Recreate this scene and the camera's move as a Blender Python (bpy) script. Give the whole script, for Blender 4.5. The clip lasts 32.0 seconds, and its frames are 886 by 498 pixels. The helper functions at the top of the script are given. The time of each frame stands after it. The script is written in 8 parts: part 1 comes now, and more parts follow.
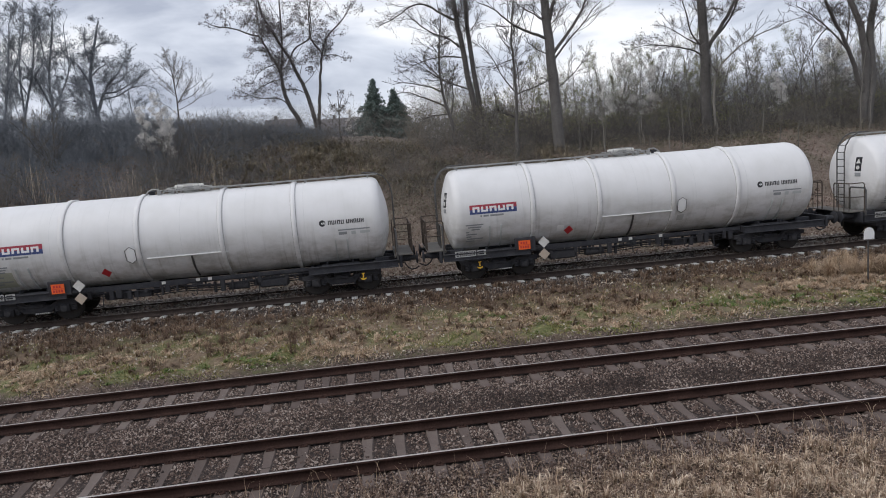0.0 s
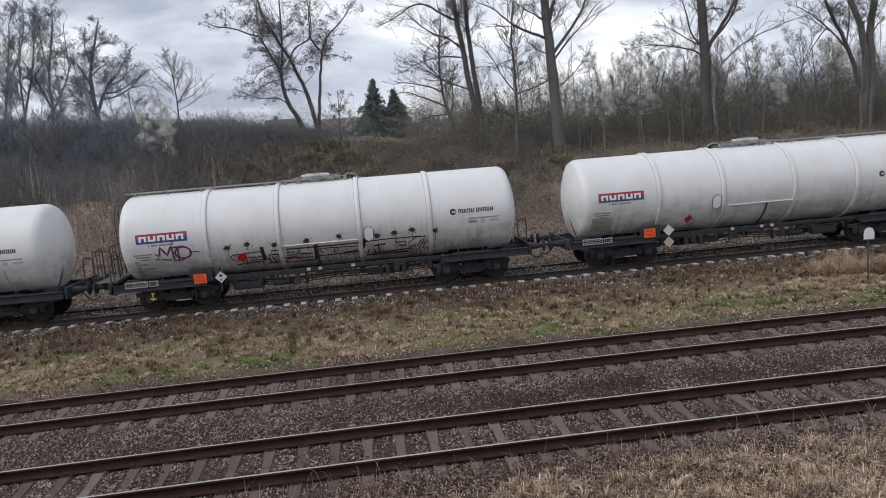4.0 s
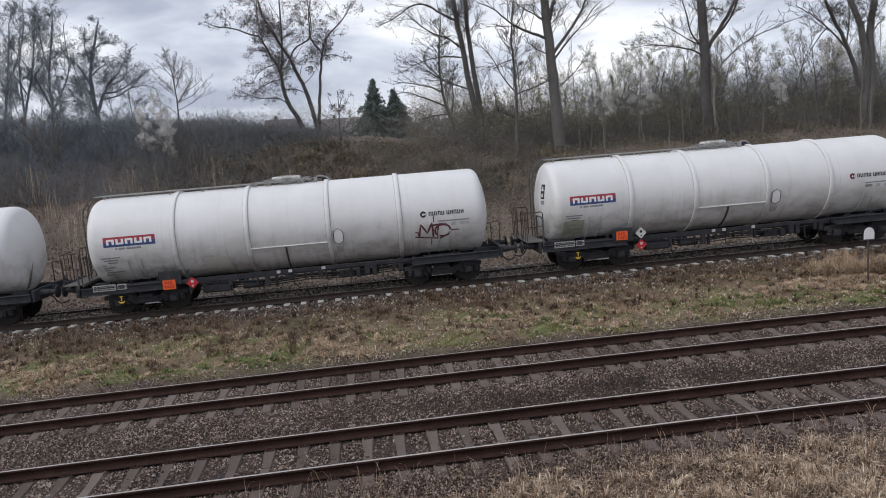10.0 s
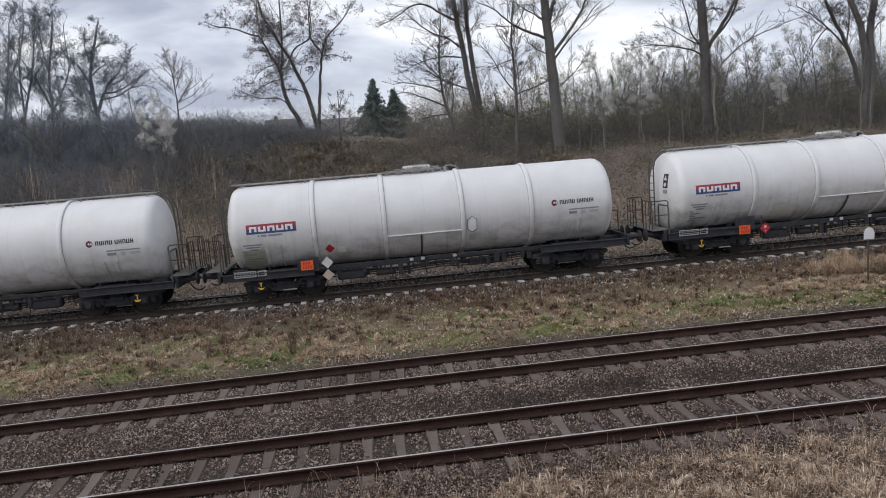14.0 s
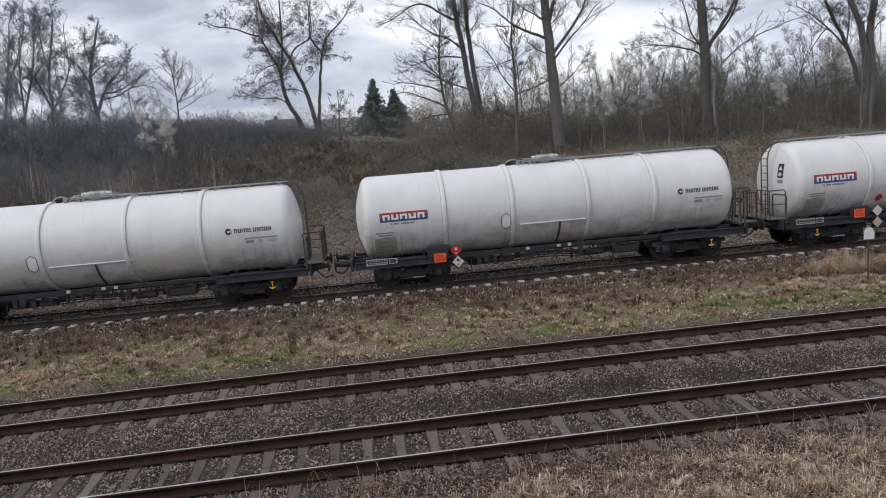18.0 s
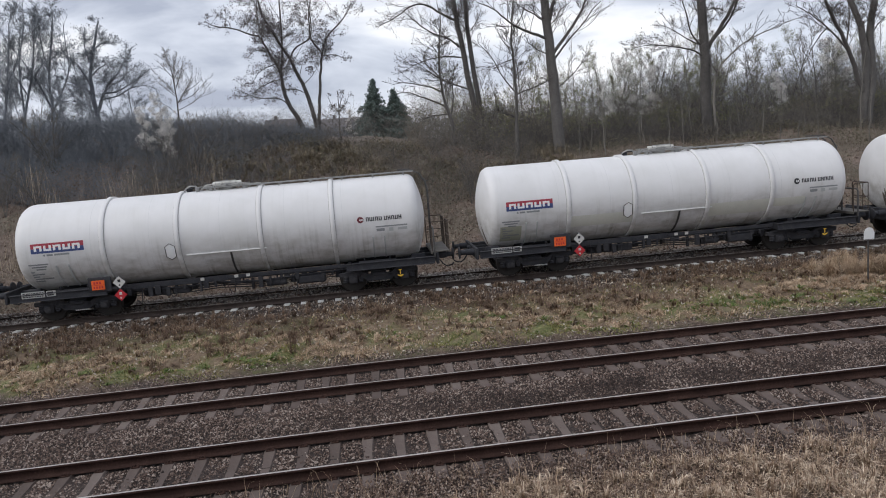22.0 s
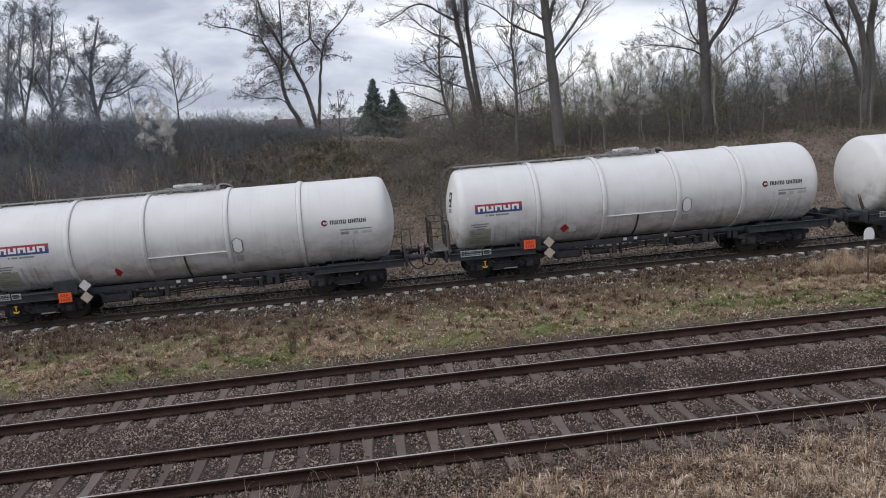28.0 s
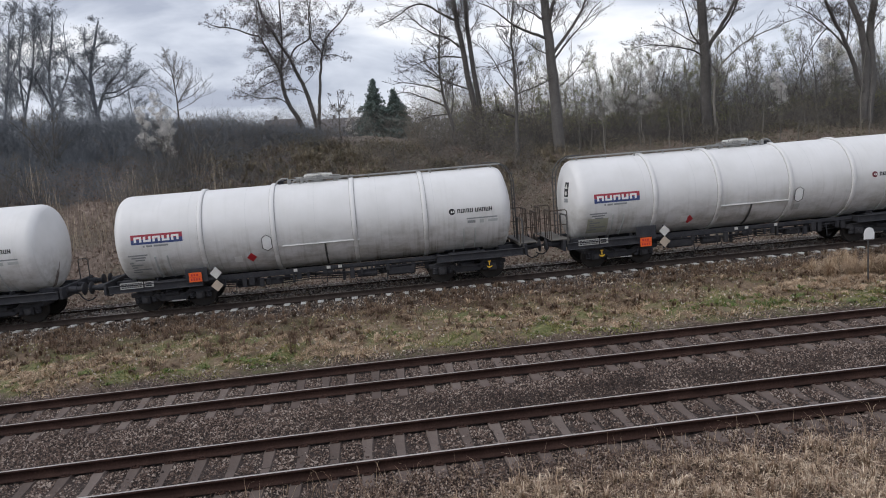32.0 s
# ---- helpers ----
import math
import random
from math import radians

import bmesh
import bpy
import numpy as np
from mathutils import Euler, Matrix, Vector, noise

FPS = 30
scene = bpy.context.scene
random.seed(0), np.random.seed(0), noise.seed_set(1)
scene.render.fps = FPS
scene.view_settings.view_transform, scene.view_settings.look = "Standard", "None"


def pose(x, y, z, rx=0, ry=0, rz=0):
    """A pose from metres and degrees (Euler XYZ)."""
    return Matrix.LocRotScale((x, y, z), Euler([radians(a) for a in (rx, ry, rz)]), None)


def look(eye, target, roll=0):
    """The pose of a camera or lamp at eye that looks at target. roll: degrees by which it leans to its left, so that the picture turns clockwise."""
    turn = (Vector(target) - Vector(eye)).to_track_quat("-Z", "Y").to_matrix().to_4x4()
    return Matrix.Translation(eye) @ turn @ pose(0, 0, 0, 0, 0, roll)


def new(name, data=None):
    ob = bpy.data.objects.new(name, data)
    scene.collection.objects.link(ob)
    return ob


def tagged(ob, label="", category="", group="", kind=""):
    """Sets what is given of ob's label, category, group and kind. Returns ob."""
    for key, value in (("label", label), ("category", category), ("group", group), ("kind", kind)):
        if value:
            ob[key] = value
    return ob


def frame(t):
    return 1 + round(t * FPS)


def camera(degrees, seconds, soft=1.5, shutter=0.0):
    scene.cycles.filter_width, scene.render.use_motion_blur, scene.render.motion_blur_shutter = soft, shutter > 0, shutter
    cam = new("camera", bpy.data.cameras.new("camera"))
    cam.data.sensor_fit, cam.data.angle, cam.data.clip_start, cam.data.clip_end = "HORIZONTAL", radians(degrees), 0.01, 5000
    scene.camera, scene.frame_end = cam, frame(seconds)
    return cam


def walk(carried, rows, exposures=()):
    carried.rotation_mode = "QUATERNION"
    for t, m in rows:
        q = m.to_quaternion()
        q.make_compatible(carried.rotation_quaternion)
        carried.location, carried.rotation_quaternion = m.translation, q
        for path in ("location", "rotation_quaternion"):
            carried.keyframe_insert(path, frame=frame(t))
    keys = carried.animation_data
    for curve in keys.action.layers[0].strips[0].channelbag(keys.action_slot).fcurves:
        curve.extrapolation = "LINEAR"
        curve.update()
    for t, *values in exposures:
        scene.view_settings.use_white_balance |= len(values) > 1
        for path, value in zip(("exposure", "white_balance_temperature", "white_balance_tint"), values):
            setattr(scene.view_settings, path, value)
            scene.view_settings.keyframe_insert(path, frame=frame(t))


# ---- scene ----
# ---------- camera ----------
cam = camera(65.23, 32.0, soft=1.0)
EYE = (0.0, 0.0, 4.998)
YAW, PITCH, ROLL = radians(5.51), radians(7.96), -4.627
AIM = (EYE[0] + math.sin(YAW) * math.cos(PITCH), EYE[1] + math.cos(YAW) * math.cos(PITCH), EYE[2] - math.sin(PITCH))
walk(cam, [(0.0, look(EYE, AIM, ROLL)), (32.0, look(EYE, AIM, ROLL))])

# ---------- sky and sun ----------
SUN_EL, SUN_AZ = radians(46), radians(-115)      # elevation, and azimuth from +Y towards +X
scene.view_settings.exposure = 0.67
world = bpy.data.worlds.new("overcast_sky")
scene.world = world
world.use_nodes = True


def build_world():
    nt = world.node_tree
    n, ln = nt.nodes, nt.links
    n.clear()
    out = n.new("ShaderNodeOutputWorld")
    sky = n.new("ShaderNodeTexSky")
    sky.sky_type, sky.sun_disc, sky.sun_elevation, sky.sun_rotation = "NISHITA", False, SUN_EL, SUN_AZ
    sky.air_density, sky.dust_density = 1.0, 2.0
    bg_sky = n.new("ShaderNodeBackground")
    bg_sky.inputs["Strength"].default_value = 0.10
    ln.new(sky.outputs[0], bg_sky.inputs["Color"])
    co = n.new("ShaderNodeTexCoord")
    mp = n.new("ShaderNodeMapping")
    mp.inputs["Location"].default_value = (17.11, -12.0, 21.7)
    mp.inputs["Scale"].default_value = (1.0, 1.0, 3.4)
    ln.new(co.outputs["Generated"], mp.inputs["Vector"])
    big = n.new("ShaderNodeTexNoise")
    big.inputs["Scale"].default_value, big.inputs["Detail"].default_value = 3.2, 7.0
    big.inputs["Roughness"].default_value, big.inputs["Distortion"].default_value = 0.52, 0.35
    ln.new(mp.outputs[0], big.inputs["Vector"])
    ramp = n.new("ShaderNodeValToRGB")
    e = ramp.color_ramp.elements
    e[0].position, e[0].color = 0.41, (0.33, 0.36, 0.44, 1)
    e[1].position, e[1].color = 0.66, (0.80, 0.805, 0.825, 1)
    m = ramp.color_ramp.elements.new(0.53)
    m.color = (0.535, 0.568, 0.645, 1)
    ln.new(big.outputs[0], ramp.inputs[0])
    bg_cloud = n.new("ShaderNodeBackground")
    bg_cloud.inputs["Strength"].default_value = 0.89
    ln.new(ramp.outputs[0], bg_cloud.inputs["Color"])
    mix = n.new("ShaderNodeMixShader")
    mix.inputs[0].default_value = 0.94
    ln.new(bg_sky.outputs[0], mix.inputs[1])
    ln.new(bg_cloud.outputs[0], mix.inputs[2])
    ln.new(mix.outputs[0], out.inputs["Surface"])


build_world()
sun = new("sun", bpy.data.lights.new("sun", "SUN"))
sun.data.energy, sun.data.angle, sun.data.color = 0.85, radians(35), (1.0, 0.98, 0.95)
sun_dir = Vector((math.sin(SUN_AZ) * math.cos(SUN_EL), math.cos(SUN_AZ) * math.cos(SUN_EL), math.sin(SUN_EL)))
sun.matrix_world = look(sun_dir * 300, (0, 0, 0))


# ---------- materials ----------
def material(name, colors, rough=0.8, metal=0.0, scale=4.0, fine=40.0, bump=0.2, bump_dist=0.01, mix=0.5, spec=0.5,
             rand=0.0, island=0.0, coords="Object", detail=6.0):
    """Colours run through a ramp of coarse and fine noise; rand and island vary the value by object and by piece."""
    mt = bpy.data.materials.new(name)
    mt.use_nodes = True
    nt = mt.node_tree
    n, ln = nt.nodes, nt.links
    b = n["Principled BSDF"]
    b.inputs["Roughness"].default_value, b.inputs["Metallic"].default_value = rough, metal
    b.inputs["Specular IOR Level"].default_value = spec
    co = n.new("ShaderNodeTexCoord")
    a = n.new("ShaderNodeTexNoise")
    a.inputs["Scale"].default_value, a.inputs["Detail"].default_value = scale, detail
    f = n.new("ShaderNodeTexNoise")
    f.inputs["Scale"].default_value, f.inputs["Detail"].default_value = fine, 4.0
    ln.new(co.outputs[coords], a.inputs["Vector"])
    ln.new(co.outputs[coords], f.inputs["Vector"])
    mx = n.new("ShaderNodeMix")
    mx.inputs["Factor"].default_value = mix
    ln.new(a.outputs[0], mx.inputs["A"])
    ln.new(f.outputs[0], mx.inputs["B"])
    value = mx.outputs["Result"]
    if rand:
        value = shift(n, ln, value, n.new("ShaderNodeObjectInfo").outputs["Random"], rand)
    if island:
        value = shift(n, ln, value, n.new("ShaderNodeNewGeometry").outputs["Random Per Island"], island)
    r = n.new("ShaderNodeValToRGB")
    els = r.color_ramp.elements
    lo, hi = (0.3, 0.7) if not (rand or island) else (0.1, 0.9)
    while len(els) < len(colors):
        els.new(0.5)
    for i, c in enumerate(colors):
        els[i].position = lo + (hi - lo) * i / max(1, len(colors) - 1)
        els[i].color = (*c, 1)
    ln.new(value, r.inputs[0])
    ln.new(r.outputs[0], b.inputs["Base Color"])
    if bump:
        bp = n.new("ShaderNodeBump")
        bp.inputs["Strength"].default_value, bp.inputs["Distance"].default_value = bump, bump_dist
        ln.new(f.outputs[0], bp.inputs["Height"])
        ln.new(bp.outputs[0], b.inputs["Normal"])
    return mt


def shift(n, ln, value, by, amount):
    """value + (by - 0.5) * amount"""
    m1 = n.new("ShaderNodeMath")
    m1.operation = "MULTIPLY_ADD"
    m1.inputs[1].default_value, m1.inputs[2].default_value = amount, -amount / 2
    ln.new(by, m1.inputs[0])
    m2 = n.new("ShaderNodeMath")
    m2.operation = "ADD"
    ln.new(value, m2.inputs[0])
    ln.new(m1.outputs[0], m2.inputs[1])
    return m2.outputs[0]


M_BLACK = material("black_grimy_steel", [(0.024, 0.025, 0.030), (0.040, 0.041, 0.048), (0.070, 0.067, 0.068)], 0.7, 0.0, 3, 30, 0.3, 0.004, spec=0.25)
M_BOGIE = material("brake_dust_steel", [(0.024, 0.025, 0.030), (0.040, 0.040, 0.045), (0.066, 0.061, 0.059)], 0.85, 0.0, 4, 40, 0.3, 0.004, spec=0.25)
M_WHEEL = material("worn_wheel_steel", [(0.020, 0.018, 0.018), (0.042, 0.037, 0.033)], 0.6, 0.3, 5, 40, 0.2, 0.003)
M_GALV = material("galvanised_walkway_steel", [(0.26, 0.26, 0.25), (0.42, 0.42, 0.41)], 0.55, 0.5, 5, 50, 0.15, 0.002)
M_GREYSTEEL = material("dull_grey_tube_steel", [(0.05, 0.05, 0.052), (0.11, 0.105, 0.10)], 0.6, 0.3, 5, 50, 0.1, 0.002)
M_RUSTBAR = material("rusty_handrail_steel", [(0.042, 0.034, 0.029), (0.095, 0.070, 0.054)], 0.8, 0.1, 6, 50, 0.2, 0.002)
M_DECK = material("pale_worn_platform_deck", [(0.075, 0.07, 0.064), (0.18, 0.168, 0.15)], 0.8, 0.0, 3, 40, 0.2, 0.003)
M_RED = material("red_vinyl", [(0.30, 0.025, 0.045), (0.37, 0.04, 0.06)], 0.45, 0, 3, 30, 0.02)
M_BLUE = material("blue_vinyl", [(0.035, 0.055, 0.16), (0.05, 0.075, 0.21)], 0.45, 0, 3, 30, 0.02)
M_WHITE = material("white_vinyl", [(0.70, 0.70, 0.70), (0.80, 0.80, 0.79)], 0.45, 0, 3, 30, 0.02)
M_PLAC = material("weathered_placard_white", [(0.52, 0.51, 0.48), (0.66, 0.65, 0.62)], 0.5, 0, 5, 30, 0.02)
M_TAN = material("faded_tan_placard", [(0.42, 0.34, 0.27), (0.52, 0.44, 0.36)], 0.5, 0, 5, 30, 0.02)
M_DKRED = material("flammable_placard_red", [(0.45, 0.02, 0.03), (0.55, 0.03, 0.04)], 0.45, 0, 4, 30, 0.02)
M_ORANGE = material("hazard_plate_orange", [(0.75, 0.11, 0.02), (0.88, 0.16, 0.03)], 0.45, 0, 3, 30, 0.02)
M_INK = material("black_ink", [(0.012, 0.013, 0.016), (0.022, 0.022, 0.026)], 0.5, 0, 3, 30, 0.02)
M_GREYINK = material("faded_grey_ink", [(0.20, 0.21, 0.22), (0.30, 0.31, 0.32)], 0.6, 0, 6, 60, 0.02)
M_PALEINK = material("worn_grey_panel", [(0.40, 0.42, 0.42), (0.48, 0.49, 0.48)], 0.6, 0, 6, 60, 0.02)
M_BOARD = material("dirty_white_board", [(0.34, 0.34, 0.33), (0.50, 0.50, 0.48)], 0.6, 0, 6, 40, 0.02)
M_REPAINT = material("warm_grey_repaint", [(0.55, 0.55, 0.49), (0.65, 0.645, 0.585)], 0.6, 0, 2, 20, 0.02)
M_PIPE = material("dark_grey_pipe", [(0.55, 0.55, 0.545), (0.70, 0.70, 0.69)], 0.5, 0.0, 6, 40, 0.05)
M_COVER = material("bright_white_cover", [(0.80, 0.80, 0.80), (0.88, 0.88, 0.88)], 0.4, 0, 3, 30, 0.02)
M_YELLOW = material("yellow_marking", [(0.70, 0.42, 0.03), (0.80, 0.5, 0.05)], 0.5, 0, 4, 30, 0.02)
M_SPRAY = material("maroon_spray_paint", [(0.024, 0.010, 0.014), (0.048, 0.017, 0.023)], 0.5, 0, 5, 30, 0.02)
M_MAROON = material("maroon_tag_paint", [(0.085, 0.024, 0.034), (0.14, 0.042, 0.056)], 0.5, 0, 5, 30, 0.02)
M_SPRAY2 = material("purple_spray_paint", [(0.045, 0.02, 0.033), (0.085, 0.036, 0.056)], 0.5, 0, 5, 30, 0.02)
M_PURPLE = material("purple_tag_paint", [(0.085, 0.02, 0.07), (0.14, 0.035, 0.11)], 0.5, 0, 5, 30, 0.02)
M_OLIVE = material("worn_olive_panel", [(0.30, 0.31, 0.24), (0.42, 0.42, 0.34)], 0.6, 0, 4, 30, 0.02)


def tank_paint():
    """White tank paint: faint blotches all over, runs of grime that hang from the seams, belly darkened by splashed
    dirt and painted-in shade.
    """
    mt = bpy.data.materials.new("weathered_white_tank_paint")
    mt.use_nodes = True
    n, ln = mt.node_tree.nodes, mt.node_tree.links
    b = n["Principled BSDF"]
    b.inputs["Roughness"].default_value = 0.5
    co = n.new("ShaderNodeTexCoord")
    oi = n.new("ShaderNodeObjectInfo")
    off = n.new("ShaderNodeVectorMath")
    off.operation = "MULTIPLY_ADD"
    ln.new(oi.outputs["Random"], off.inputs[0])
    off.inputs[1].default_value = (90, 0, 0)
    ln.new(co.outputs["Object"], off.inputs[2])

    def noise_node(scale, detail, stretch=(1, 1, 1), rough=0.55):
        mp = n.new("ShaderNodeMapping")
        mp.inputs["Scale"].default_value = stretch
        ln.new(off.outputs[0], mp.inputs["Vector"])
        t = n.new("ShaderNodeTexNoise")
        t.inputs["Scale"].default_value, t.inputs["Detail"].default_value, t.inputs["Roughness"].default_value = scale, detail, rough
        ln.new(mp.outputs[0], t.inputs["Vector"])
        return t.outputs[0]

    def remap(v, a0, a1, b0, b1):
        m = n.new("ShaderNodeMapRange")
        m.inputs[1].default_value, m.inputs[2].default_value, m.inputs[3].default_value, m.inputs[4].default_value = a0, a1, b0, b1
        ln.new(v, m.inputs[0])
        return m.outputs[0]

    def math_node(op, a, c):
        m = n.new("ShaderNodeMath")
        m.operation = op
        for i, v in enumerate((a, c)):
            if isinstance(v, float):
                m.inputs[i].default_value = v
            else:
                ln.new(v, m.inputs[i])
        m.use_clamp = True
        return m.outputs[0]

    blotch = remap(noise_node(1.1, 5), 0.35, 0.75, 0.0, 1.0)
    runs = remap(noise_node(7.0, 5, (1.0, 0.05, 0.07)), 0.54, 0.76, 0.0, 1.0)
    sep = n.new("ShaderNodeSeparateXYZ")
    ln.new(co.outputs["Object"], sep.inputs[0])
    # Mask grows downwards, so belly shade goes into the colour with the dirt.
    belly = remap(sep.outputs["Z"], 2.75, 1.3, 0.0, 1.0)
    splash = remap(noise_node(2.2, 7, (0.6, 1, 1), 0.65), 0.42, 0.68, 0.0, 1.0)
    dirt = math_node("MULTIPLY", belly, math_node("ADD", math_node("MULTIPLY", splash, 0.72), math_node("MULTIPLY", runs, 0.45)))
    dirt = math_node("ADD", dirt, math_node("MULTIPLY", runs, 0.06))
    base = n.new("ShaderNodeMix")
    base.data_type = "RGBA"
    ln.new(blotch, base.inputs["Factor"])
    base.inputs["A"].default_value, base.inputs["B"].default_value = (0.71, 0.703, 0.706, 1), (0.64, 0.634, 0.628, 1)
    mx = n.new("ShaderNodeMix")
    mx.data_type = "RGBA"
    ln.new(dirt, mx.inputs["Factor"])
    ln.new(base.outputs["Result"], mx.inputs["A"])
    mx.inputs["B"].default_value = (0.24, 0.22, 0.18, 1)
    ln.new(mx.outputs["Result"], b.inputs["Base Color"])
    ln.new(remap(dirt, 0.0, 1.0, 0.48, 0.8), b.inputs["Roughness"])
    bp = n.new("ShaderNodeBump")
    bp.inputs["Strength"].default_value, bp.inputs["Distance"].default_value = 0.12, 0.02
    ln.new(noise_node(0.9, 3), bp.inputs["Height"])
    ln.new(bp.outputs[0], b.inputs["Normal"])
    return mt


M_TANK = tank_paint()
M_EDGESHADE = material("band_edge_shade", [(0.30, 0.29, 0.27), (0.46, 0.45, 0.44)], 0.6, 0, 3, 30, 0.02)
M_FAINT = material("faint_weld_seam_paint", [(0.56, 0.56, 0.56), (0.66, 0.66, 0.66)], 0.5, 0, 3, 30, 0.02)
M_RAILTOP = material("polished_rail_head", [(0.52, 0.47, 0.43), (0.78, 0.73, 0.68)], 0.36, 1.0, 3, 60, 0.05, 0.001)
M_RAIL = material("rusty_brown_rail_web", [(0.022, 0.0115, 0.0095), (0.039, 0.021, 0.017), (0.070, 0.039, 0.030)], 0.9, 0, 3, 30, 0.3, 0.004, spec=0.2)
M_RAIL_FAR = material("dark_siding_rail_web", [(0.030, 0.023, 0.020), (0.052, 0.040, 0.035), (0.085, 0.066, 0.057)], 0.85, 0, 3, 30, 0.3, 0.004, spec=0.2)
M_SLEEPER = material("weathered_concrete_sleeper", [(0.064, 0.046, 0.039), (0.111, 0.083, 0.072), (0.170, 0.136, 0.121)], 0.9, 0, 3, 45, 0.4, 0.006, rand=0.5)
M_SLEEPER_PALE = material("pale_concrete_sleeper", [(0.40, 0.40, 0.39), (0.62, 0.62, 0.61)], 0.9, 0, 3, 45, 0.4, 0.006, rand=0.5)
M_STONE = material("brown_grey_ballast_stone", [(0.013, 0.0074, 0.0055), (0.054, 0.0325, 0.0245), (0.112, 0.0725, 0.057), (0.170, 0.124, 0.103), (0.33, 0.272, 0.235)], 0.9, 0, 0.7, 30, 0.4, 0.006, mix=0.35, island=0.85)
M_CLOD = material("dark_earthy_stone", [(0.010, 0.006, 0.005), (0.026, 0.015, 0.011), (0.05, 0.031, 0.025), (0.12, 0.09, 0.076)], 0.95, 0, 0.7, 30, 0.4, 0.006, mix=0.35, island=0.8)
M_BARK = material("grey_brown_bark", [(0.056, 0.051, 0.047), (0.108, 0.100, 0.094), (0.172, 0.161, 0.152)], 0.95, 0, 2.5, 14, 0.6, 0.03, rand=0.3)
M_TWIG = material("bare_twig", [(0.085, 0.078, 0.072), (0.145, 0.135, 0.125), (0.215, 0.20, 0.185)], 0.95, 0, 0.35, 3, 0, island=0.45)
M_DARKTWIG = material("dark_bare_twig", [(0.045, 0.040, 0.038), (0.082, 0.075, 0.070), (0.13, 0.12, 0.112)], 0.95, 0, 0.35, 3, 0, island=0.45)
M_FARSTONE = material("pale_grey_ballast_stone", [(0.065, 0.054, 0.047), (0.15, 0.128, 0.113), (0.26, 0.23, 0.205), (0.50, 0.46, 0.42)], 0.9, 0, 0.7, 30, 0.4, 0.006, mix=0.35, island=0.85)
M_SCRUB = material("grey_scrub_twig", [(0.095, 0.084, 0.075), (0.15, 0.135, 0.12), (0.215, 0.195, 0.175)], 0.95, 0, 0.35, 3, 0, island=0.35)
M_OLIVETWIG = material("olive_bramble_twig", [(0.115, 0.097, 0.074), (0.185, 0.158, 0.123), (0.265, 0.23, 0.183)], 0.95, 0, 0.4, 3, 0, island=0.4)
M_REED = material("pale_reed_stalk", [(0.27, 0.215, 0.15), (0.43, 0.35, 0.26), (0.58, 0.49, 0.375)], 0.9, 0, 1, 5, 0, island=0.6)
# Pale blue cast is the veil over the left trees, put into the colour.
M_HAZETWIG = material("haze_grey_twig", [(0.13, 0.14, 0.16), (0.215, 0.23, 0.255), (0.31, 0.325, 0.35)], 0.95, 0, 0.35, 3, 0, island=0.45)
# Blue haze over the hedge is mixed into its twig colour.
M_HEDGE = material("haze_blue_hedge_twig", [(0.10, 0.109, 0.124), (0.16, 0.172, 0.191), (0.225, 0.238, 0.258)], 0.95, 0, 0.35, 3, 0, island=0.35)
M_DULLBARK = material("dull_sapling_bark", [(0.10, 0.092, 0.080), (0.17, 0.157, 0.138), (0.25, 0.23, 0.20)], 0.9, 0, 2, 10, 0.3, 0.01, rand=0.5)
M_MARK = material("dark_red_mark", [(0.10, 0.012, 0.02), (0.16, 0.02, 0.03)], 0.5, 0, 3, 30, 0.02)
M_FARTWIG = material("far_pale_twig", [(0.095, 0.083, 0.073), (0.145, 0.128, 0.116), (0.21, 0.19, 0.168)], 0.95, 0, 0.2, 3, 0, island=0.4)
M_BUD = material("brown_seed_cluster", [(0.05, 0.038, 0.034), (0.09, 0.072, 0.065), (0.13, 0.105, 0.093)], 0.9, 0, 2, 9, 0, island=0.7)
M_SEEDPOD = material("purple_grey_seed_pod", [(0.085, 0.073, 0.08), (0.14, 0.122, 0.132), (0.20, 0.178, 0.19)], 0.9, 0, 2, 9, 0, island=0.7)
M_SPRING = material("pale_spring_leaf", [(0.12, 0.125, 0.045), (0.20, 0.205, 0.09), (0.30, 0.295, 0.15)], 0.8, 0, 2, 9, 0, island=0.7)
M_BLOSSOM = material("white_blossom", [(0.58, 0.55, 0.52), (0.82, 0.80, 0.77)], 0.8, 0, 2, 9, 0, island=0.6)
M_NEEDLE = material("dark_fir_needle", [(0.07, 0.098, 0.09), (0.125, 0.165, 0.148), (0.185, 0.225, 0.20)], 0.85, 0, 2, 9, 0, island=0.7)
M_IVY = material("dark_ivy_leaf", [(0.0825, 0.0732, 0.0468), (0.144, 0.129, 0.0858), (0.225, 0.201, 0.137)], 0.7, 0, 2, 9, 0, island=0.7)
M_BRUSH = material("dry_brush_twig", [(0.136, 0.109, 0.0885), (0.224, 0.185, 0.153), (0.342, 0.289, 0.242)], 0.95, 0, 0.4, 6, 0, island=0.5)
M_LITTER = material("fallen_leaf", [(0.075, 0.045, 0.034), (0.165, 0.107, 0.081), (0.35, 0.27, 0.215)], 0.9, 0, 2, 9, 0, island=0.9)
M_PALELEAF = material("bleached_fallen_leaf", [(0.30, 0.26, 0.21), (0.55, 0.50, 0.43)], 0.9, 0, 2, 9, 0, island=0.8)
M_STRAW = material("dead_straw_grass", [(0.15, 0.09, 0.058), (0.33, 0.228, 0.148), (0.515, 0.385, 0.262), (0.71, 0.575, 0.425)], 0.85, 0, 1.7, 5, 0, island=0.45)
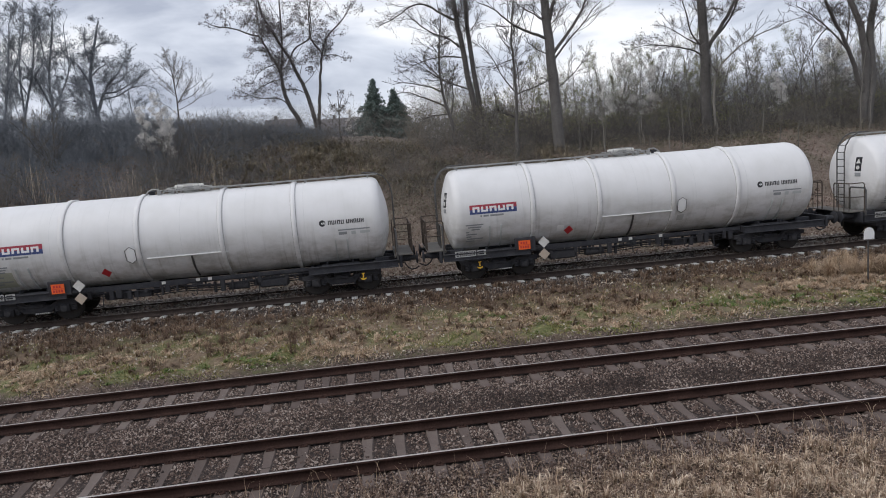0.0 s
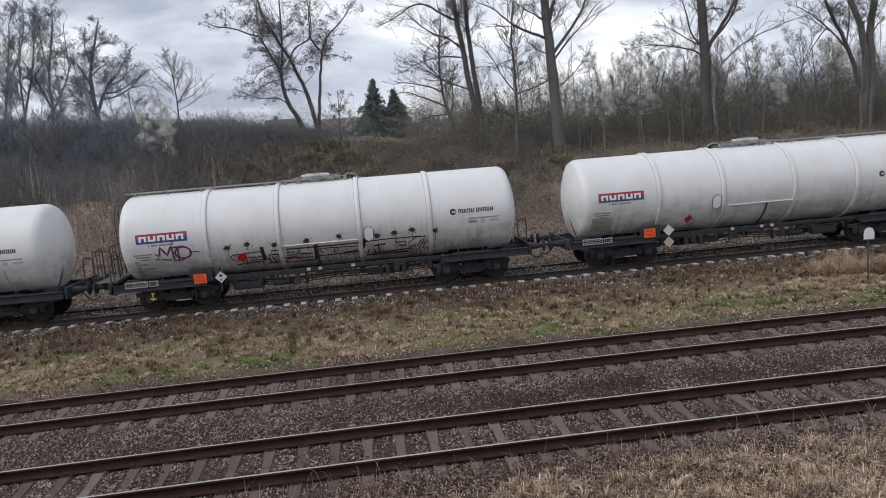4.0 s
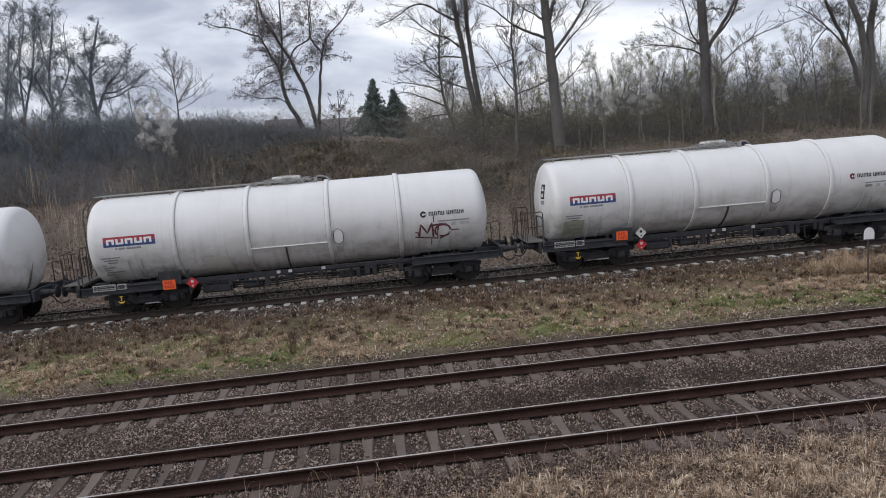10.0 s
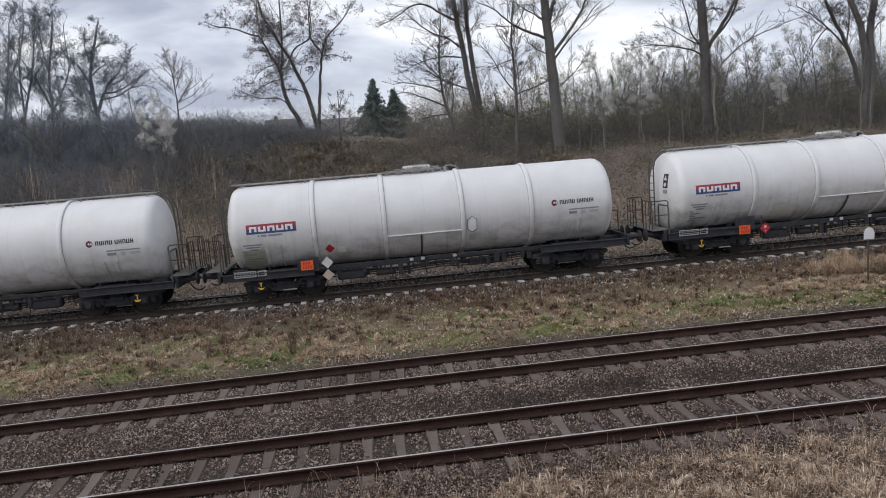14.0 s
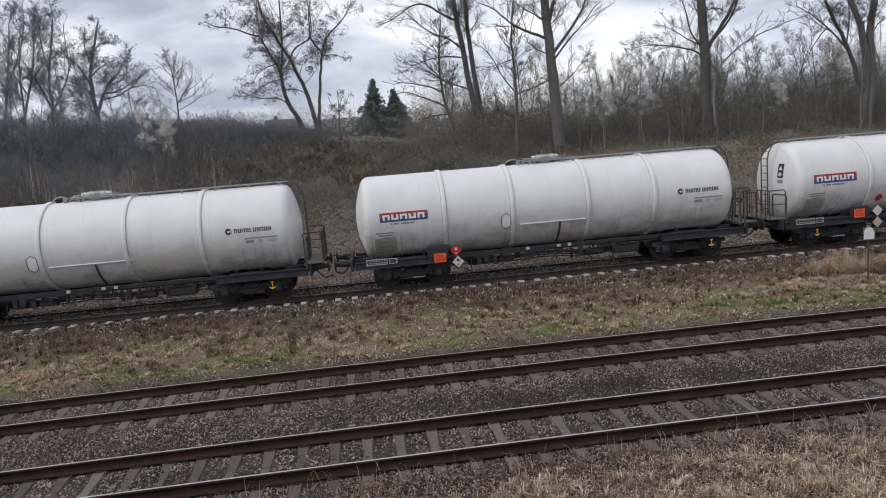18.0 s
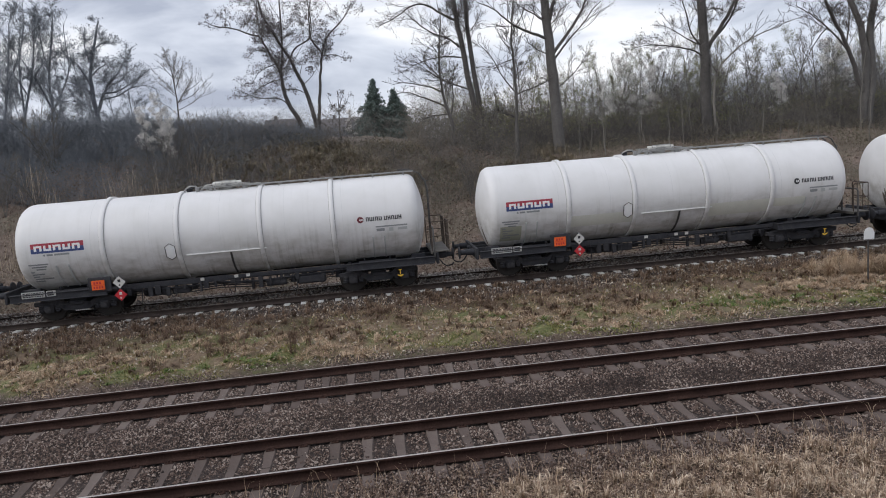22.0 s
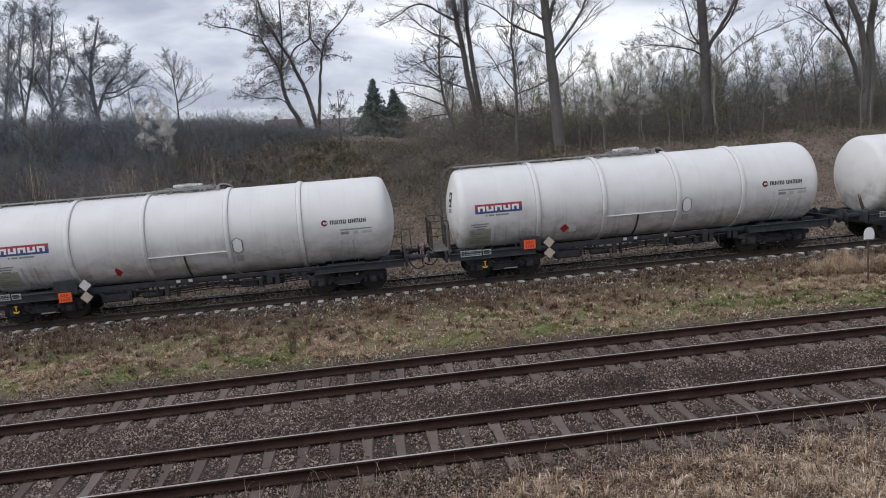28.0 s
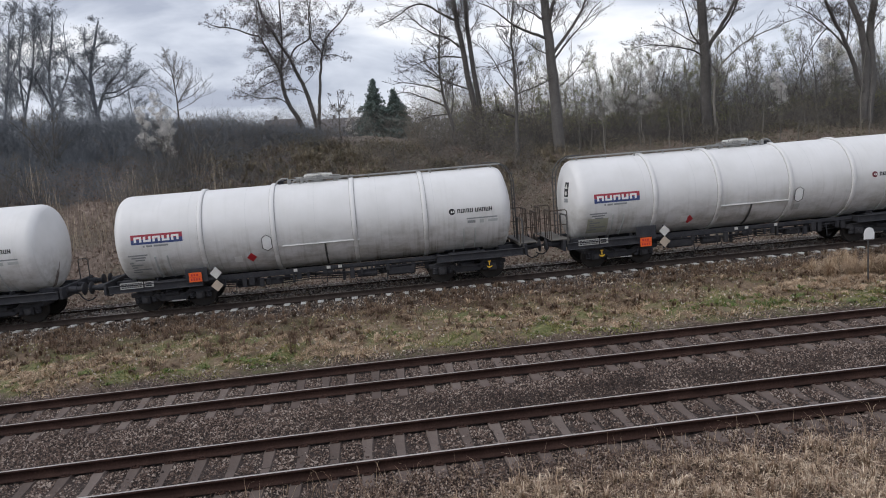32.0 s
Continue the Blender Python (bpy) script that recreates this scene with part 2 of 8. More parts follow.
M_REDSTRAW = material("reddish_dry_weed", [(0.07, 0.042, 0.028), (0.15, 0.096, 0.064), (0.27, 0.185, 0.125)], 0.85, 0, 1.5, 5, 0, island=0.5)
M_WITHER = material("withered_brown_grass", [(0.10, 0.062, 0.038), (0.20, 0.135, 0.085), (0.33, 0.24, 0.155), (0.50, 0.39, 0.27)], 0.85, 0, 1.1, 5, 0, island=0.45)
M_GRASS = material("mossy_short_grass", [(0.06, 0.075, 0.018), (0.14, 0.155, 0.042), (0.27, 0.245, 0.085), (0.45, 0.375, 0.20)], 0.85, 0, 1.5, 5, 0, island=0.5)
M_BANKGRASS = material("dull_olive_bank_grass", [(0.134, 0.107, 0.0693), (0.232, 0.189, 0.126), (0.329, 0.275, 0.195), (0.464, 0.378, 0.277)], 0.9, 0, 0.5, 5, 0, island=0.4)
M_FRESH = material("fresh_green_grass", [(0.04, 0.065, 0.014), (0.085, 0.13, 0.03), (0.15, 0.20, 0.055), (0.26, 0.27, 0.10)], 0.85, 0, 1.5, 5, 0, island=0.5)
M_FORESTRAW = material("bleached_tall_straw", [(0.085, 0.050, 0.034), (0.28, 0.187, 0.127), (0.55, 0.425, 0.315), (0.86, 0.755, 0.61)], 0.85, 0, 2.2, 6, 0, island=0.5)
M_OVERSPRAY = material("pinkish_overspray", [(0.28, 0.17, 0.17), (0.46, 0.34, 0.34)], 0.6, 0, 4, 20, 0.02)
M_DUSTRUN = material("grey_brown_dirt_run", [(0.40, 0.36, 0.33), (0.56, 0.52, 0.49)], 0.75, 0, 4, 20, 0.05)
M_SPILL = material("dark_dried_spill", [(0.06, 0.045, 0.037), (0.13, 0.105, 0.09), (0.26, 0.225, 0.20)], 0.6, 0, 4, 20, 0.1, 0.003)
M_SEEDHEAD = material("bleached_seed_head", [(0.36, 0.26, 0.18), (0.58, 0.455, 0.33), (0.80, 0.68, 0.54)], 0.85, 0, 2, 6, 0, island=0.6)
M_ROOF = material("grey_brown_roof_tile", [(0.115, 0.105, 0.11), (0.185, 0.17, 0.175)], 0.8, 0, 0.5, 8, 0.3, 0.03)
M_PLASTER = material("pale_house_plaster", [(0.42, 0.36, 0.32), (0.55, 0.50, 0.46)], 0.9, 0, 0.4, 6, 0.2, 0.01)
M_GLASS = material("dark_window_glass", [(0.02, 0.022, 0.025), (0.03, 0.032, 0.036)], 0.08, 0, 1, 4, 0)


# ---------- mesh helpers ----------
class Geo:
    """Vertices and faces gathered in Python, made into one mesh at the end."""

    def __init__(self):
        self.v, self.f = [], []

    def add(self, verts, faces):
        k = len(self.v)
        self.v.extend(verts)
        self.f.extend([tuple(i + k for i in f) for f in faces])
        return self

    def box(self, cx, cy, cz, sx, sy, sz, b=0.0, rot=None):
        """A box with chamfered edges of width b."""
        hx, hy, hz = sx / 2, sy / 2, sz / 2
        if b <= 0:
            vs = [(x, y, z) for x in (-hx, hx) for y in (-hy, hy) for z in (-hz, hz)]
            fs = [(0, 1, 3, 2), (4, 6, 7, 5), (0, 4, 5, 1), (2, 3, 7, 6), (0, 2, 6, 4), (1, 5, 7, 3)]
        else:
            b = min(b, hx * .9, hy * .9, hz * .9)
            vs, ix = [], {}
            for sx_ in (-1, 1):
                for sy_ in (-1, 1):
                    for sz_ in (-1, 1):
                        for k in range(3):
                            p = [sx_ * (hx - b), sy_ * (hy - b), sz_ * (hz - b)]
                            p[k] = (sx_ * hx, sy_ * hy, sz_ * hz)[k]
                            ix[sx_, sy_, sz_, k] = len(vs)
                            vs.append(tuple(p))
            fs = []
            S = (-1, 1)
            for s in S:
                fs.append([ix[s, a, c, 0] for a, c in ((-1, -1), (1, -1), (1, 1), (-1, 1))][::s])
                fs.append([ix[a, s, c, 1] for a, c in ((-1, -1), (-1, 1), (1, 1), (1, -1))][::s])
                fs.append([ix[a, c, s, 2] for a, c in ((-1, -1), (1, -1), (1, 1), (-1, 1))][::s])
            for a in S:
                for c in S:
                    fs.append([ix[-1, a, c, 1], ix[1, a, c, 1], ix[1, a, c, 2], ix[-1, a, c, 2]])
                    fs.append([ix[a, -1, c, 0], ix[a, 1, c, 0], ix[a, 1, c, 2], ix[a, -1, c, 2]])
                    fs.append([ix[a, c, -1, 0], ix[a, c, 1, 0], ix[a, c, 1, 1], ix[a, c, -1, 1]])
                    for d in S:
                        fs.append([ix[a, c, d, k] for k in range(3)])
        m = Matrix.Translation((cx, cy, cz)) @ (rot.to_4x4() if rot is not None else Matrix.Identity(4))
        return self.add([tuple(m @ Vector(p)) for p in vs], [tuple(f) for f in fs])

    def tube(self, pts, radii, n=8, cap=True):
        """A round tube along pts."""
        pts = [Vector(p) for p in pts]
        if not hasattr(radii, "__len__"):
            radii = [radii] * len(pts)
        vs, fs = [], []
        d0 = (pts[1] - pts[0]).normalized()
        up = Vector((0, 0, 1)) if abs(d0.z) < 0.9 else Vector((1, 0, 0))
        for i, p in enumerate(pts):
            d = (pts[min(i + 1, len(pts) - 1)] - pts[max(i - 1, 0)]).normalized()
            s = d.cross(up)
            s = s.normalized() if s.length > 1e-6 else Vector((1, 0, 0))
            up = s.cross(d)
            for k in range(n):
                a = 2 * math.pi * k / n
                vs.append(tuple(p + (s * math.cos(a) + up * math.sin(a)) * radii[i]))
            if i:
                for k in range(n):
                    k2 = (k + 1) % n
                    fs.append(((i - 1) * n + k, (i - 1) * n + k2, i * n + k2, i * n + k))
        if cap:
            fs.append(tuple(range(n))[::-1])
            fs.append(tuple(range((len(pts) - 1) * n, len(pts) * n)))
        return self.add(vs, fs)

    def lathe_x(self, prof, cy, cz, n=48):
        """Profile (x, r) turned about an axis along x."""
        vs, fs = [], []
        for i, (x, r) in enumerate(prof):
            for k in range(n):
                a = 2 * math.pi * k / n
                vs.append((x, cy + r * math.cos(a), cz + r * math.sin(a)))
            if i:
                for k in range(n):
                    k2 = (k + 1) % n
                    fs.append(((i - 1) * n + k, i * n + k, i * n + k2, (i - 1) * n + k2))
        fs.append(tuple(range(n)))
        fs.append(tuple(range((len(prof) - 1) * n, len(prof) * n))[::-1])
        return self.add(vs, fs)

    def lathe_y(self, prof, cx, cz, n=28):
        """Profile (y, r) turned about an axis along y."""
        k = len(self.v)
        self.lathe_x(prof, 0, 0, n)
        self.v[k:] = [(cx + b, a, cz + c) for a, b, c in self.v[k:]]
        return self

    def lathe_z(self, prof, cx, cy, n=24):
        k = len(self.v)
        self.lathe_x(prof, 0, 0, n)
        self.v[k:] = [(cx + b, cy + c, a) for a, b, c in self.v[k:]]
        return self

    def mesh(self, name, mat, smooth=None):
        me = bpy.data.meshes.new(name)
        me.from_pydata(self.v, [], self.f)
        for m in mat if isinstance(mat, (list, tuple)) else [mat]:
            me.materials.append(m)
        if smooth is not None:
            me.polygons.foreach_set("use_smooth", [True] * len(me.polygons))
            if smooth < 180:
                me.set_sharp_from_angle(angle=radians(smooth))
        me.update()
        return me


def part(name, geo, mat, parent, label="", smooth=40, at=None):
    """Links one mesh under a thing or a part; geo is a Geo or a finished mesh."""
    ob = new(name, geo.mesh(name, mat, smooth) if isinstance(geo, Geo) else geo)
    ob.parent = parent
    if at is not None:
        ob.matrix_basis = at
    return tagged(ob, label)


def np_mesh(name, V, F, mat, smooth=False):
    """A large mesh from arrays of equal-sized faces."""
    me = bpy.data.meshes.new(name)
    V, F = np.asarray(V, np.float32), np.asarray(F, np.int32)
    me.vertices.add(len(V))
    me.vertices.foreach_set("co", V.ravel())
    k = F.shape[1]
    me.loops.add(F.size)
    me.loops.foreach_set("vertex_index", F.ravel())
    me.polygons.add(len(F))
    me.polygons.foreach_set("loop_start", np.arange(0, F.size, k, dtype=np.int32))
    for m in mat if isinstance(mat, (list, tuple)) else [mat]:
        me.materials.append(m)
    if smooth:
        me.polygons.foreach_set("use_smooth", np.ones(len(F), bool))
    me.update(calc_edges=True)
    me.validate()
    return me


# ---------- ground ----------
PROFILE = [(-60, 3.3), (0.9, 3.3), (8.0, -0.16), (9.3, -0.24), (10.2, -0.235), (17.2, -0.245), (18.0, -0.14), (20.5, -0.05),
           (22.9, 0.06), (23.6, 0.135), (24.5, 0.135), (24.56, 0.262), (25.88, 0.262), (26.05, 0.262), (26.8, 0.262), (28.2, 0.0), (29.6, 0.15), (32.0, 1.5), (37.5, 4.25), (40.0, 4.75), (46, 5.3),
           (70, 6.2), (140, 7.4), (400, 8.0), (3000, 8.0)]
PY, PZ = np.array([a for a, _ in PROFILE]), np.array([b for _, b in PROFILE])


def wave(x, y, s):
    return np.sin(x * 0.71 * s + 1.3) * np.sin(y * 0.83 * s + 0.4) + 0.6 * np.sin(x * 1.93 * s + y * 1.37 * s) + 0.4 * np.sin(x * 3.1 * s - y * 2.7 * s + 2.0)


def height(x, y):
    """The ground's height; level along the tracks, a rough bank behind them."""
    x, y = np.asarray(x, float), np.asarray(y, float)
    z = np.interp(y, PY, PZ)
    rough = np.clip((y - 28.5) / 3, 0, 1) * np.clip((90 - y) / 30, 0, 1)
    left = 1 / (1 + np.exp(np.clip((x - 2) / 2.5, -40, 40))) * np.clip((y - 34) / 6, 0, 1) * np.clip((100 - y) / 40, 0, 1)
    strip = np.clip((y - 17.6) / 0.8, 0, 1) * np.clip((22.6 - y) / 0.8, 0, 1)
    return z + rough * 0.16 * wave(x, y, 0.9) + left * 1.2 + strip * (0.06 * wave(x, y, 3.7) + 0.08 * wave(x, y, 1.5))


def ground_material():
    """Gravel between the tracks, mossy grass on the strip, dead leaves and soil on the bank; borders broken up by noise."""
    mt = bpy.data.materials.new("trackside_soil_gravel_and_grass")
    mt.use_nodes = True
    n, ln = mt.node_tree.nodes, mt.node_tree.links
    b = n["Principled BSDF"]
    b.inputs["Roughness"].default_value = 0.95
    co = n.new("ShaderNodeTexCoord")

    def tex(scale, detail=6.0, rough=0.6):
        t = n.new("ShaderNodeTexNoise")
        t.inputs["Scale"].default_value, t.inputs["Detail"].default_value, t.inputs["Roughness"].default_value = scale, detail, rough
        ln.new(co.outputs["Object"], t.inputs["Vector"])
        return t.outputs[0]

    def ramp(v, stops):
        r = n.new("ShaderNodeValToRGB")
        e = r.color_ramp.elements
        while len(e) < len(stops):
            e.new(0.5)
        for i, (p, c) in enumerate(stops):
            e[i].position, e[i].color = p, (*c, 1)
        ln.new(v, r.inputs[0])
        return r.outputs[0]

    def mix(f, a, c):
        m = n.new("ShaderNodeMix")
        m.data_type = "RGBA"
        ln.new(f, m.inputs["Factor"])
        ln.new(a, m.inputs["A"])
        ln.new(c, m.inputs["B"])
        return m.outputs["Result"]

    sep = n.new("ShaderNodeSeparateXYZ")
    ln.new(co.outputs["Object"], sep.inputs[0])
    wob = n.new("ShaderNodeMath")
    wob.operation = "MULTIPLY_ADD"
    ln.new(tex(1.3), wob.inputs[0])
    wob.inputs[1].default_value = 1.6
    ln.new(sep.outputs["Y"], wob.inputs[2])

    def band(at, width):
        m = n.new("ShaderNodeMapRange")
        m.inputs[1].default_value, m.inputs[2].default_value = at + 0.8 - width / 2, at + 0.8 + width / 2
        ln.new(wob.outputs[0], m.inputs[0])
        return m.outputs[0]

    gravel = ramp(tex(48, 3), [(0.36, (0.008, 0.005, 0.004)), (0.5, (0.028, 0.018, 0.015)), (0.66, (0.085, 0.06, 0.051))])
    grass = mix(ramp(tex(0.55, 5), [(0.46, (0, 0, 0)), (0.58, (1, 1, 1))]),
                ramp(tex(9), [(0.3, (0.10, 0.066, 0.044)), (0.55, (0.19, 0.136, 0.09)), (0.75, (0.32, 0.245, 0.165))]),
                ramp(tex(11), [(0.3, (0.07, 0.082, 0.028)), (0.55, (0.145, 0.15, 0.055)), (0.75, (0.29, 0.26, 0.125))]))
    bank = mix(ramp(tex(0.35, 4), [(0.45, (0, 0, 0)), (0.6, (1, 1, 1))]), ramp(tex(5, 8, 0.7), [(0.3, (0.085, 0.061, 0.050)), (0.5, (0.175, 0.132, 0.108)), (0.7, (0.30, 0.24, 0.20))]),
               ramp(tex(6, 8, 0.7), [(0.3, (0.062, 0.052, 0.038)), (0.5, (0.132, 0.111, 0.083)), (0.7, (0.23, 0.197, 0.15))]))
    soil = ramp(tex(12, 6), [(0.3, (0.028, 0.018, 0.013)), (0.5, (0.07, 0.045, 0.033)), (0.7, (0.155, 0.108, 0.08))])
    c = mix(band(5.5, 2.0), grass, soil)
    c = mix(band(9.5, 1.2), c, gravel)
    c = mix(band(17.75, 0.7), c, grass)
    # Band beside the siding: brown soil and the train's shade in one dark colour.
    c = mix(band(21.6, 1.8), c, soil)
    c = mix(band(23.0, 0.8), c, gravel)
    c = mix(band(27.6, 1.0), c, bank)
    ln.new(c, b.inputs["Base Color"])
    bp = n.new("ShaderNodeBump")
    bp.inputs["Strength"].default_value, bp.inputs["Distance"].default_value = 0.7, 0.05
    ln.new(tex(22, 4), bp.inputs["Height"])
    ln.new(bp.outputs[0], b.inputs["Normal"])
    return mt


M_GROUND = ground_material()


def build_ground():
    xs = np.concatenate([[-3000, -1200, -500, -250, -120, -80], np.arange(-50, 60, 0.6), [80, 120, 250, 500, 1200, 3000]])
    ys = np.concatenate([[-3000, -600, -150, -60, -20, -5], np.arange(0, 8, 0.8), np.arange(8, 24.4, 0.25), [24.42, 24.5, 24.57, 24.7, 25.0, 25.3, 25.6, 25.88], np.arange(26, 29, 0.25), np.arange(29, 62, 0.5),
                         np.arange(64, 140, 6), [160, 220, 320, 500, 900, 1700, 3000]])
    X, Y = np.meshgrid(xs, ys)
    Z = height(X, Y)
    V = np.stack([X, Y, Z], -1).reshape(-1, 3)
    nx = len(xs)
    i = (np.arange(len(ys) - 1)[:, None] * nx + np.arange(nx - 1)[None]).ravel()
    F = np.stack([i, i + 1, i + nx + 1, i + nx], 1)
    ob = new("ground", np_mesh("ground", V, F, M_GROUND, True))
    tagged(ob, "earth, gravel and rough grass beside and behind the railway", "ground", kind="structure")


build_ground()

# ---------- tracks ----------
RAIL_PROFILE = [(-0.075, -0.192), (0.075, -0.192), (0.075, -0.178), (0.022, -0.160), (0.010, -0.140), (0.010, -0.050), (0.034, -0.038),
                (0.036, -0.008), (0.030, -0.002), (0.021, 0.0), (-0.021, 0.0), (-0.030, -0.002), (-0.036, -0.008), (-0.034, -0.038), (-0.010, -0.050), (-0.010, -0.140),
                (-0.022, -0.160), (-0.075, -0.178)]
SLOW_BEND = -0.00113


def bend(x, c):
    """Sideways offset of a gently bent track, straight past 22 m from the bend's middle."""
    d = abs(x - 5)
    return c * (d * d if d < 22 else 22 * 22 + 44 * (d - 22))


def rail_mesh(y0, z0, c, x0, x1, step):
    k = int((x1 - x0) / step)
    P = np.array(RAIL_PROFILE)
    m = len(P)
    V, F = [], []
    for i in range(k + 1):
        x = x0 + (x1 - x0) * i / k
        o = bend(x, c)
        V += [(x, y0 + o + a, z0 + b) for a, b in P]
        if i:
            for j in range(m):
                j2 = (j + 1) % m
                F.append(((i - 1) * m + j, (i - 1) * m + j2, i * m + j2, i * m + j))
    me = np_mesh("rail", V, F, [M_RAIL if y0 < 20 else M_RAIL_FAR, M_RAILTOP])
    me.polygons.foreach_set("material_index", np.tile([1 if j in (8, 9) else 0 for j in range(m)], k))
    return me


def sleeper_geo(k=1.0):
    """Concrete sleeper, 2.6 m, with the dip between the rail seats."""
    g = Geo()
    sec = [(-1.30, 0.0, .118), (-1.27, 0.012, .125), (-0.95, 0.02, .13), (-0.52, 0.018, .13), (-0.36, -0.012, .118), (0.0, -0.022, .112),
           (0.36, -0.012, .118), (0.52, 0.018, .13), (0.95, 0.02, .13), (1.27, 0.012, .125), (1.30, 0.0, .118)]
    V, F = [], []
    for i, (y, z, w) in enumerate(sec):
        y *= k
        w -= 0.022
        V += [(-w - 0.04, y, -0.2), (-w, y, z - 0.04), (-w + 0.015, y, z - 0.02), (w - 0.015, y, z - 0.02), (w, y, z - 0.04), (w + 0.04, y, -0.2)]
        if i:
            F += [((i - 1) * 6 + j, i * 6 + j, i * 6 + j + 1, (i - 1) * 6 + j + 1) for j in range(5)]
    F += [(0, 1, 2, 3, 4, 5), tuple(range(60, 66))[::-1]]
    return g.add(V, F)


def clip_geo():
    """Rail fastening: base plate, two bent clips and screws."""
    g = Geo()
    for s in (-1, 1):
        g.box(0, s * 0.115, 0.012, 0.15, 0.07, 0.024, 0.006)
        g.tube([(-0.06, s * 0.13, 0.03), (-0.03, s * 0.085, 0.045), (0.03, s * 0.085, 0.045), (0.06, s * 0.13, 0.03)], 0.008, 5)
        g.lathe_z([(0.02, 0.018), (0.055, 0.018), (0.06, 0.012)], 0, s * 0.125, 6)
    return g


SLEEPER = sleeper_geo().mesh("sleeper", M_SLEEPER, 30)
SLEEPER_FAR = sleeper_geo(0.86).mesh("sleeper", M_SLEEPER_PALE, 30)
CLIP = clip_geo().mesh("rail_fastening", M_RAIL, 40)


def build_track(name, label, y_near, z, c, phase, x0, x1, mesh, span):
    track = new(name)
    track.location = (0, 0, 0)
    tagged(track, label, "railway track", kind="structure")
    for s in (0.0, 1.507):
        part("rail", rail_mesh(y_near + s, z, c, x0, x1, 1.0 if c else 8.0), None, track, "rusty rail with a bright worn running surface")
    rng = random.Random(int(y_near * 10))
    far = []
    k0, k1 = math.ceil((x0 - phase) / 0.6), math.floor((x1 - phase) / 0.6)
    for k in range(k0, k1 + 1):
        x = phase + 0.6 * k
        m = pose(x + rng.uniform(-0.012, 0.012), y_near + 0.7535 + bend(x, c), z - 0.192 + rng.uniform(-0.006, 0.004), 0, 0,
                 math.degrees(-2 * c * (x - 5) if abs(x - 5) < 22 else 0) * -1 + rng.uniform(-0.7, 0.7))
        if span[0] <= x <= span[1]:
            ob = part("sleeper", mesh, None, track, at=m)
            for s in (0, 1) if y_near < 20 else ():
                part("rail_fastening", CLIP, None, ob, at=pose(0, (-0.7535, 0.7535)[s], 0.0))
        else:
            far.append(m)
    g = Geo()
    for m in far:
        g.add([tuple(m @ v.co) for v in mesh.vertices], [tuple(p.vertices) for p in mesh.polygons])
    ob = part("far_sleepers", g, M_SLEEPER, track)
    ob["kind"] = "stuff"


def build_tracks():
    build_track("track_near", "near railway track on concrete sleepers and brown ballast", 11.129, 0.0, SLOW_BEND, -5.888, -60, 70, SLEEPER, (-14, 19))
    build_track("track_middle", "second railway track with rusty rails on concrete sleepers", 15.218, 0.0, SLOW_BEND, -5.70, -60, 70, SLEEPER, (-17, 22))
    build_track("track_far", "far siding track that carries the tank train", 24.458, 0.363, 0.0, -9.314, -230, 230, SLEEPER_FAR, (-26, 36))


def stones(name, label, count, box, zfun, size, seed, avoid=(), beds=(), thin=None, mat=None):
    """Loose stones: jittered pyramids strewn over a rectangle; few lie on rails or sleepers."""
    rng = np.random.default_rng(seed)
    x, y = rng.uniform(box[0], box[1], count), rng.uniform(box[2], box[3], count)
    keep = np.ones(count, bool) if thin is None else rng.random(count) < thin(x, y)
    for c, y0 in avoid:
        o = c * np.minimum(abs(x - 5), 22) ** 2
        keep &= ~(abs(y - y0 - o) < 0.09)
    lucky = rng.random(count) < 0.12
    for c, y0, phase, reach in beds:
        o = c * np.minimum(abs(x - 5), 22) ** 2
        k = abs(((x - phase) / 0.6 + 0.5) % 1.0 - 0.5) * 0.6
        keep &= ~((k < 0.118) & (abs(y - y0 - o) < reach)) | lucky
    x, y = x[keep], y[keep]
    n = len(x)
    s = size * rng.uniform(0.5, 1.25, n) * np.where(rng.random(n) < 0.03, 1.4, 1)
    base = np.array([(1.25, 0, -.5), (0, .85, -.5), (-1.25, 0, -.5), (0, -.85, -.5), (0, 0, .62)], float)
    V = base[None] * (1 + rng.uniform(-0.4, 0.4, (n, 5, 1))) * s[:, None, None]
    V[:, 4, :2] += rng.uniform(-0.5, 0.5, (n, 2)) * s[:, None]
    a = rng.uniform(0, 6.28, n)
    ca, sa = np.cos(a)[:, None], np.sin(a)[:, None]
    tilt = rng.uniform(-0.6, 0.6, (n, 1))
    vx, vy, vz = V[..., 0] * ca - V[..., 1] * sa, V[..., 0] * sa + V[..., 1] * ca, V[..., 2] + V[..., 0] * tilt
    z = zfun(x, y) + rng.uniform(0.0, 0.6, n) * s
    W = np.stack([vx + x[:, None], vy + y[:, None], vz + z[:, None]], -1).reshape(-1, 3)
    T = np.array([(0, 1, 4), (1, 2, 4), (2, 3, 4), (3, 0, 4)])
    F = (np.arange(n)[:, None, None] * 5 + T[None]).reshape(-1, 3)
    tagged(new(name, np_mesh(name, W, F, mat or M_STONE)), label, "ballast", kind="stuff")


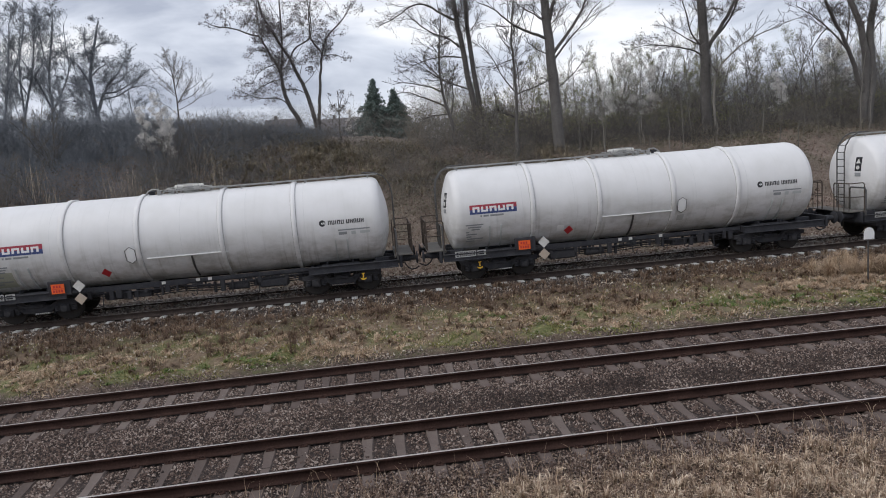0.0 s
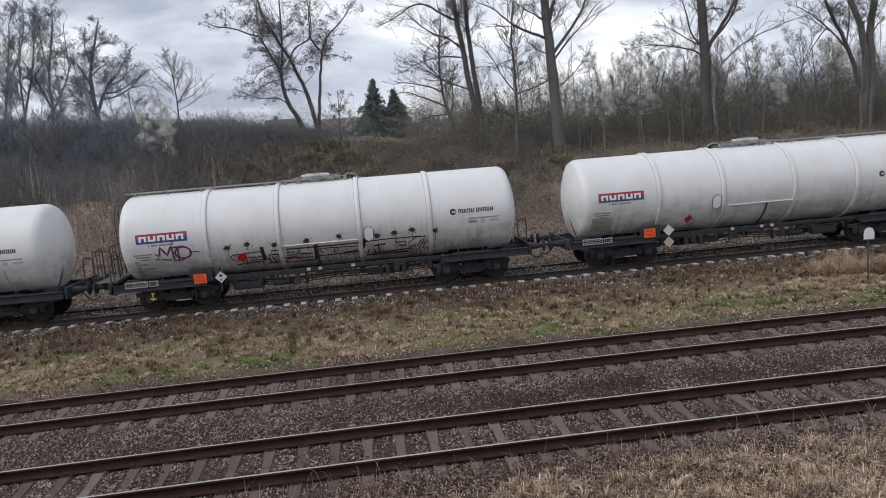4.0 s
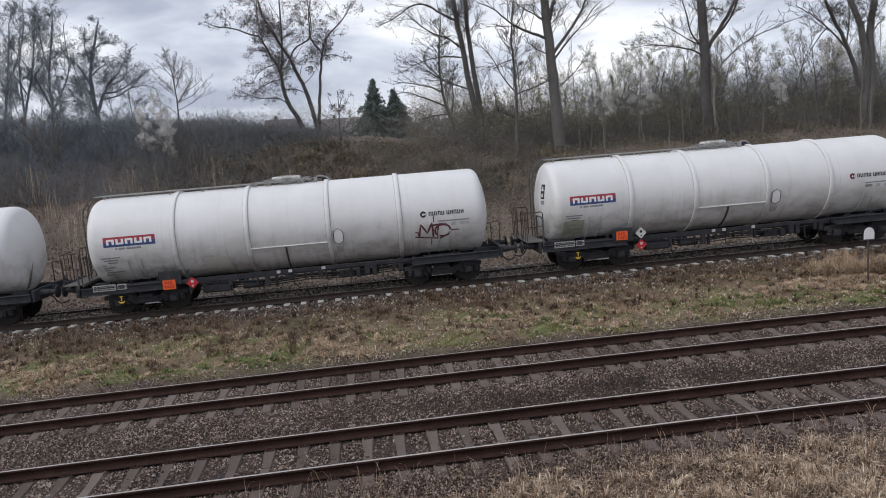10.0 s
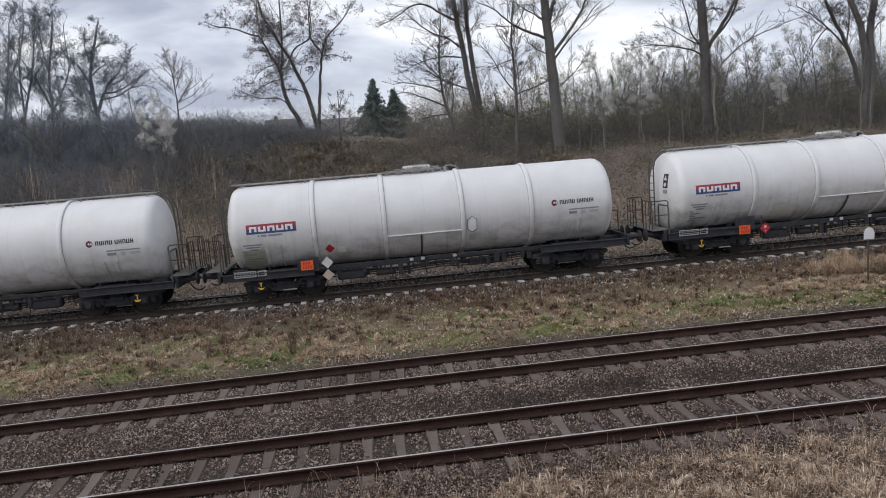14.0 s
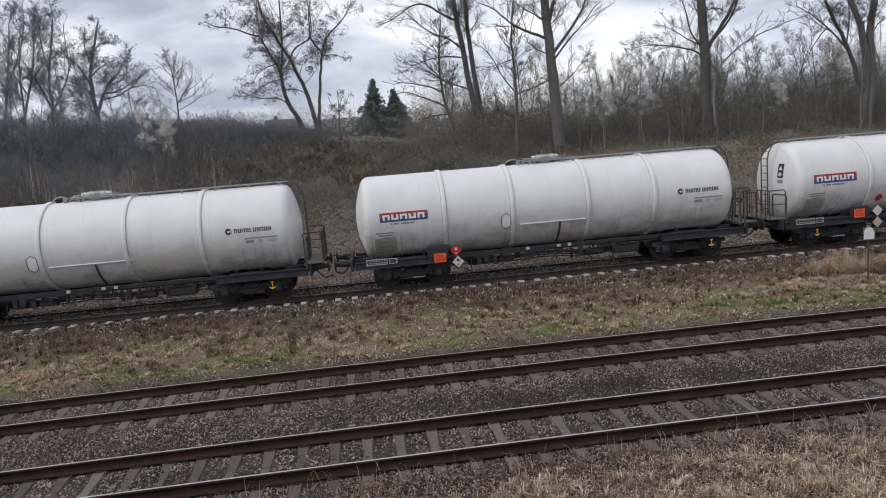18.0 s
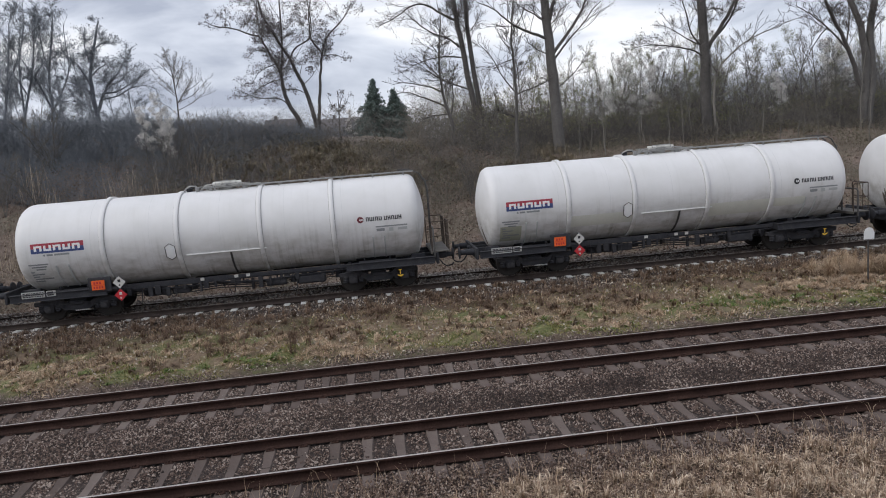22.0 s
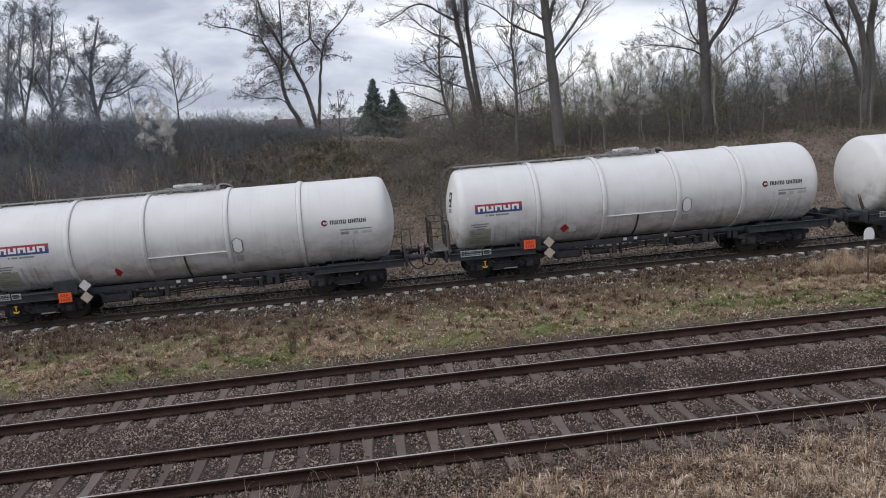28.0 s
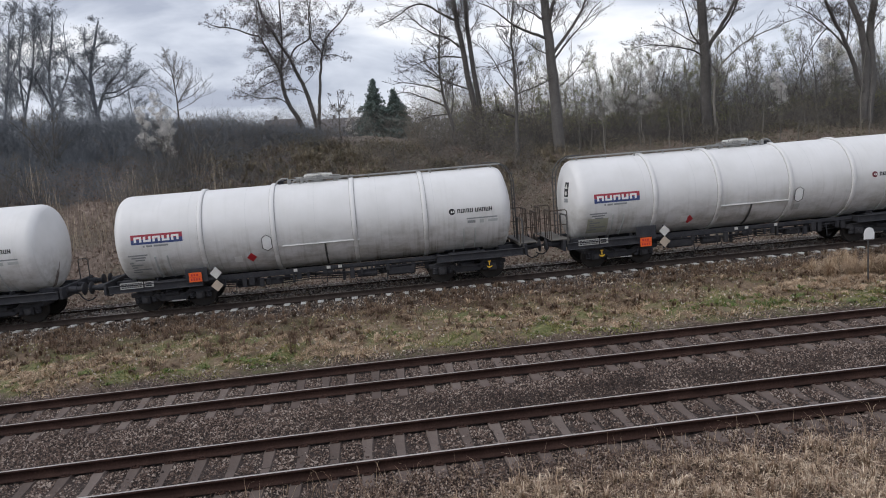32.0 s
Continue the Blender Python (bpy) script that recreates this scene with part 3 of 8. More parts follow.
def build_ballast():
    def bed(x, y):
        o = SLOW_BEND * np.minimum(abs(x - 5), 22) ** 2
        d = np.minimum(abs(y - o - 11.88), abs(y - o - 15.97))
        k = ((x + 5.888) / 0.6 + 0.5) % 1.0 - 0.5      # heaped between the sleepers
        z = np.interp(d, [0, 0.6, 1.0, 1.15, 1.4, 1.6, 2.6], [-0.225, -0.228, -0.222, -0.220, -0.224, -0.208, -0.212]) + 0.014 * wave(x, y, 3) + np.where(d < 1.35, 0.03 * (abs(k) - 0.3), 0) - 0.012 * ditch(x, y)
        return np.maximum(z, np.where(y > 17, height(x, y) - 0.005, -1))
    def ditch(x, y):
        """A dark earthy dip between the two tracks."""
        o = SLOW_BEND * np.minimum(abs(x - 5), 22) ** 2
        return np.exp(-((y - o - 13.75 - 0.12 * np.sin(x * 1.3)) / 0.42) ** 2) * np.clip((x + 3.5) / 5, 0, 1) * (0.75 + 0.25 * np.sin(x * 2.9))
    rails = [(SLOW_BEND, v) for v in (11.129, 12.636, 15.218, 16.725)]
    stones("ballast", "brown-grey crushed stone ballast round the near tracks", 185000, (-11.5, 16, 9.4, 18.0), bed, 0.0215, 5, rails,
           [(SLOW_BEND, 11.88, -5.888, 1.28), (SLOW_BEND, 15.97, -5.70, 1.22)], lambda x, y: 1 - 0.95 * ditch(x, y))
    stones("dark_ballast", "dark earthy stones in the dip between the tracks", 34000, (-4, 16, 12.8, 14.4), bed, 0.020, 8, rails, (), ditch, M_CLOD)
    stones("ballast", "grey crushed stone ballast under the far track", 22000, (-20, 30, 22.9, 27.0),
           lambda x, y: 0.150 + 0.008 * wave(x, y, 3) - np.clip((23.4 - y) / 4, 0, 1), 0.028, 6, [(0.0, 24.458), (0.0, 25.965)], [(0.0, 25.21, -9.314, 1.3)], None, M_FARSTONE)
    stones("ballast", "grey crushed stone ballast heaped between the far rails", 14000, (-20, 30, 24.54, 25.89), lambda x, y: 0.292 + 0.016 * wave(x, y, 3), 0.034, 9, (), (), None, M_FARSTONE)
    stones("ballast", "brown crushed stone ballast behind the far rails", 16000, (-20, 30, 26.05, 28.3), lambda x, y: 0.30 - np.clip((y - 26.7) / 1.6, 0, 1) * 0.25 + 0.02 * wave(x, y, 2), 0.036, 12, (), (), None, M_FARSTONE)


build_tracks()
build_ballast()


# ---------- tank wagons ----------
TRACK_Y, TRACK_Z = 25.2117, 0.363
AXIS_Z, RADIUS = 2.457, 1.5
PITCH_WAGON = 15.81
RINGS = (-3.86, -1.46, 1.26, 3.70)


def side(x, z, lift=0.006, sgn=-1):
    """A point on the tank's flank at height z."""
    r = RADIUS + lift
    c = max(-1.0, min(1.0, (z - AXIS_Z) / r))
    return (x, sgn * r * math.sqrt(1 - c * c), z)


def patch(g, x0, x1, z0, z1, lift=0.006, n=6):
    """A rectangle that hugs the flank, given a little thickness by its rim."""
    vs, fs = [], []
    for i in range(n + 1):
        z = z0 + (z1 - z0) * i / n
        vs += [side(x0, z, lift), side(x1, z, lift)]
        if i:
            fs.append((2 * i - 2, 2 * i - 1, 2 * i + 1, 2 * i))
    k = len(vs)
    ring = [2 * i for i in range(n + 1)] + [2 * i + 1 for i in range(n, -1, -1)]
    vs += [side(vs[i][0], vs[i][2], 0.0) for i in ring]
    m = len(ring)
    fs += [(ring[i], k + i, k + (i + 1) % m, ring[(i + 1) % m]) for i in range(m)]
    return g.add(vs, fs)


def poly_patch(g, pts, lift=0.006):
    """A polygon on the flank (convex, few corners): fan round its middle, each spoke cut in three so that it hugs the curve."""
    cx, cz = sum(p[0] for p in pts) / len(pts), sum(p[1] for p in pts) / len(pts)
    vs, fs, m = [side(cx, cz, lift)], [], len(pts)
    for s in (0.34, 0.67, 1.0):
        vs += [side(cx + (x - cx) * s, cz + (z - cz) * s, lift) for x, z in pts]
    for i in range(m):
        j = (i + 1) % m
        fs.append((0, 1 + i, 1 + j))
        for k in (0, 1):
            fs.append((1 + k * m + i, 1 + (k + 1) * m + i, 1 + (k + 1) * m + j, 1 + k * m + j))
    return g.add(vs, fs)


def stroke(g, pts, w, lift=0.007):
    """A painted stroke on the flank along (x, z) points."""
    out = []
    for (ax, az), (bx, bz) in zip(pts, pts[1:]):
        k = max(1, int(math.hypot(bx - ax, bz - az) / 0.1))
        out += [(ax + (bx - ax) * i / k, az + (bz - az) * i / k) for i in range(k)]
    out.append(pts[-1])
    vs, fs = [], []
    for i, (x, z) in enumerate(out):
        a, b = out[max(i - 1, 0)], out[min(i + 1, len(out) - 1)]
        d = math.hypot(b[0] - a[0], b[1] - a[1]) or 1
        nx, nz = -(b[1] - a[1]) / d * w / 2, (b[0] - a[0]) / d * w / 2
        vs += [side(x + nx, z + nz, lift), side(x - nx, z - nz, lift)]
        if i:
            fs.append((2 * i - 2, 2 * i - 1, 2 * i + 1, 2 * i))
    return g.add(vs, fs)


def diamond(h):
    return [(0, -h), (h, 0), (0, h), (-h, 0)]


def plate(g, cx, y, cz, pts, t=0.012):
    """An upright plate facing the near side."""
    k = len(pts)
    vs = [(cx + a, y, cz + b) for a, b in pts] + [(cx + a, y + t, cz + b) for a, b in pts]
    fs = [tuple(range(k)), tuple(range(2 * k - 1, k - 1, -1))] + [(i, i + k, (i + 1) % k + k, (i + 1) % k) for i in range(k)]
    return g.add(vs, fs)


def rect(w, h):
    return [(-w / 2, -h / 2), (w / 2, -h / 2), (w / 2, h / 2), (-w / 2, h / 2)]


def slab(w, h, k=4):
    """A rectangle with points along its edges, so that it can follow a curve."""
    e = [-0.5 + i / k for i in range(k)]
    return [(w * t, -h / 2) for t in e] + [(w / 2, h * t) for t in e] + [(-w * t, h / 2) for t in e] + [(-w / 2, -h * t) for t in e]


MESHES = {}


def shared(key, make, mat, smooth=40):
    if key not in MESHES:
        MESHES[key] = make().mesh(key if isinstance(key, str) else key[0], mat, smooth)
    return MESHES[key]


def dish_profile():
    """(radius, x) from the middle of a dished end out to the cylinder."""
    out = [(0.001 + 1.30 * k / 10, 6.93 - 0.27 * (k / 10) ** 2) for k in range(11)]
    for k in range(1, 9):                       # knuckle
        a = k / 8
        out.append((1.301 + 0.199 * math.sin(a * math.pi / 2), 6.66 - 0.10 * a - 0.22 * (1 - math.cos(a * math.pi / 2))))
    return out


DISH = dish_profile()


def tank_geo():
    prof = [(-x, r) for r, x in DISH] + [(-6.2, 1.5)]
    full = prof + [(-4.0, 1.5), (0.0, 1.5), (4.0, 1.5)] + [(-x, r) for x, r in prof[::-1]]
    return Geo().lathe_x(full, 0, AXIS_Z, 72)


def ring_geo():
    g = Geo()
    g.lathe_x([(-0.075, 1.5), (-0.073, 1.545), (-0.06, 1.555), (0.06, 1.555), (0.073, 1.545), (0.075, 1.5)], 0, AXIS_Z, 72)
    return g


def seam_geo():
    return Geo().lathe_x([(-0.007, 1.49), (-0.007, 1.502), (0.007, 1.502), (0.007, 1.49)], 0, AXIS_Z, 56)


def bogie_geo():
    """Bolster and centre beam of a bogie with the pivot plate."""
    g = Geo().box(0, 0, 0.60, 0.55, 1.9, 0.22, 0.03)
    g.box(0, 0, 0.60, 2.6, 0.14, 0.10, 0.02)
    return g


def pivot_geo():
    return Geo().lathe_z([(0.68, 0.30), (0.86, 0.26)], 0, 0, 24)


def end_beam_geo():
    return Geo().box(0, 0, 0.62, 0.12, 2.0, 0.12, 0.02)


def brake_beam_geo():
    return Geo().box(0, 0, 0.58, 0.08, 1.7, 0.08, 0.01)


def brake_block_geo():
    return Geo().box(0, 0, 0.42, 0.06, 0.12, 0.36, 0.01)


def side_frame_geo():
    """Cranked side frame with guard strips, spring caps and wear plates."""
    g = Geo()
    for a, b, za, zb, h in ((-1.36, -0.62, 0.64, 0.64, 0.15), (-0.66, -0.40, 0.64, 0.48, 0.18), (-0.44, 0.44, 0.48, 0.48, 0.24),
                            (0.40, 0.66, 0.48, 0.64, 0.18), (0.62, 1.36, 0.64, 0.64, 0.15)):
        ang = -math.atan2(zb - za, b - a)
        g.box((a + b) / 2, 0, (za + zb) / 2, math.hypot(b - a, zb - za) + 0.04, 0.16, h, 0.02, Matrix.Rotation(ang, 3, "Y"))
    for wx in (-0.9, 0.9):
        g.box(wx, 0, 0.72, 0.52, 0.22, 0.05, 0.012)
        for dx in (-0.19, 0.19):
            g.box(wx + dx, 0, 0.52, 0.04, 0.15, 0.22, 0.01)
    g.box(0, -0.10, 0.60, 0.46, 0.08, 0.12, 0.02)
    return g


def spring_geo():
    """A spring nest, coil over coil."""
    prof = []
    for k in range(4):
        z = 0.36 + k * 0.058
        prof += [(z, 0.082), (z + 0.028, 0.10)]
    return Geo().lathe_z([(0.35, 0.07)] + prof + [(0.60, 0.07)], 0, 0, 8)


def axle_box_geo():
    g = Geo().box(0, 0, 0, 0.30, 0.20, 0.27, 0.04)
    g.lathe_y([(-0.15, 0.06), (-0.14, 0.10), (-0.09, 0.105), (0.0, 0.105)], 0, 0, 20)
    return g


def wheel_geo():
    g = Geo()
    g.lathe_y([(-0.065, 0.44), (-0.06, 0.455), (0.045, 0.46), (0.052, 0.485), (0.07, 0.487), (0.075, 0.47), (0.07, 0.40), (0.03, 0.385), (0.02, 0.16),
               (0.075, 0.13), (0.075, 0.085), (-0.075, 0.085), (-0.075, 0.13), (-0.02, 0.17), (-0.03, 0.385), (-0.065, 0.40)], 0, 0, 24)
    for k in range(3):                          # balance marks that show the turning
        a = 2 * math.pi * k / 3
        g.box(0.27 * math.cos(a), -0.04, 0.27 * math.sin(a), 0.07, 0.03, 0.07, 0.01)
    return g


def axle_geo():
    return Geo().lathe_y([(-1.05, 0.06), (-0.85, 0.065), (-0.83, 0.09), (-0.6, 0.09), (-0.55, 0.08), (0.55, 0.08), (0.6, 0.09), (0.83, 0.09),
                          (0.85, 0.065), (1.05, 0.06)], 0, 0, 16)


def frame_end_geo(s):
    """Stub frame over a bogie: sills, cross beams, the sloped saddle webs and the headstock. s: -1 or 1, its end of the wagon."""
    g = Geo()
    for y in (-1.26, 1.26):
        g.box(s * 5.55, y, 0.93, 3.1, 0.09, 0.24, 0.015)
        for z in (0.815, 1.045):
            g.box(s * 5.55, y - math.copysign(0.05, -y) * 0.6, z, 3.1, 0.14, 0.025, 0.006)
    for y in (-0.35, 0.35):
        g.box(s * 5.7, y, 0.93, 2.9, 0.08, 0.28, 0.012)
    for x in (4.1, 5.1, 6.3):
        g.box(s * x, 0, 0.93, 0.12, 2.44, 0.22, 0.012)
    g.box(s * 7.2, 0, 0.98, 0.10, 2.66, 0.40, 0.02)
    for y in (-0.78, 0.78):
        g.box(s * 6.55, y, 1.06, 0.50, 0.16, 0.16, 0.02)
    for y in (-1.0, 1.0):                       # inclined webs that carry the tank
        for x0, x1 in ((4.55, 4.75), (5.45, 5.62)):
            g.box(s * (x0 + x1) / 2, y * 1.02, 1.10, 0.035, 0.30, 0.14, 0.006)
        g.box(s * 5.1, y * 1.06, 1.055, 1.3, 0.30, 0.03, 0.006)
    return g


def saddle_geo(s):
    """Curved saddle plate between the tank and its webs."""
    g = Geo()
    vs, fs = [], []
    k = 16
    for i in range(k + 1):
        a = radians(241 + 58 * i / k)
        for x in (4.35, 5.75):
            for r in (1.503, 1.523):
                vs.append((s * x, r * math.cos(a), AXIS_Z + r * math.sin(a)))
        if i:
            b = 4 * i
            fs += [(b - 4, b - 2, b + 2, b), (b - 3, b + 1, b + 3, b - 1), (b - 4, b, b + 1, b - 3), (b - 2, b - 1, b + 3, b + 2)]
    fs += [(0, 1, 3, 2), (4 * k, 4 * k + 2, 4 * k + 3, 4 * k + 1)]
    return g.add(vs, fs)


def strap_geo():
    return Geo().tube([side(0, 1.95 - k * 0.09, 0.03) for k in range(10)], 0.026, 6)


def buffer_geo():
    g = Geo().lathe_x([(0.0, 0.17), (0.02, 0.17), (0.03, 0.12), (0.30, 0.115), (0.31, 0.09), (0.50, 0.085)], 0, 0, 20)
    head = Geo().lathe_x([(0.50, 0.09), (0.51, 0.20), (0.53, 0.225), (0.56, 0.21), (0.58, 0.10), (0.582, 0.001)], 0, 0, 24)
    return g.add(head.v, head.f)


def coupler_geo():
    g = Geo()
    g.box(0.06, 0, 0, 0.12, 0.30, 0.30, 0.03)
    g.tube([(0.1, 0, 0.02), (0.34, 0, -0.02), (0.40, 0, -0.10), (0.34, 0, -0.16), (0.26, 0, -0.1)], 0.035, 8)
    g.tube([(0.30, 0.06, 0), (0.46, 0.06, -0.10), (0.56, 0, -0.12), (0.46, -0.06, -0.10), (0.30, -0.06, 0)], 0.022, 8)
    return g


def hose_geo(y):
    return Geo().tube([(0, y, 0), (0.10, y, -0.02), (0.22, y, -0.20), (0.36, y, -0.30), (0.52, y, -0.27), (0.62, y, -0.2)], 0.024, 8)


def underframe_geo():
    """Slim members slung under the belly between the bogies."""
    g = Geo()
    for y in (-0.62, 0.62):
        g.box(0, y, 0.86, 8.3, 0.07, 0.10, 0.012)
    for y in (-0.98, 0.98):
        g.box(-2.1, y, 0.945, 4.0, 0.07, 0.19, 0.012)
        g.box(1.95, y, 0.965, 4.1, 0.07, 0.13, 0.012)
    for x in (-3.6, -2.2, -0.8, 0.6, 2.0, 3.4):
        g.box(x, 0, 0.86, 0.07, 1.3, 0.09, 0.01)
        g.box(x, 0, 0.93, 0.06, 1.94, 0.08, 0.01)
    return g


def rigging_geo():
    """Brake rods, levers, boxes and brackets crowded under the belly."""
    g = Geo()
    for z, y, r in ((0.72, -0.80, 0.030), (0.62, -0.6, 0.022), (0.80, -0.98, 0.022), (0.56, -0.72, 0.018)):
        pts = [(-4.0, y, z + 0.05), (-2.5, y, z), (-1.0, y - 0.05, z - 0.05), (0.4, y + 0.03, z + 0.02), (1.6, y, z - 0.03), (2.6, y + 0.02, z - 0.01), (4.0, y, z + 0.06)]
        g.tube(pts, r, 8)
    rng = random.Random(4)
    g.box(-2.75, -0.82, 0.62, 1.0, 0.32, 0.30, 0.05)
    g.box(1.7, -0.78, 0.66, 0.6, 0.3, 0.24, 0.04)
    g.lathe_x([(-1.9, 0.02), (-1.88, 0.13), (-1.2, 0.13), (-1.18, 0.02)], -0.86, 0.62, 14)
    x = -3.9
    while x < 3.9:
        w, h = rng.uniform(0.04, 0.20), rng.uniform(0.10, 0.40)
        g.box(x, -0.92 + rng.uniform(-0.10, 0.18), 0.93 - h / 2 - rng.uniform(0.0, 0.12), w, rng.uniform(0.05, 0.12), h, 0.012)
        x += rng.uniform(0.14, 0.34)
    for k in range(7):
        x = -3.3 + k * 1.05 + rng.uniform(-0.2, 0.2)
        d = rng.uniform(0.28, 0.5)
        g.tube([(x, -0.95, 0.85), (x + 0.02, -1.0, 0.85 - d), (x + rng.uniform(0.05, 0.16), -1.0, 0.80 - d), (x + 0.2, -0.98, 0.92 - d)], 0.018, 6)
    return g


def cylinder_geo():
    g = Geo().lathe_x([(-0.45, 0.02), (-0.44, 0.10), (-0.38, 0.14), (0.38, 0.14), (0.44, 0.10), (0.45, 0.02)], 0, 0, 20)
    return g


def walkway_geo():
    """Grating walkway along the crown, mirrored for the other hand; runs from the ladder end to the dome."""
    g = Geo()
    z = AXIS_Z + 1.5 + 0.085
    for y in (-0.28, -0.14, 0.0, 0.14, 0.28):
        g.box(-2.95, y, z, 7.3, 0.025, 0.035)
    for k in range(25):
        g.box(-6.5 + k * 0.3, 0, z + 0.0, 0.025, 0.58, 0.026)
    for k in range(7):
        x = -6.3 + k * 1.1
        for y in (-0.27, 0.27):
            g.box(x, y, z - 0.07, 0.05, 0.04, 0.14)
    for y in (-0.30, 0.30):
        g.box(-2.95, y, z + 0.006, 7.4, 0.012, 0.034, 0.003)
    return g


def manhole_geo():
    z = AXIS_Z + 1.49
    g = Geo().lathe_z([(z, 0.26), (z + 0.16, 0.26), (z + 0.165, 0.31), (z + 0.20, 0.31), (z + 0.22, 0.28), (z + 0.26, 0.16), (z + 0.265, 0.001)], -0.1, 0, 28)
    for k in range(8):
        a = 2 * math.pi * k / 8
        g.lathe_z([(z + 0.15, 0.025), (z + 0.24, 0.025)], -0.1 + 0.31 * math.cos(a), 0.31 * math.sin(a), 8)
    g.tube([(-0.45, -0.3, z + 0.2), (-0.45, -0.3, z + 0.30), (0.25, -0.3, z + 0.30), (0.25, -0.3, z + 0.2)], 0.018, 6)
    return g


def valve_geo():
    z = AXIS_Z + 1.48
    g = Geo().lathe_z([(z, 0.10), (z + 0.105, 0.10), (z + 0.112, 0.13), (z + 0.135, 0.13), (z + 0.158, 0.06)], 0, 0, 16)
    g.tube([(0, 0, z + 0.12), (-0.25, -0.05, z + 0.165), (-0.5, -0.05, z + 0.0975), (-0.75, -0.05, z + 0.12)], 0.022, 6)
    return g


def ladder_geo():
    """Ladder at the dished end with its hooked stringers, plus rungs."""
    g = Geo()
    for y in (-0.22, 0.2):
        g.tube([(-7.12, y, 1.25), (-7.12, y, 3.35), (-7.06, y, 3.65), (-6.86, y, 3.95), (-6.55, y, 4.10), (-6.1, y, 4.12)], 0.024, 6)
    return g


def rung_geo():
    return Geo().tube([(0, -0.22, 0), (0, 0.2, 0)], 0.018, 6)


def end_platform_geo():
    g = Geo().box(-7.35, 0, 1.20, 0.62, 2.5, 0.04, 0.008)
    g.box(-7.02, 0, 1.17, 0.05, 2.5, 0.10, 0.008)
    return g


def platform_rail_geo(sg):
    """Handrail loop at one side of the end platform, bent from tube."""
    y = sg * 1.22
    g = Geo()
    g.tube([(-7.04, y, 1.2), (-7.04, y, 2.20), (-7.1, y, 2.26), (-7.58, y, 2.26), (-7.64, y - sg * 0.06, 2.26), (-7.64, sg * 0.40, 2.26), (-7.64, sg * 0.35, 2.2), (-7.64, sg * 0.35, 1.2)], 0.022, 6)
    g.tube([(-7.04, y, 1.74), (-7.60, y, 1.74), (-7.64, y - sg * 0.04, 1.74), (-7.64, sg * 0.35, 1.74)], 0.017, 6)
    for yy in (0.62, 0.92, 1.2):
        g.tube([(-7.64, sg * yy, 2.26), (-7.64, sg * yy, 1.2)], 0.015, 6)
    return g


def step_frame_geo():
    """Arched grab frame beside the ladder."""
    g = Geo().tube([(-7.1, -1.38, 1.05), (-7.1, -1.38, 1.98), (-7.1, -1.32, 2.07), (-7.1, -0.56, 2.07), (-7.1, -0.5, 1.98), (-7.1, -0.5, 1.05)], 0.03, 8)
    return g


def grab_handle_geo():
    return Geo().tube([(7.16, 0.45, 1.1), (7.16, 0.45, 1.85), (7.2, 0.45, 1.9), (7.44, 0.45, 1.9), (7.49, 0.45, 1.85), (7.49, 0.45, 1.15)], 0.02, 6)


def side_pipe_geo():
    """Thin pipe along the flank between the middle bands with its drop pipe."""
    pts = [side(-1.42 + 2.64 * k / 10, 1.90, 0.03) for k in range(11)]
    return Geo().tube(pts, 0.027, 6)


def drop_pipe_geo():
    pts = [side(-0.22, 1.88 - k * 0.1, 0.03) for k in range(9)]
    return Geo().tube(pts, 0.034, 6)


def hex_points(x):
    w, h, z = 0.16, 0.28, 2.07
    return [(x, z - h), (x + w, z - h * .62), (x + w, z + h * .62), (x, z + h), (x - w, z + h * .62), (x - w, z - h * .62)]


def hex_plate_geo(x):
    return poly_patch(Geo(), hex_points(x), 0.035)


def hex_rim_geo(x):
    p = hex_points(x)
    return Geo().tube([side(a, b, 0.04) for a, b in p + p[:1]], 0.011, 5)


def fittings_geo():
    """Pipes, levers and a hand wheel crowded round the manhole."""
    z = AXIS_Z + 1.5
    g = Geo()
    g.tube([(-0.9, -0.24, z + 0.015), (-0.9, -0.24, z + 0.165), (-0.55, -0.24, z + 0.188), (-0.5, -0.24, z + 0.0375)], 0.024, 6)
    g.tube([(0.3, -0.2, z + 0.015), (0.32, -0.2, z + 0.203), (0.62, -0.2, z + 0.165), (0.8, -0.2, z + 0.015)], 0.024, 6)
    g.tube([(0.9, -0.15, z + 0.015), (0.95, -0.15, z + 0.18), (1.15, -0.15, z + 0.195), (1.3, -0.1, z + 0.12), (1.42, -0.1, z + 0)], 0.026, 6)
    g.tube([(-1.3, -0.3, z + 0.128), (0.95, -0.3, z + 0.143)], 0.014, 5)
    for x in (-1.2, -0.7, 0.45, 0.9):
        g.box(x, -0.22, z + 0.045, 0.12, 0.12, 0.18, 0.02)
    g.lathe_z([(z + 0, 0.05), (z + 0.18, 0.04), (z + 0.184, 0.12), (z + 0.203, 0.12), (z + 0.206, 0.03)], 0.62, 0.05, 12)
    return g


def cap_geo():
    """Pale lagged pipe and clamp over the manhole."""
    z = AXIS_Z + 1.5
    g = Geo().lathe_x([(-0.62, 0.03), (-0.60, 0.085), (-0.2, 0.09), (-0.18, 0.11), (0.0, 0.11), (0.02, 0.09), (0.36, 0.085), (0.38, 0.03)], -0.16, z + 0.19, 14)
    g.box(-0.1, -0.1, z + 0.25, 0.34, 0.30, 0.05, 0.02)
    return g


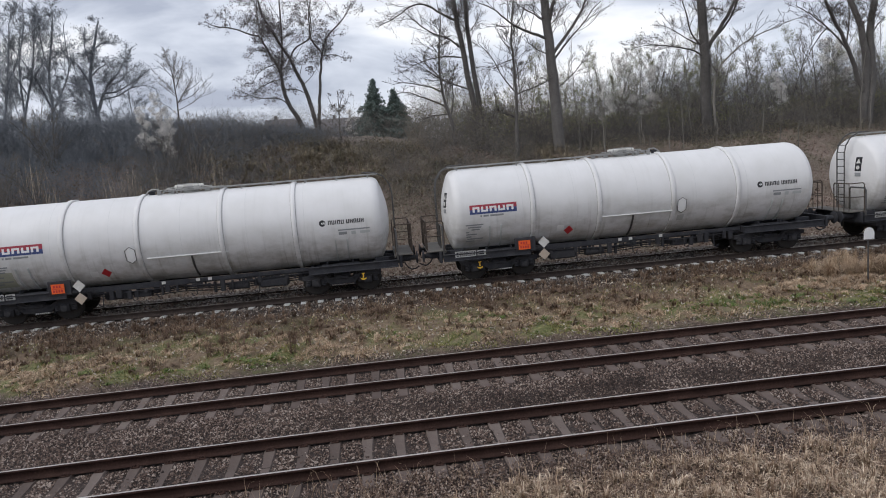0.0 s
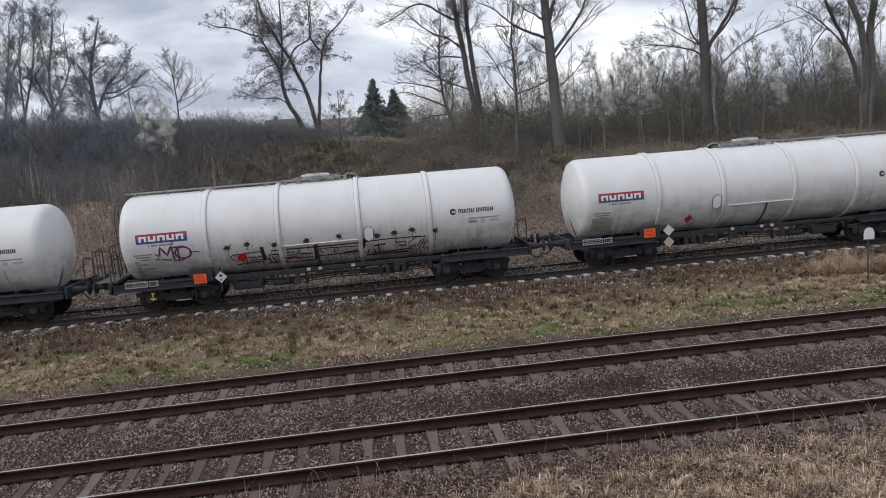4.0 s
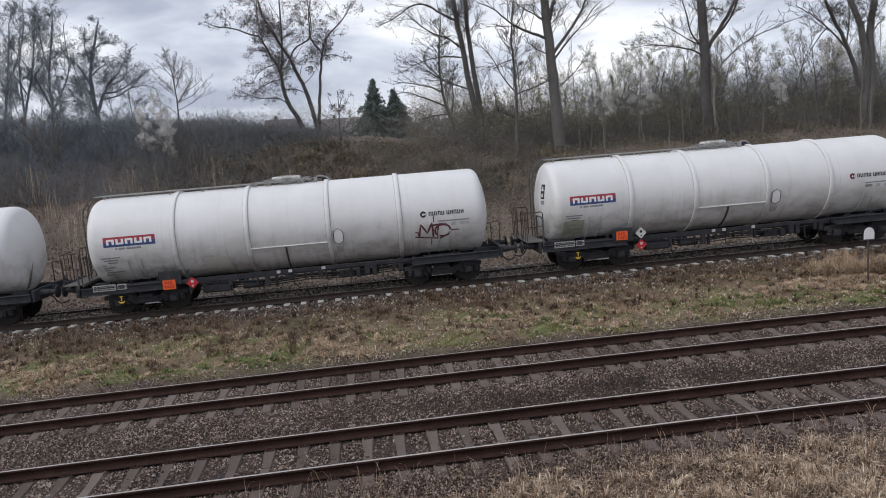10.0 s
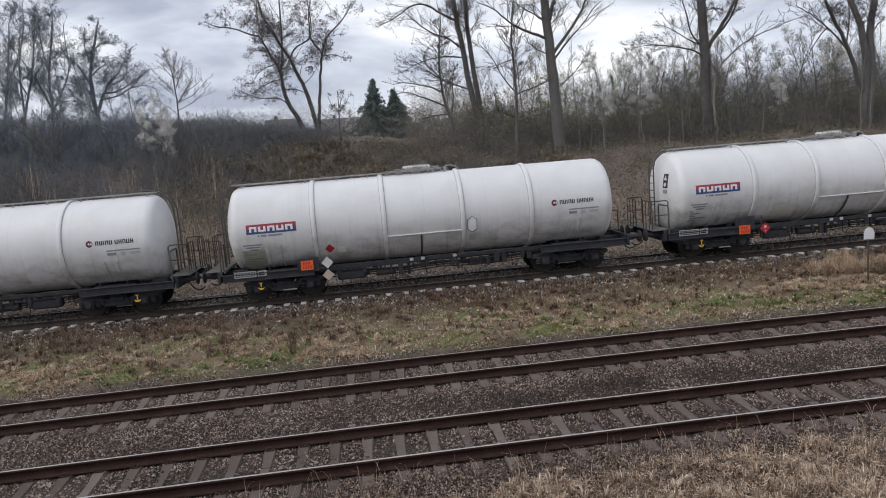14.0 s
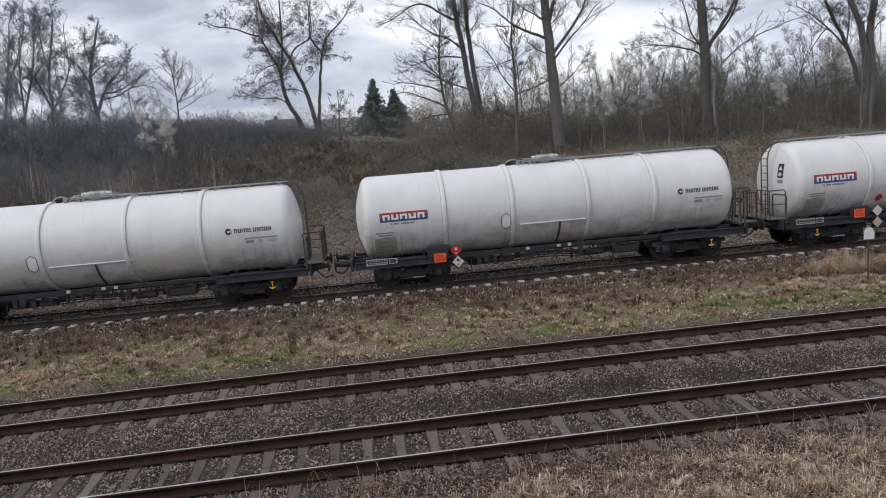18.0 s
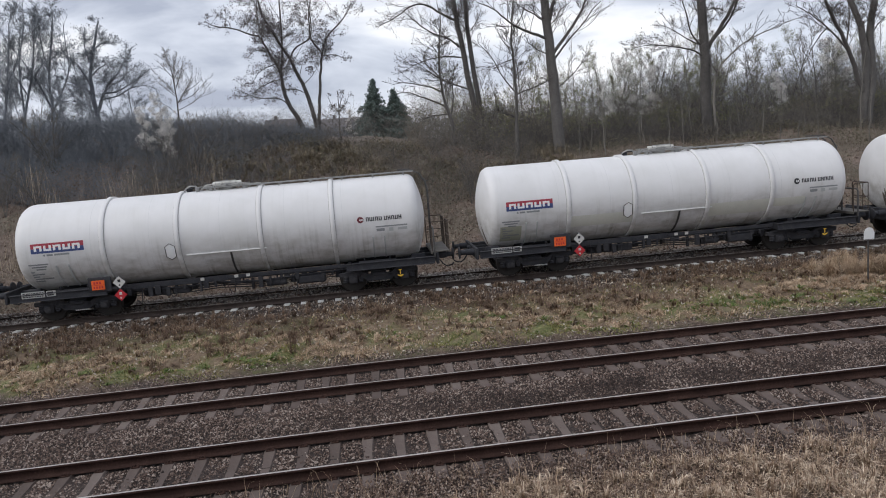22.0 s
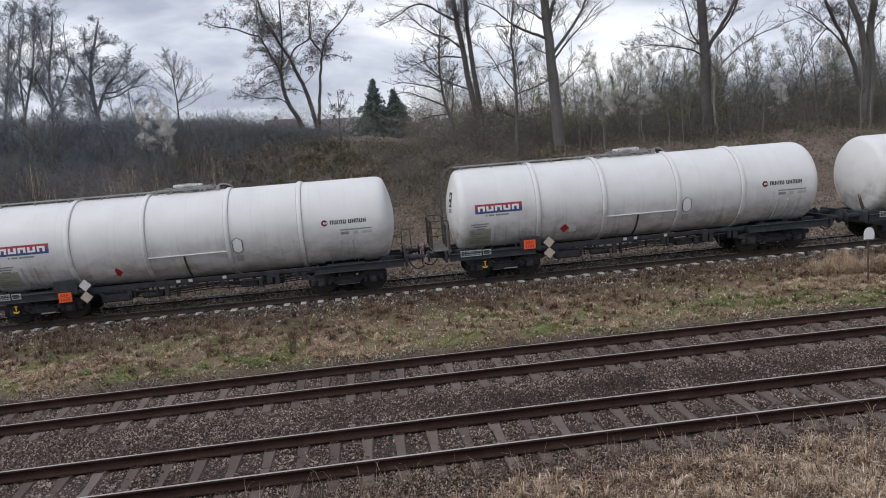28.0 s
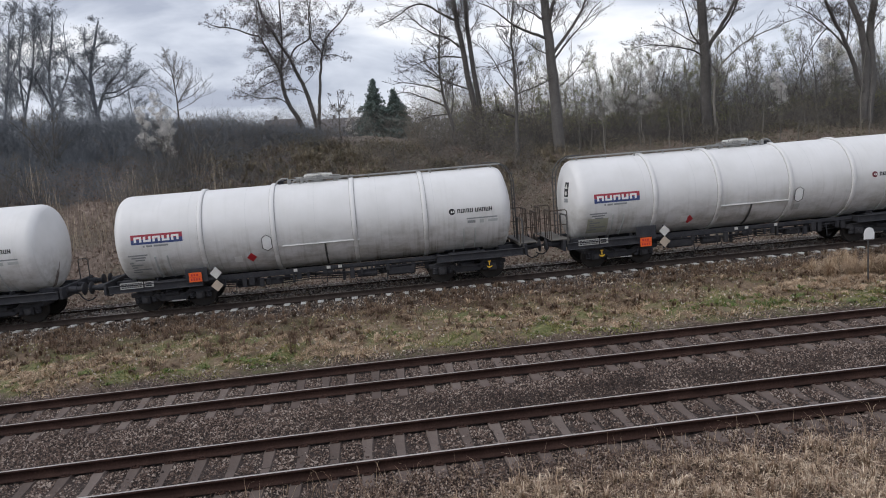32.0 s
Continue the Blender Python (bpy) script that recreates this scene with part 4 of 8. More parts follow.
def plate_holder_geo():
    """Black carrier panel behind the hazard plate and placards."""
    g = Geo().box(-4.18, -1.30, 1.17, 0.75, 0.05, 0.50, 0.02)
    g.box(-3.55, -1.33, 0.98, 0.06, 0.04, 0.86, 0.01)
    g.box(-3.75, -1.28, 1.0, 0.8, 0.05, 0.08, 0.01)
    return g


def mirrored(geo):
    geo.v = [(-x, y, z) for x, y, z in geo.v]
    geo.f = [f[::-1] for f in geo.f]
    return geo


def turned(geo):
    geo.v = [(-x, -y, z) for x, y, z in geo.v]
    return geo


def company_plate(wagon):
    """Red over blue name plate with plain white blocks."""
    x0, z0, w, h = -6.10, 2.40, 1.66, 0.32
    pl = part("name_plate", shared("name_plate_red", lambda: patch(Geo(), x0, x0 + w, z0 + h * 0.5, z0 + h), M_RED), None, wagon, "red and blue company plate with white blocks")
    part("blue_half", shared("blue_half", lambda: patch(Geo(), x0, x0 + w, z0, z0 + h * 0.5 - 0.001), M_BLUE), None, pl)

    def block(k):
        a = x0 + 0.10 + k * 0.30
        g = patch(Geo(), a, a + 0.075, z0 + 0.07, z0 + h - 0.07, 0.010, 3)
        patch(g, a + 0.17, a + 0.245, z0 + 0.07, z0 + h - 0.07, 0.010, 3)
        return patch(g, a + 0.075, a + 0.17, z0 + (0.07 if k % 2 else h - 0.13), z0 + (0.13 if k % 2 else h - 0.07), 0.010, 1)
    for k in range(5):
        part("white_block", shared(("white_block", k), lambda: block(k), M_WHITE), None, pl)

    def sub():
        g = Geo()
        for a, b in ((0.36, 0.42), (0.47, 0.66), (0.71, 1.18)):
            patch(g, x0 + a, x0 + b, z0 - 0.105, z0 - 0.045, 0.006, 2)
        return g
    part("subline", shared("subline", sub, M_GREYINK), None, wagon, "line of small grey lettering")


def operator_mark(wagon, dx, red):
    """Round mark with a light notch and a bar of dark blocks for the name."""
    x, z = 4.52 + dx, 2.56

    def disc():
        return poly_patch(Geo(), [(x + 0.11 * math.cos(radians(a)), z + 0.11 * math.sin(radians(a))) for a in range(0, 360, 24)])

    def notch():
        g = poly_patch(Geo(), [(x - 0.05, z), (x + 0.01, z + 0.055), (x + 0.01, z - 0.055)], 0.010)
        return poly_patch(g, [(x + 0.02, z), (x + 0.08, z + 0.05), (x + 0.08, z - 0.05)], 0.010)

    def name(word):
        g = Geo()
        a = x + (0.19 if word == 0 else 0.19 + 0.62)
        for k in range(5):
            w = 0.045 if word == 0 and k == 2 else 0.10
            if w < 0.05:
                patch(g, a, a + w - 0.012, z - 0.065, z + 0.075, 0.006, 2)
            else:
                patch(g, a, a + 0.032, z - 0.065, z + 0.075, 0.006, 2)
                patch(g, a + w - 0.034, a + w, z - 0.065, z + 0.075, 0.006, 2)
                zz = (z + 0.046, z - 0.065, z - 0.008)[(k + word) % 3]
                patch(g, a + 0.032, a + w - 0.034, zz, zz + 0.029, 0.006, 1)
            a += w + 0.024
        return g

    def lines():
        g = Geo()
        patch(g, x + 0.50, x + 1.58, z - 0.30, z - 0.255, 0.006, 1)
        patch(g, x + 0.52, x + 0.80, z - 0.44, z - 0.345, 0.006, 2)
        return g

    def panel():
        return patch(patch(Geo(), x + 1.25, x + 1.58, z - 0.44, z - 0.35, 0.006, 2), x + 0.95, x + 1.10, z - 0.46, z - 0.34, 0.006, 2)
    mk = part("round_mark", shared(("round_mark", dx, red), disc, M_MARK if red else M_INK), None, wagon, "red round company mark" if red else "dark round company mark")
    part("mark_notch", shared(("mark_notch", dx), notch, M_WHITE), None, mk)
    for word in (0, 1):
        part("name_bar", shared(("name_bar", dx, word), lambda: name(word), M_INK), None, wagon, "dark blocks of the operator's name")
    part("data_line", shared(("data_line", dx), lines, M_GREYINK), None, wagon)
    part("data_panel", shared(("data_panel", dx), panel, M_PALEINK), None, wagon)


def print_block(wagon, olive):
    x, z = -6.27, 2.05

    def lines():
        g = Geo()
        for i, (a, b) in enumerate(((0, .62), (.08, .55), (.2, .5), (0, .12), (.02, .4), (.02, .2), (.05, .62), (.0, .3))):
            zz = z - i * 0.085
            patch(g, x + a, x + b, zz - 0.045, zz, 0.010, 1)
        return g

    def back():
        return patch(Geo(), x - 0.06, x + 0.70, z - 0.75, z - 0.20, 0.006, 4)
    if olive:
        part("data_board", shared("data_board", back, M_OLIVE), None, wagon, "worn olive data panel")
    part("data_text", shared("data_text", lines, M_GREYINK), None, wagon, "rows of small grey writing")


def sill_plate(wagon):
    """White number boards on the sill, with bars."""
    def bars(k):
        g = Geo()
        rng = random.Random(2)
        for z in (1.085, 1.03, 0.975) if k == 0 else ():
            x = -6.66
            while x < -6.02:
                w = rng.uniform(0.03, 0.09)
                plate(g, x + w / 2, -1.339, z, rect(w, 0.036), 0.004)
                x += w + 0.022
        for z in (1.07, 0.99) if k else ():
            plate(g, -5.78, -1.339, z, rect(0.2, 0.05), 0.004)
        return g
    for k, (x, w, h) in enumerate(((-6.33, 0.74, 0.21), (-5.76, 0.30, 0.19))):
        pl = part("number_board", shared(("number_board", k), lambda: plate(Geo(), x, -1.335, 1.03, rect(w, h)), M_BOARD), None, wagon, "white number board with black bars")
        part("lettering", shared(("number_bars", k), lambda: bars(k), M_INK), None, pl)


def bogie_lettering_geo():
    g = Geo()
    for k in range(7):
        plate(g, -0.2 + k * 0.065, 0, 0, rect(0.05, 0.04), 0.006)
    return g


def hazard_plate(wagon, dx, z):
    x = -4.22 + dx
    pl = part("hazard_plate", shared("hazard_plate", lambda: plate(Geo(), 0, 0, 0, rect(0.42, 0.32)), M_ORANGE), None, wagon, "orange hazard number plate with black rim and bars", at=pose(x, -1.37, z))

    def bars():
        g = Geo()
        for a in (-0.14, -0.05, 0.04):
            plate(g, a + 0.03, -0.004, 0.075, rect(0.055, 0.08), 0.004)
        for a in (-0.17, -0.085, 0.0, 0.085):
            plate(g, a + 0.04, -0.004, -0.075, rect(0.05, 0.08), 0.004)
        plate(g, 0, -0.004, 0, rect(0.40, 0.012), 0.004)
        return g
    part("lettering", shared("hazard_bars", bars, M_DKRED), None, pl)


def placard(wagon, x, z, kind, h=0.205):
    mat, label = {"white": (M_PLAC, "white diamond hazard placard"), "tan": (M_TAN, "faded tan diamond placard, turned over"), "red": (M_DKRED, "red diamond flammable placard"),
                  "grey": (M_PLAC, "blank grey diamond placard holder")}[kind]
    pl = part("placard", shared(("placard", kind, h), lambda: plate(Geo(), 0, 0, 0, diamond(h)), mat), None, wagon, label, at=pose(x, -1.40, z))
    if kind in ("white", "red"):
        part("symbol", shared(("symbol", kind), lambda: plate(plate(Geo(), 0, -0.004, 0.05, rect(0.09, 0.09), 0.004), 0, -0.004, -0.10, rect(0.05, 0.05), 0.004), M_INK if kind == "white" else M_PLAC), None, pl)
    return pl


def flank_label(wagon, x, z, kind):
    mat = {"red": M_DKRED, "pale": M_WHITE, "grey": M_GREYINK}[kind]
    if kind == "red":
        g = poly_patch(Geo(), [(x + a, z + b) for a, b in diamond(0.17)])
        part("flank_placard", g, mat, wagon, "red diamond label on the flank")
    else:
        g = patch(Geo(), x - 0.13, x + 0.13, z - 0.14, z + 0.08, 0.008)
        part("flank_label", g, mat, wagon, "pale label on the flank" if kind == "pale" else "grey panel on the flank")


def anchor(wagon, x):
    def make():
        g = plate(Geo(), 0, 0, -0.06, [(-0.11, 0.0), (-0.08, -0.06), (0, -0.09), (0.08, -0.06), (0.11, 0.0), (0.06, -0.02), (0, -0.035), (-0.06, -0.02)])
        plate(g, 0, 0.0, 0.02, rect(0.035, 0.16))
        plate(g, 0, 0.0, 0.09, rect(0.11, 0.03))
        return g
    part("anchor_mark", shared("anchor_mark", make, M_YELLOW), None, wagon, "yellow anchor sign on the bogie sill", at=pose(x, -1.30, 0.60))


def end_plate(g, cy, cz, pts, lift=0.012):
    """A plate that hugs the dished end, with a rim (convex, few corners)."""
    vs, fs, m = [on_dish(-1, cy, cz, lift)], [], len(pts)
    for s in (0.25, 0.5, 0.75, 1.0):
        vs += [on_dish(-1, cy - a * s, cz + b * s, lift) for a, b in pts]
    vs += [on_dish(-1, cy - a, cz + b, -0.01) for a, b in pts]
    for i in range(m):
        j = (i + 1) % m
        fs.append((0, 1 + i, 1 + j))
        fs += [(1 + k * m + i, 1 + (k + 1) * m + i, 1 + (k + 1) * m + j, 1 + k * m + j) for k in range(4)]
    return g.add(vs, fs)


def warning_signs(wagon, hand):
    """Black warning signs with pale symbols on the ladder end."""
    fl = (lambda f: (lambda: mirrored(f()))) if hand > 0 else (lambda f: f)
    H = "r" if hand > 0 else "l"
    s = part("warning_sign", shared(("warning_sign", H), fl(lambda: end_plate(Geo(), -0.62, 2.92, slab(0.26, 0.52))), M_INK), None, wagon, "black warning sign with pale symbols")
    part("symbol", shared(("warning_symbol", H), fl(lambda: end_plate(Geo(), -0.62, 3.03, [(-0.09, -0.08), (0.09, -0.08), (0.0, 0.09)], 0.02)), M_PLAC), None, s)
    part("symbol", shared(("warning_ring", H), fl(lambda: end_plate(Geo(), -0.62, 2.79, [(0.075 * math.cos(radians(a)), 0.075 * math.sin(radians(a))) for a in range(0, 360, 40)], 0.02)), M_PLAC), None, s)
    part("small_sign", shared(("small_sign", H), fl(lambda: end_plate(Geo(), -0.62, 2.53, slab(0.24, 0.14))), M_GREYINK), None, wagon)


def tag_graffiti(wagon, x, z, s, mat):
    """A looping spray tag."""
    g = Geo()
    stroke(g, [(x - 0.50 * s, z - 0.18 * s), (x - 0.42 * s, z + 0.25 * s), (x - 0.22 * s, z - 0.05 * s), (x - 0.05 * s, z + 0.28 * s), (x - 0.02 * s, z - 0.2 * s)], 0.068)
    stroke(g, [(x - 0.02 * s, z + 0.2 * s), (x + 0.34 * s, z + 0.22 * s)], 0.062)
    stroke(g, [(x + 0.15 * s, z + 0.2 * s), (x + 0.13 * s, z - 0.25 * s)], 0.062)
    pts = [(x + 0.30 * s + 0.26 * s * math.cos(radians(a)), z + 0.20 * s * math.sin(radians(a))) for a in range(60, 440, 25)]
    stroke(g, pts, 0.062)
    stroke(g, [(x - 0.62 * s, z - 0.16 * s), (x + 0.2 * s, z - 0.27 * s), (x + 0.55 * s, z - 0.1 * s)], 0.045)
    stroke(g, [(x + 0.02 * s, z + 0.5 * s), (x + 0.0 * s, z + 0.3 * s)], 0.035)
    stroke(g, [(x + 0.50 * s, z + 0.0), (x + 0.85 * s, z - 0.01)], 0.04)
    stroke(g, [(x - 0.08 * s, z - 0.26 * s), (x - 0.09 * s, z - 0.48 * s)], 0.03)
    stroke(g, [(x - 0.62 * s, z + 0.02 * s), (x - 0.52 * s, z - 0.02 * s), (x - 0.50 * s, z - 0.18 * s)], 0.045)
    part("graffiti_tag", g, mat, wagon, "looping sprayed graffiti tag")


def long_graffiti(wagon):
    """A long sprayed piece along the lower flank: outlined letters run together, a row of soft dots above."""
    g = Geo()
    rng = random.Random(11)

    def line(w, *pts):
        stroke(g, pts, w, 0.007 + 0.0015 * rng.random())
    line(0.05, (-1.29, 1.78), (-0.39, 1.77), (1.22, 1.77))
    line(0.035, (-1.29, 1.65), (-0.92, 1.65), (-0.94, 1.55), (-1.29, 1.56))
    line(0.04, (-1.29, 1.43), (-0.42, 1.41))
    line(0.1, (-0.29, 1.85), (-0.3, 1.52), (-0.32, 1.27))
    line(0.045, (-0.84, 1.8), (-0.87, 1.57), (-0.39, 1.55))
    line(0.04, (-0.17, 1.68), (0.28, 1.69), (1.16, 1.66))
    line(0.04, (-0.18, 1.41), (0.55, 1.43), (1.17, 1.44))
    line(0.03, (-0.17, 1.68), (-0.05, 1.53), (-0.18, 1.41))
    line(0.03, (0.33, 1.47), (0.35, 1.64), (0.43, 1.68), (0.49, 1.61), (0.43, 1.48))
    line(0.045, (0.62, 1.46), (1.16, 1.5))
    line(0.12, (-2.08, 1.95), (-2.06, 1.69), (-2.04, 1.45))
    line(0.04, (-2.04, 1.71), (-1.9, 1.45))
    line(0.045, (-1.86, 1.3), (-1.88, 1.63), (-1.47, 1.63))
    line(0.03, (-1.73, 1.3), (-1.73, 1.53), (-1.62, 1.53), (-1.61, 1.31))
    line(0.035, (-1.49, 1.62), (-1.47, 1.28))
    line(0.035, (-1.46, 1.47), (-0.96, 1.47))
    line(0.04, (-1.38, 1.27), (-0.39, 1.29))
    line(0.05, (-0.92, 1.28), (-0.39, 1.27))
    line(0.12, (1.43, 1.92), (1.35, 1.66), (1.22, 1.36))
    line(0.04, (1.4, 1.79), (2.23, 1.82), (3.37, 1.81))
    line(0.06, (1.61, 1.6), (2.12, 1.65))
    line(0.04, (1.47, 1.34), (1.55, 1.55), (1.67, 1.55), (1.76, 1.33))
    line(0.045, (1.86, 1.58), (1.88, 1.37))
    line(0.05, (2.45, 1.66), (2.82, 1.67), (2.78, 1.5), (2.54, 1.59))
    line(0.035, (2.88, 1.59), (3.02, 1.68), (3.18, 1.79), (3.52, 1.78))
    line(0.035, (2.9, 1.45), (3.22, 1.48), (3.37, 1.68))
    line(0.035, (3.28, 1.38), (3.48, 1.73))
    line(0.035, (3.4, 1.35), (3.56, 1.67))
    line(0.05, (1.69, 1.34), (2.37, 1.35), (2.98, 1.38))
    line(0.07, (1.43, 1.27), (2.23, 1.27), (2.9, 1.27))
    line(0.04, (-3.18, 1.65), (-3.07, 1.74), (-2.58, 1.76), (-2.07, 1.79))
    line(0.035, (-3.18, 1.65), (-3.01, 1.53))
    line(0.035, (-2.63, 1.59), (-2.01, 1.59))
    line(0.04, (-3.01, 1.36), (-2.63, 1.39), (-2.07, 1.42))
    line(0.03, (-2.63, 1.75), (-2.65, 1.38))
    line(0.035, (-2.54, 1.48), (-2.03, 1.5))
    line(0.045, (-1.79, 1.78), (-1.36, 1.76))
    line(0.04, (-1.79, 1.55), (-1.67, 1.29))
    line(0.035, (-1.57, 1.59), (-1.46, 1.33))
    line(0.05, (-1.96, 1.31), (-1.29, 1.32))
    part("graffiti", g, M_SPRAY, wagon, "long maroon sprayed graffiti along the lower flank")
    for k, a in enumerate((-3.2, -2.55, -1.65, -0.55, 0.55, 1.85, 2.45, 3.05, 3.85)):
        z = 2.02 + 0.06 * math.sin(k * 2.1)
        d = Geo()
        poly_patch(d, [(a + 0.13 * math.cos(radians(t)) * rng.uniform(0.6, 1.1), z + 0.09 * math.sin(radians(t)) * rng.uniform(0.7, 1.1)) for t in range(0, 360, 30)], 0.009)
        for q in range(7):
            t, m = rng.uniform(0, 6.28), rng.uniform(0.12, 0.22)
            poly_patch(d, [(a + m * math.cos(t) + 0.018 * math.cos(u), z + 0.7 * m * math.sin(t) + 0.018 * math.sin(u)) for u in (0, 1.3, 2.5, 3.8, 5.0)], 0.009)
        stroke(d, [(a, z), (a + 0.02, z - 0.35)], 0.018, 0.010)
        part("graffiti_dot", d, M_SPRAY2, wagon, "sprayed dot with a run")
    r = poly_patch(Geo(), [(-2.93, 1.52), (-2.74, 1.46), (-2.62, 1.60), (-2.66, 1.74), (-2.82, 1.77), (-2.94, 1.66)], 0.011)
    part("graffiti_star", r, M_DKRED, wagon, "red sprayed star")
    wash = Geo()
    for k in range(620):      # fine overspray round the letters
        a = rng.uniform(-3.2, 3.9)
        z = rng.gauss(1.42, 0.16)
        if not 1.06 < z < 2.0:
            continue
        m = rng.uniform(0.010, 0.034)
        poly_patch(wash, [(a + m * rng.uniform(0.8, 2.0) * math.cos(u), z + m * math.sin(u)) for u in (0, 1.3, 2.5, 3.8, 5.0)], 0.004)
    part("graffiti_overspray", wash, M_OVERSPRAY, wagon, "thin pinkish overspray round the letters")
    runs = Geo()
    for k in range(46):
        a = rng.uniform(-3.0, 3.6)
        z = rng.uniform(1.25, 1.5)
        stroke(runs, [(a, z), (a + rng.uniform(-0.01, 0.01), z - rng.uniform(0.12, 0.4))], rng.uniform(0.008, 0.016), 0.0055)
    part("graffiti_run", runs, M_SPRAY2, wagon, "runs of paint below the letters")
    grime = Geo()
    for k in range(14):
        a = rng.gauss(5.0, 0.5)
        z = rng.uniform(1.45, 1.62) + (0.35 if k % 9 == 0 else 0.0)
        stroke(grime, [(a, z), (a + rng.uniform(-0.02, 0.02), z - 0.12), (a + rng.uniform(-0.03, 0.03), 1.12 + rng.uniform(0, 0.1))], rng.choice((0.012, 0.02, 0.09, 0.16)), 0.004 + 0.0003 * k)
    part("flank_stain", grime, M_DUSTRUN, wagon, "grey-brown runs of dirt low on the flank")


def on_dish(s, y, z, lift):
    """A point on the dished end s (-1 or 1) of the tank."""
    r = math.hypot(y, z - AXIS_Z)
    return (s * (float(np.interp(r, [d[0] for d in DISH], [d[1] for d in DISH])) + lift), y, z)


def spill(wagon, s, runs, seed):
    """Dark dried drips down one dished end of the tank."""
    rng = random.Random(seed)
    g = Geo()
    for k in range(runs):
        y = -0.36 + (k - runs / 2) * 0.06 + rng.uniform(-0.02, 0.02)
        top = AXIS_Z - rng.uniform(0.42, 0.7) - abs(k - runs / 2) * 0.10
        low = AXIS_Z - 1.40
        vs, fs = [], []
        for i in range(9):
            f = i / 8
            z = top + (low - top) * f
            w = (0.012 + 0.045 * f ** 0.6) * (1 if s > 0 else -1)
            vs += [on_dish(s, y - w, z, 0.006 + 0.0006 * k), on_dish(s, y + w, z, 0.006 + 0.0006 * k)]
            if i:
                fs.append((2 * i - 2, 2 * i - 1, 2 * i + 1, 2 * i))
        g.add(vs, fs)
    part("spill_stain", g, M_SPILL, wagon, "dark dried drips down the end of the tank")


def pale_patch(wagon, x0, x1, z0, z1):
    part("washed_patch", patch(Geo(), x0, x1, z0, z1, 0.004, 8), M_REPAINT, wagon, "greyer repainted band on the flank")


WHEELSETS = []


def build_wagon(n, x, hand, label, cfg):
    """One bogie tank wagon. hand -1: ladder and walkway at its rear (left) end, 1: at the other."""
    wagon = new("tank_wagon")
    wagon.location = (x, TRACK_Y, TRACK_Z)
    tagged(wagon, label, "tank wagon", "wagons of the tank train")
    flip = (lambda f: (lambda: mirrored(f()))) if hand > 0 else (lambda f: f)
    H = "r" if hand > 0 else "l"
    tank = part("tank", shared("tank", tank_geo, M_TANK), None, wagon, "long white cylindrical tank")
    for rx in RINGS:
        part("band", shared("band", ring_geo, M_TANK), None, tank, "raised white stiffening band", at=pose(rx, 0, 0))
    # Thin grey rings: the shadow lines beside each band, put in as colour.
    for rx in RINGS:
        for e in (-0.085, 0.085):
            part("band_edge", shared("weld_seam", seam_geo, M_EDGESHADE), None, tank, at=pose(rx + e, 0, 0))
    for rx in (-4.22, -2.35, -0.05, 2.1, 4.05):
        part("weld_seam", shared("faint_seam", seam_geo, M_FAINT), None, tank, "thin grey weld seam", at=pose(rx, 0, 0))
    for s in (-1, 1):
        part("end_frame", shared(("end_frame", s), lambda: frame_end_geo(s), M_BLACK), None, wagon, "black stub frame over the bogie")
        part("saddle", shared(("saddle", s), lambda: saddle_geo(s), M_BLACK), None, wagon)
        for sx in (5.02, 5.42):
            part("strap", shared("strap", strap_geo, M_PALEINK), None, wagon, "pale grey tank strap", at=pose(s * sx, 0, 0))
        bogie = part("bogie", shared("bogie", bogie_geo, M_BOGIE), None, wagon, "grimy black two-axle bogie", at=pose(s * 5.1, 0, 0))
        part("pivot", shared("pivot", pivot_geo, M_BOGIE), None, bogie)
        for bx in (-1, 1):
            part("end_beam", shared("end_beam", end_beam_geo, M_BOGIE), None, bogie, at=pose(bx * 1.30, 0, 0))
            part("brake_beam", shared("brake_beam", brake_beam_geo, M_BOGIE), None, bogie, at=pose(bx * 0.42, 0, 0))
            for y in (-0.75, 0.75):
                part("brake_block", shared("brake_block", brake_block_geo, M_BOGIE), None, bogie, at=pose(bx * 0.42, y, 0))
        for y in (-1.0, 1.0):
            part("side_frame", shared(("side_frame", y > 0), side_frame_geo if y < 0 else (lambda: turned(side_frame_geo())), M_BOGIE), None, bogie, at=pose(0, y, 0))
            for dx in (-1.17, -0.63, 0.63, 1.17):
                part("spring", shared("spring", spring_geo, M_BOGIE), None, bogie, at=pose(dx, y * 1.02, 0))
        for wx in (-0.9, 0.9):
            for y in (-1.06, 1.06):
                part("axle_box", shared(("axle_box", y > 0), axle_box_geo if y < 0 else (lambda: Geo().box(0, 0, 0, 0.30, 0.20, 0.27, 0.04)), M_BOGIE), None, bogie, at=pose(wx, y, 0.46))
            axle = part("wheelset", shared("axle", axle_geo, M_WHEEL), None, wagon, "steel wheelset", at=pose(s * 5.1 + wx, 0, 0.46))
            for y, turn in ((-0.75, 0), (0.75, 180)):
                part("wheel", shared("wheel", wheel_geo, M_WHEEL), None, axle, at=pose(0, y, 0, 0, 0, turn))
            WHEELSETS.append((axle, s * 5.1 + wx))
        for y in (-0.875, 0.875):
            part("buffer", shared("buffer", buffer_geo, M_BLACK), None, wagon, at=pose(s * 7.25, y, 1.02, 0, 0, 0 if s > 0 else 180))
        part("coupler", shared("coupler", coupler_geo, M_BLACK), None, wagon, at=pose(s * 7.25, 0, 0.98, 0, 0, 0 if s > 0 else 180))
        part("brake_hose", shared("brake_hose", lambda: hose_geo(-0.3), M_BLACK), None, wagon, at=pose(s * 7.25, 0, 0.80, 0, 0, 0 if s > 0 else 180))
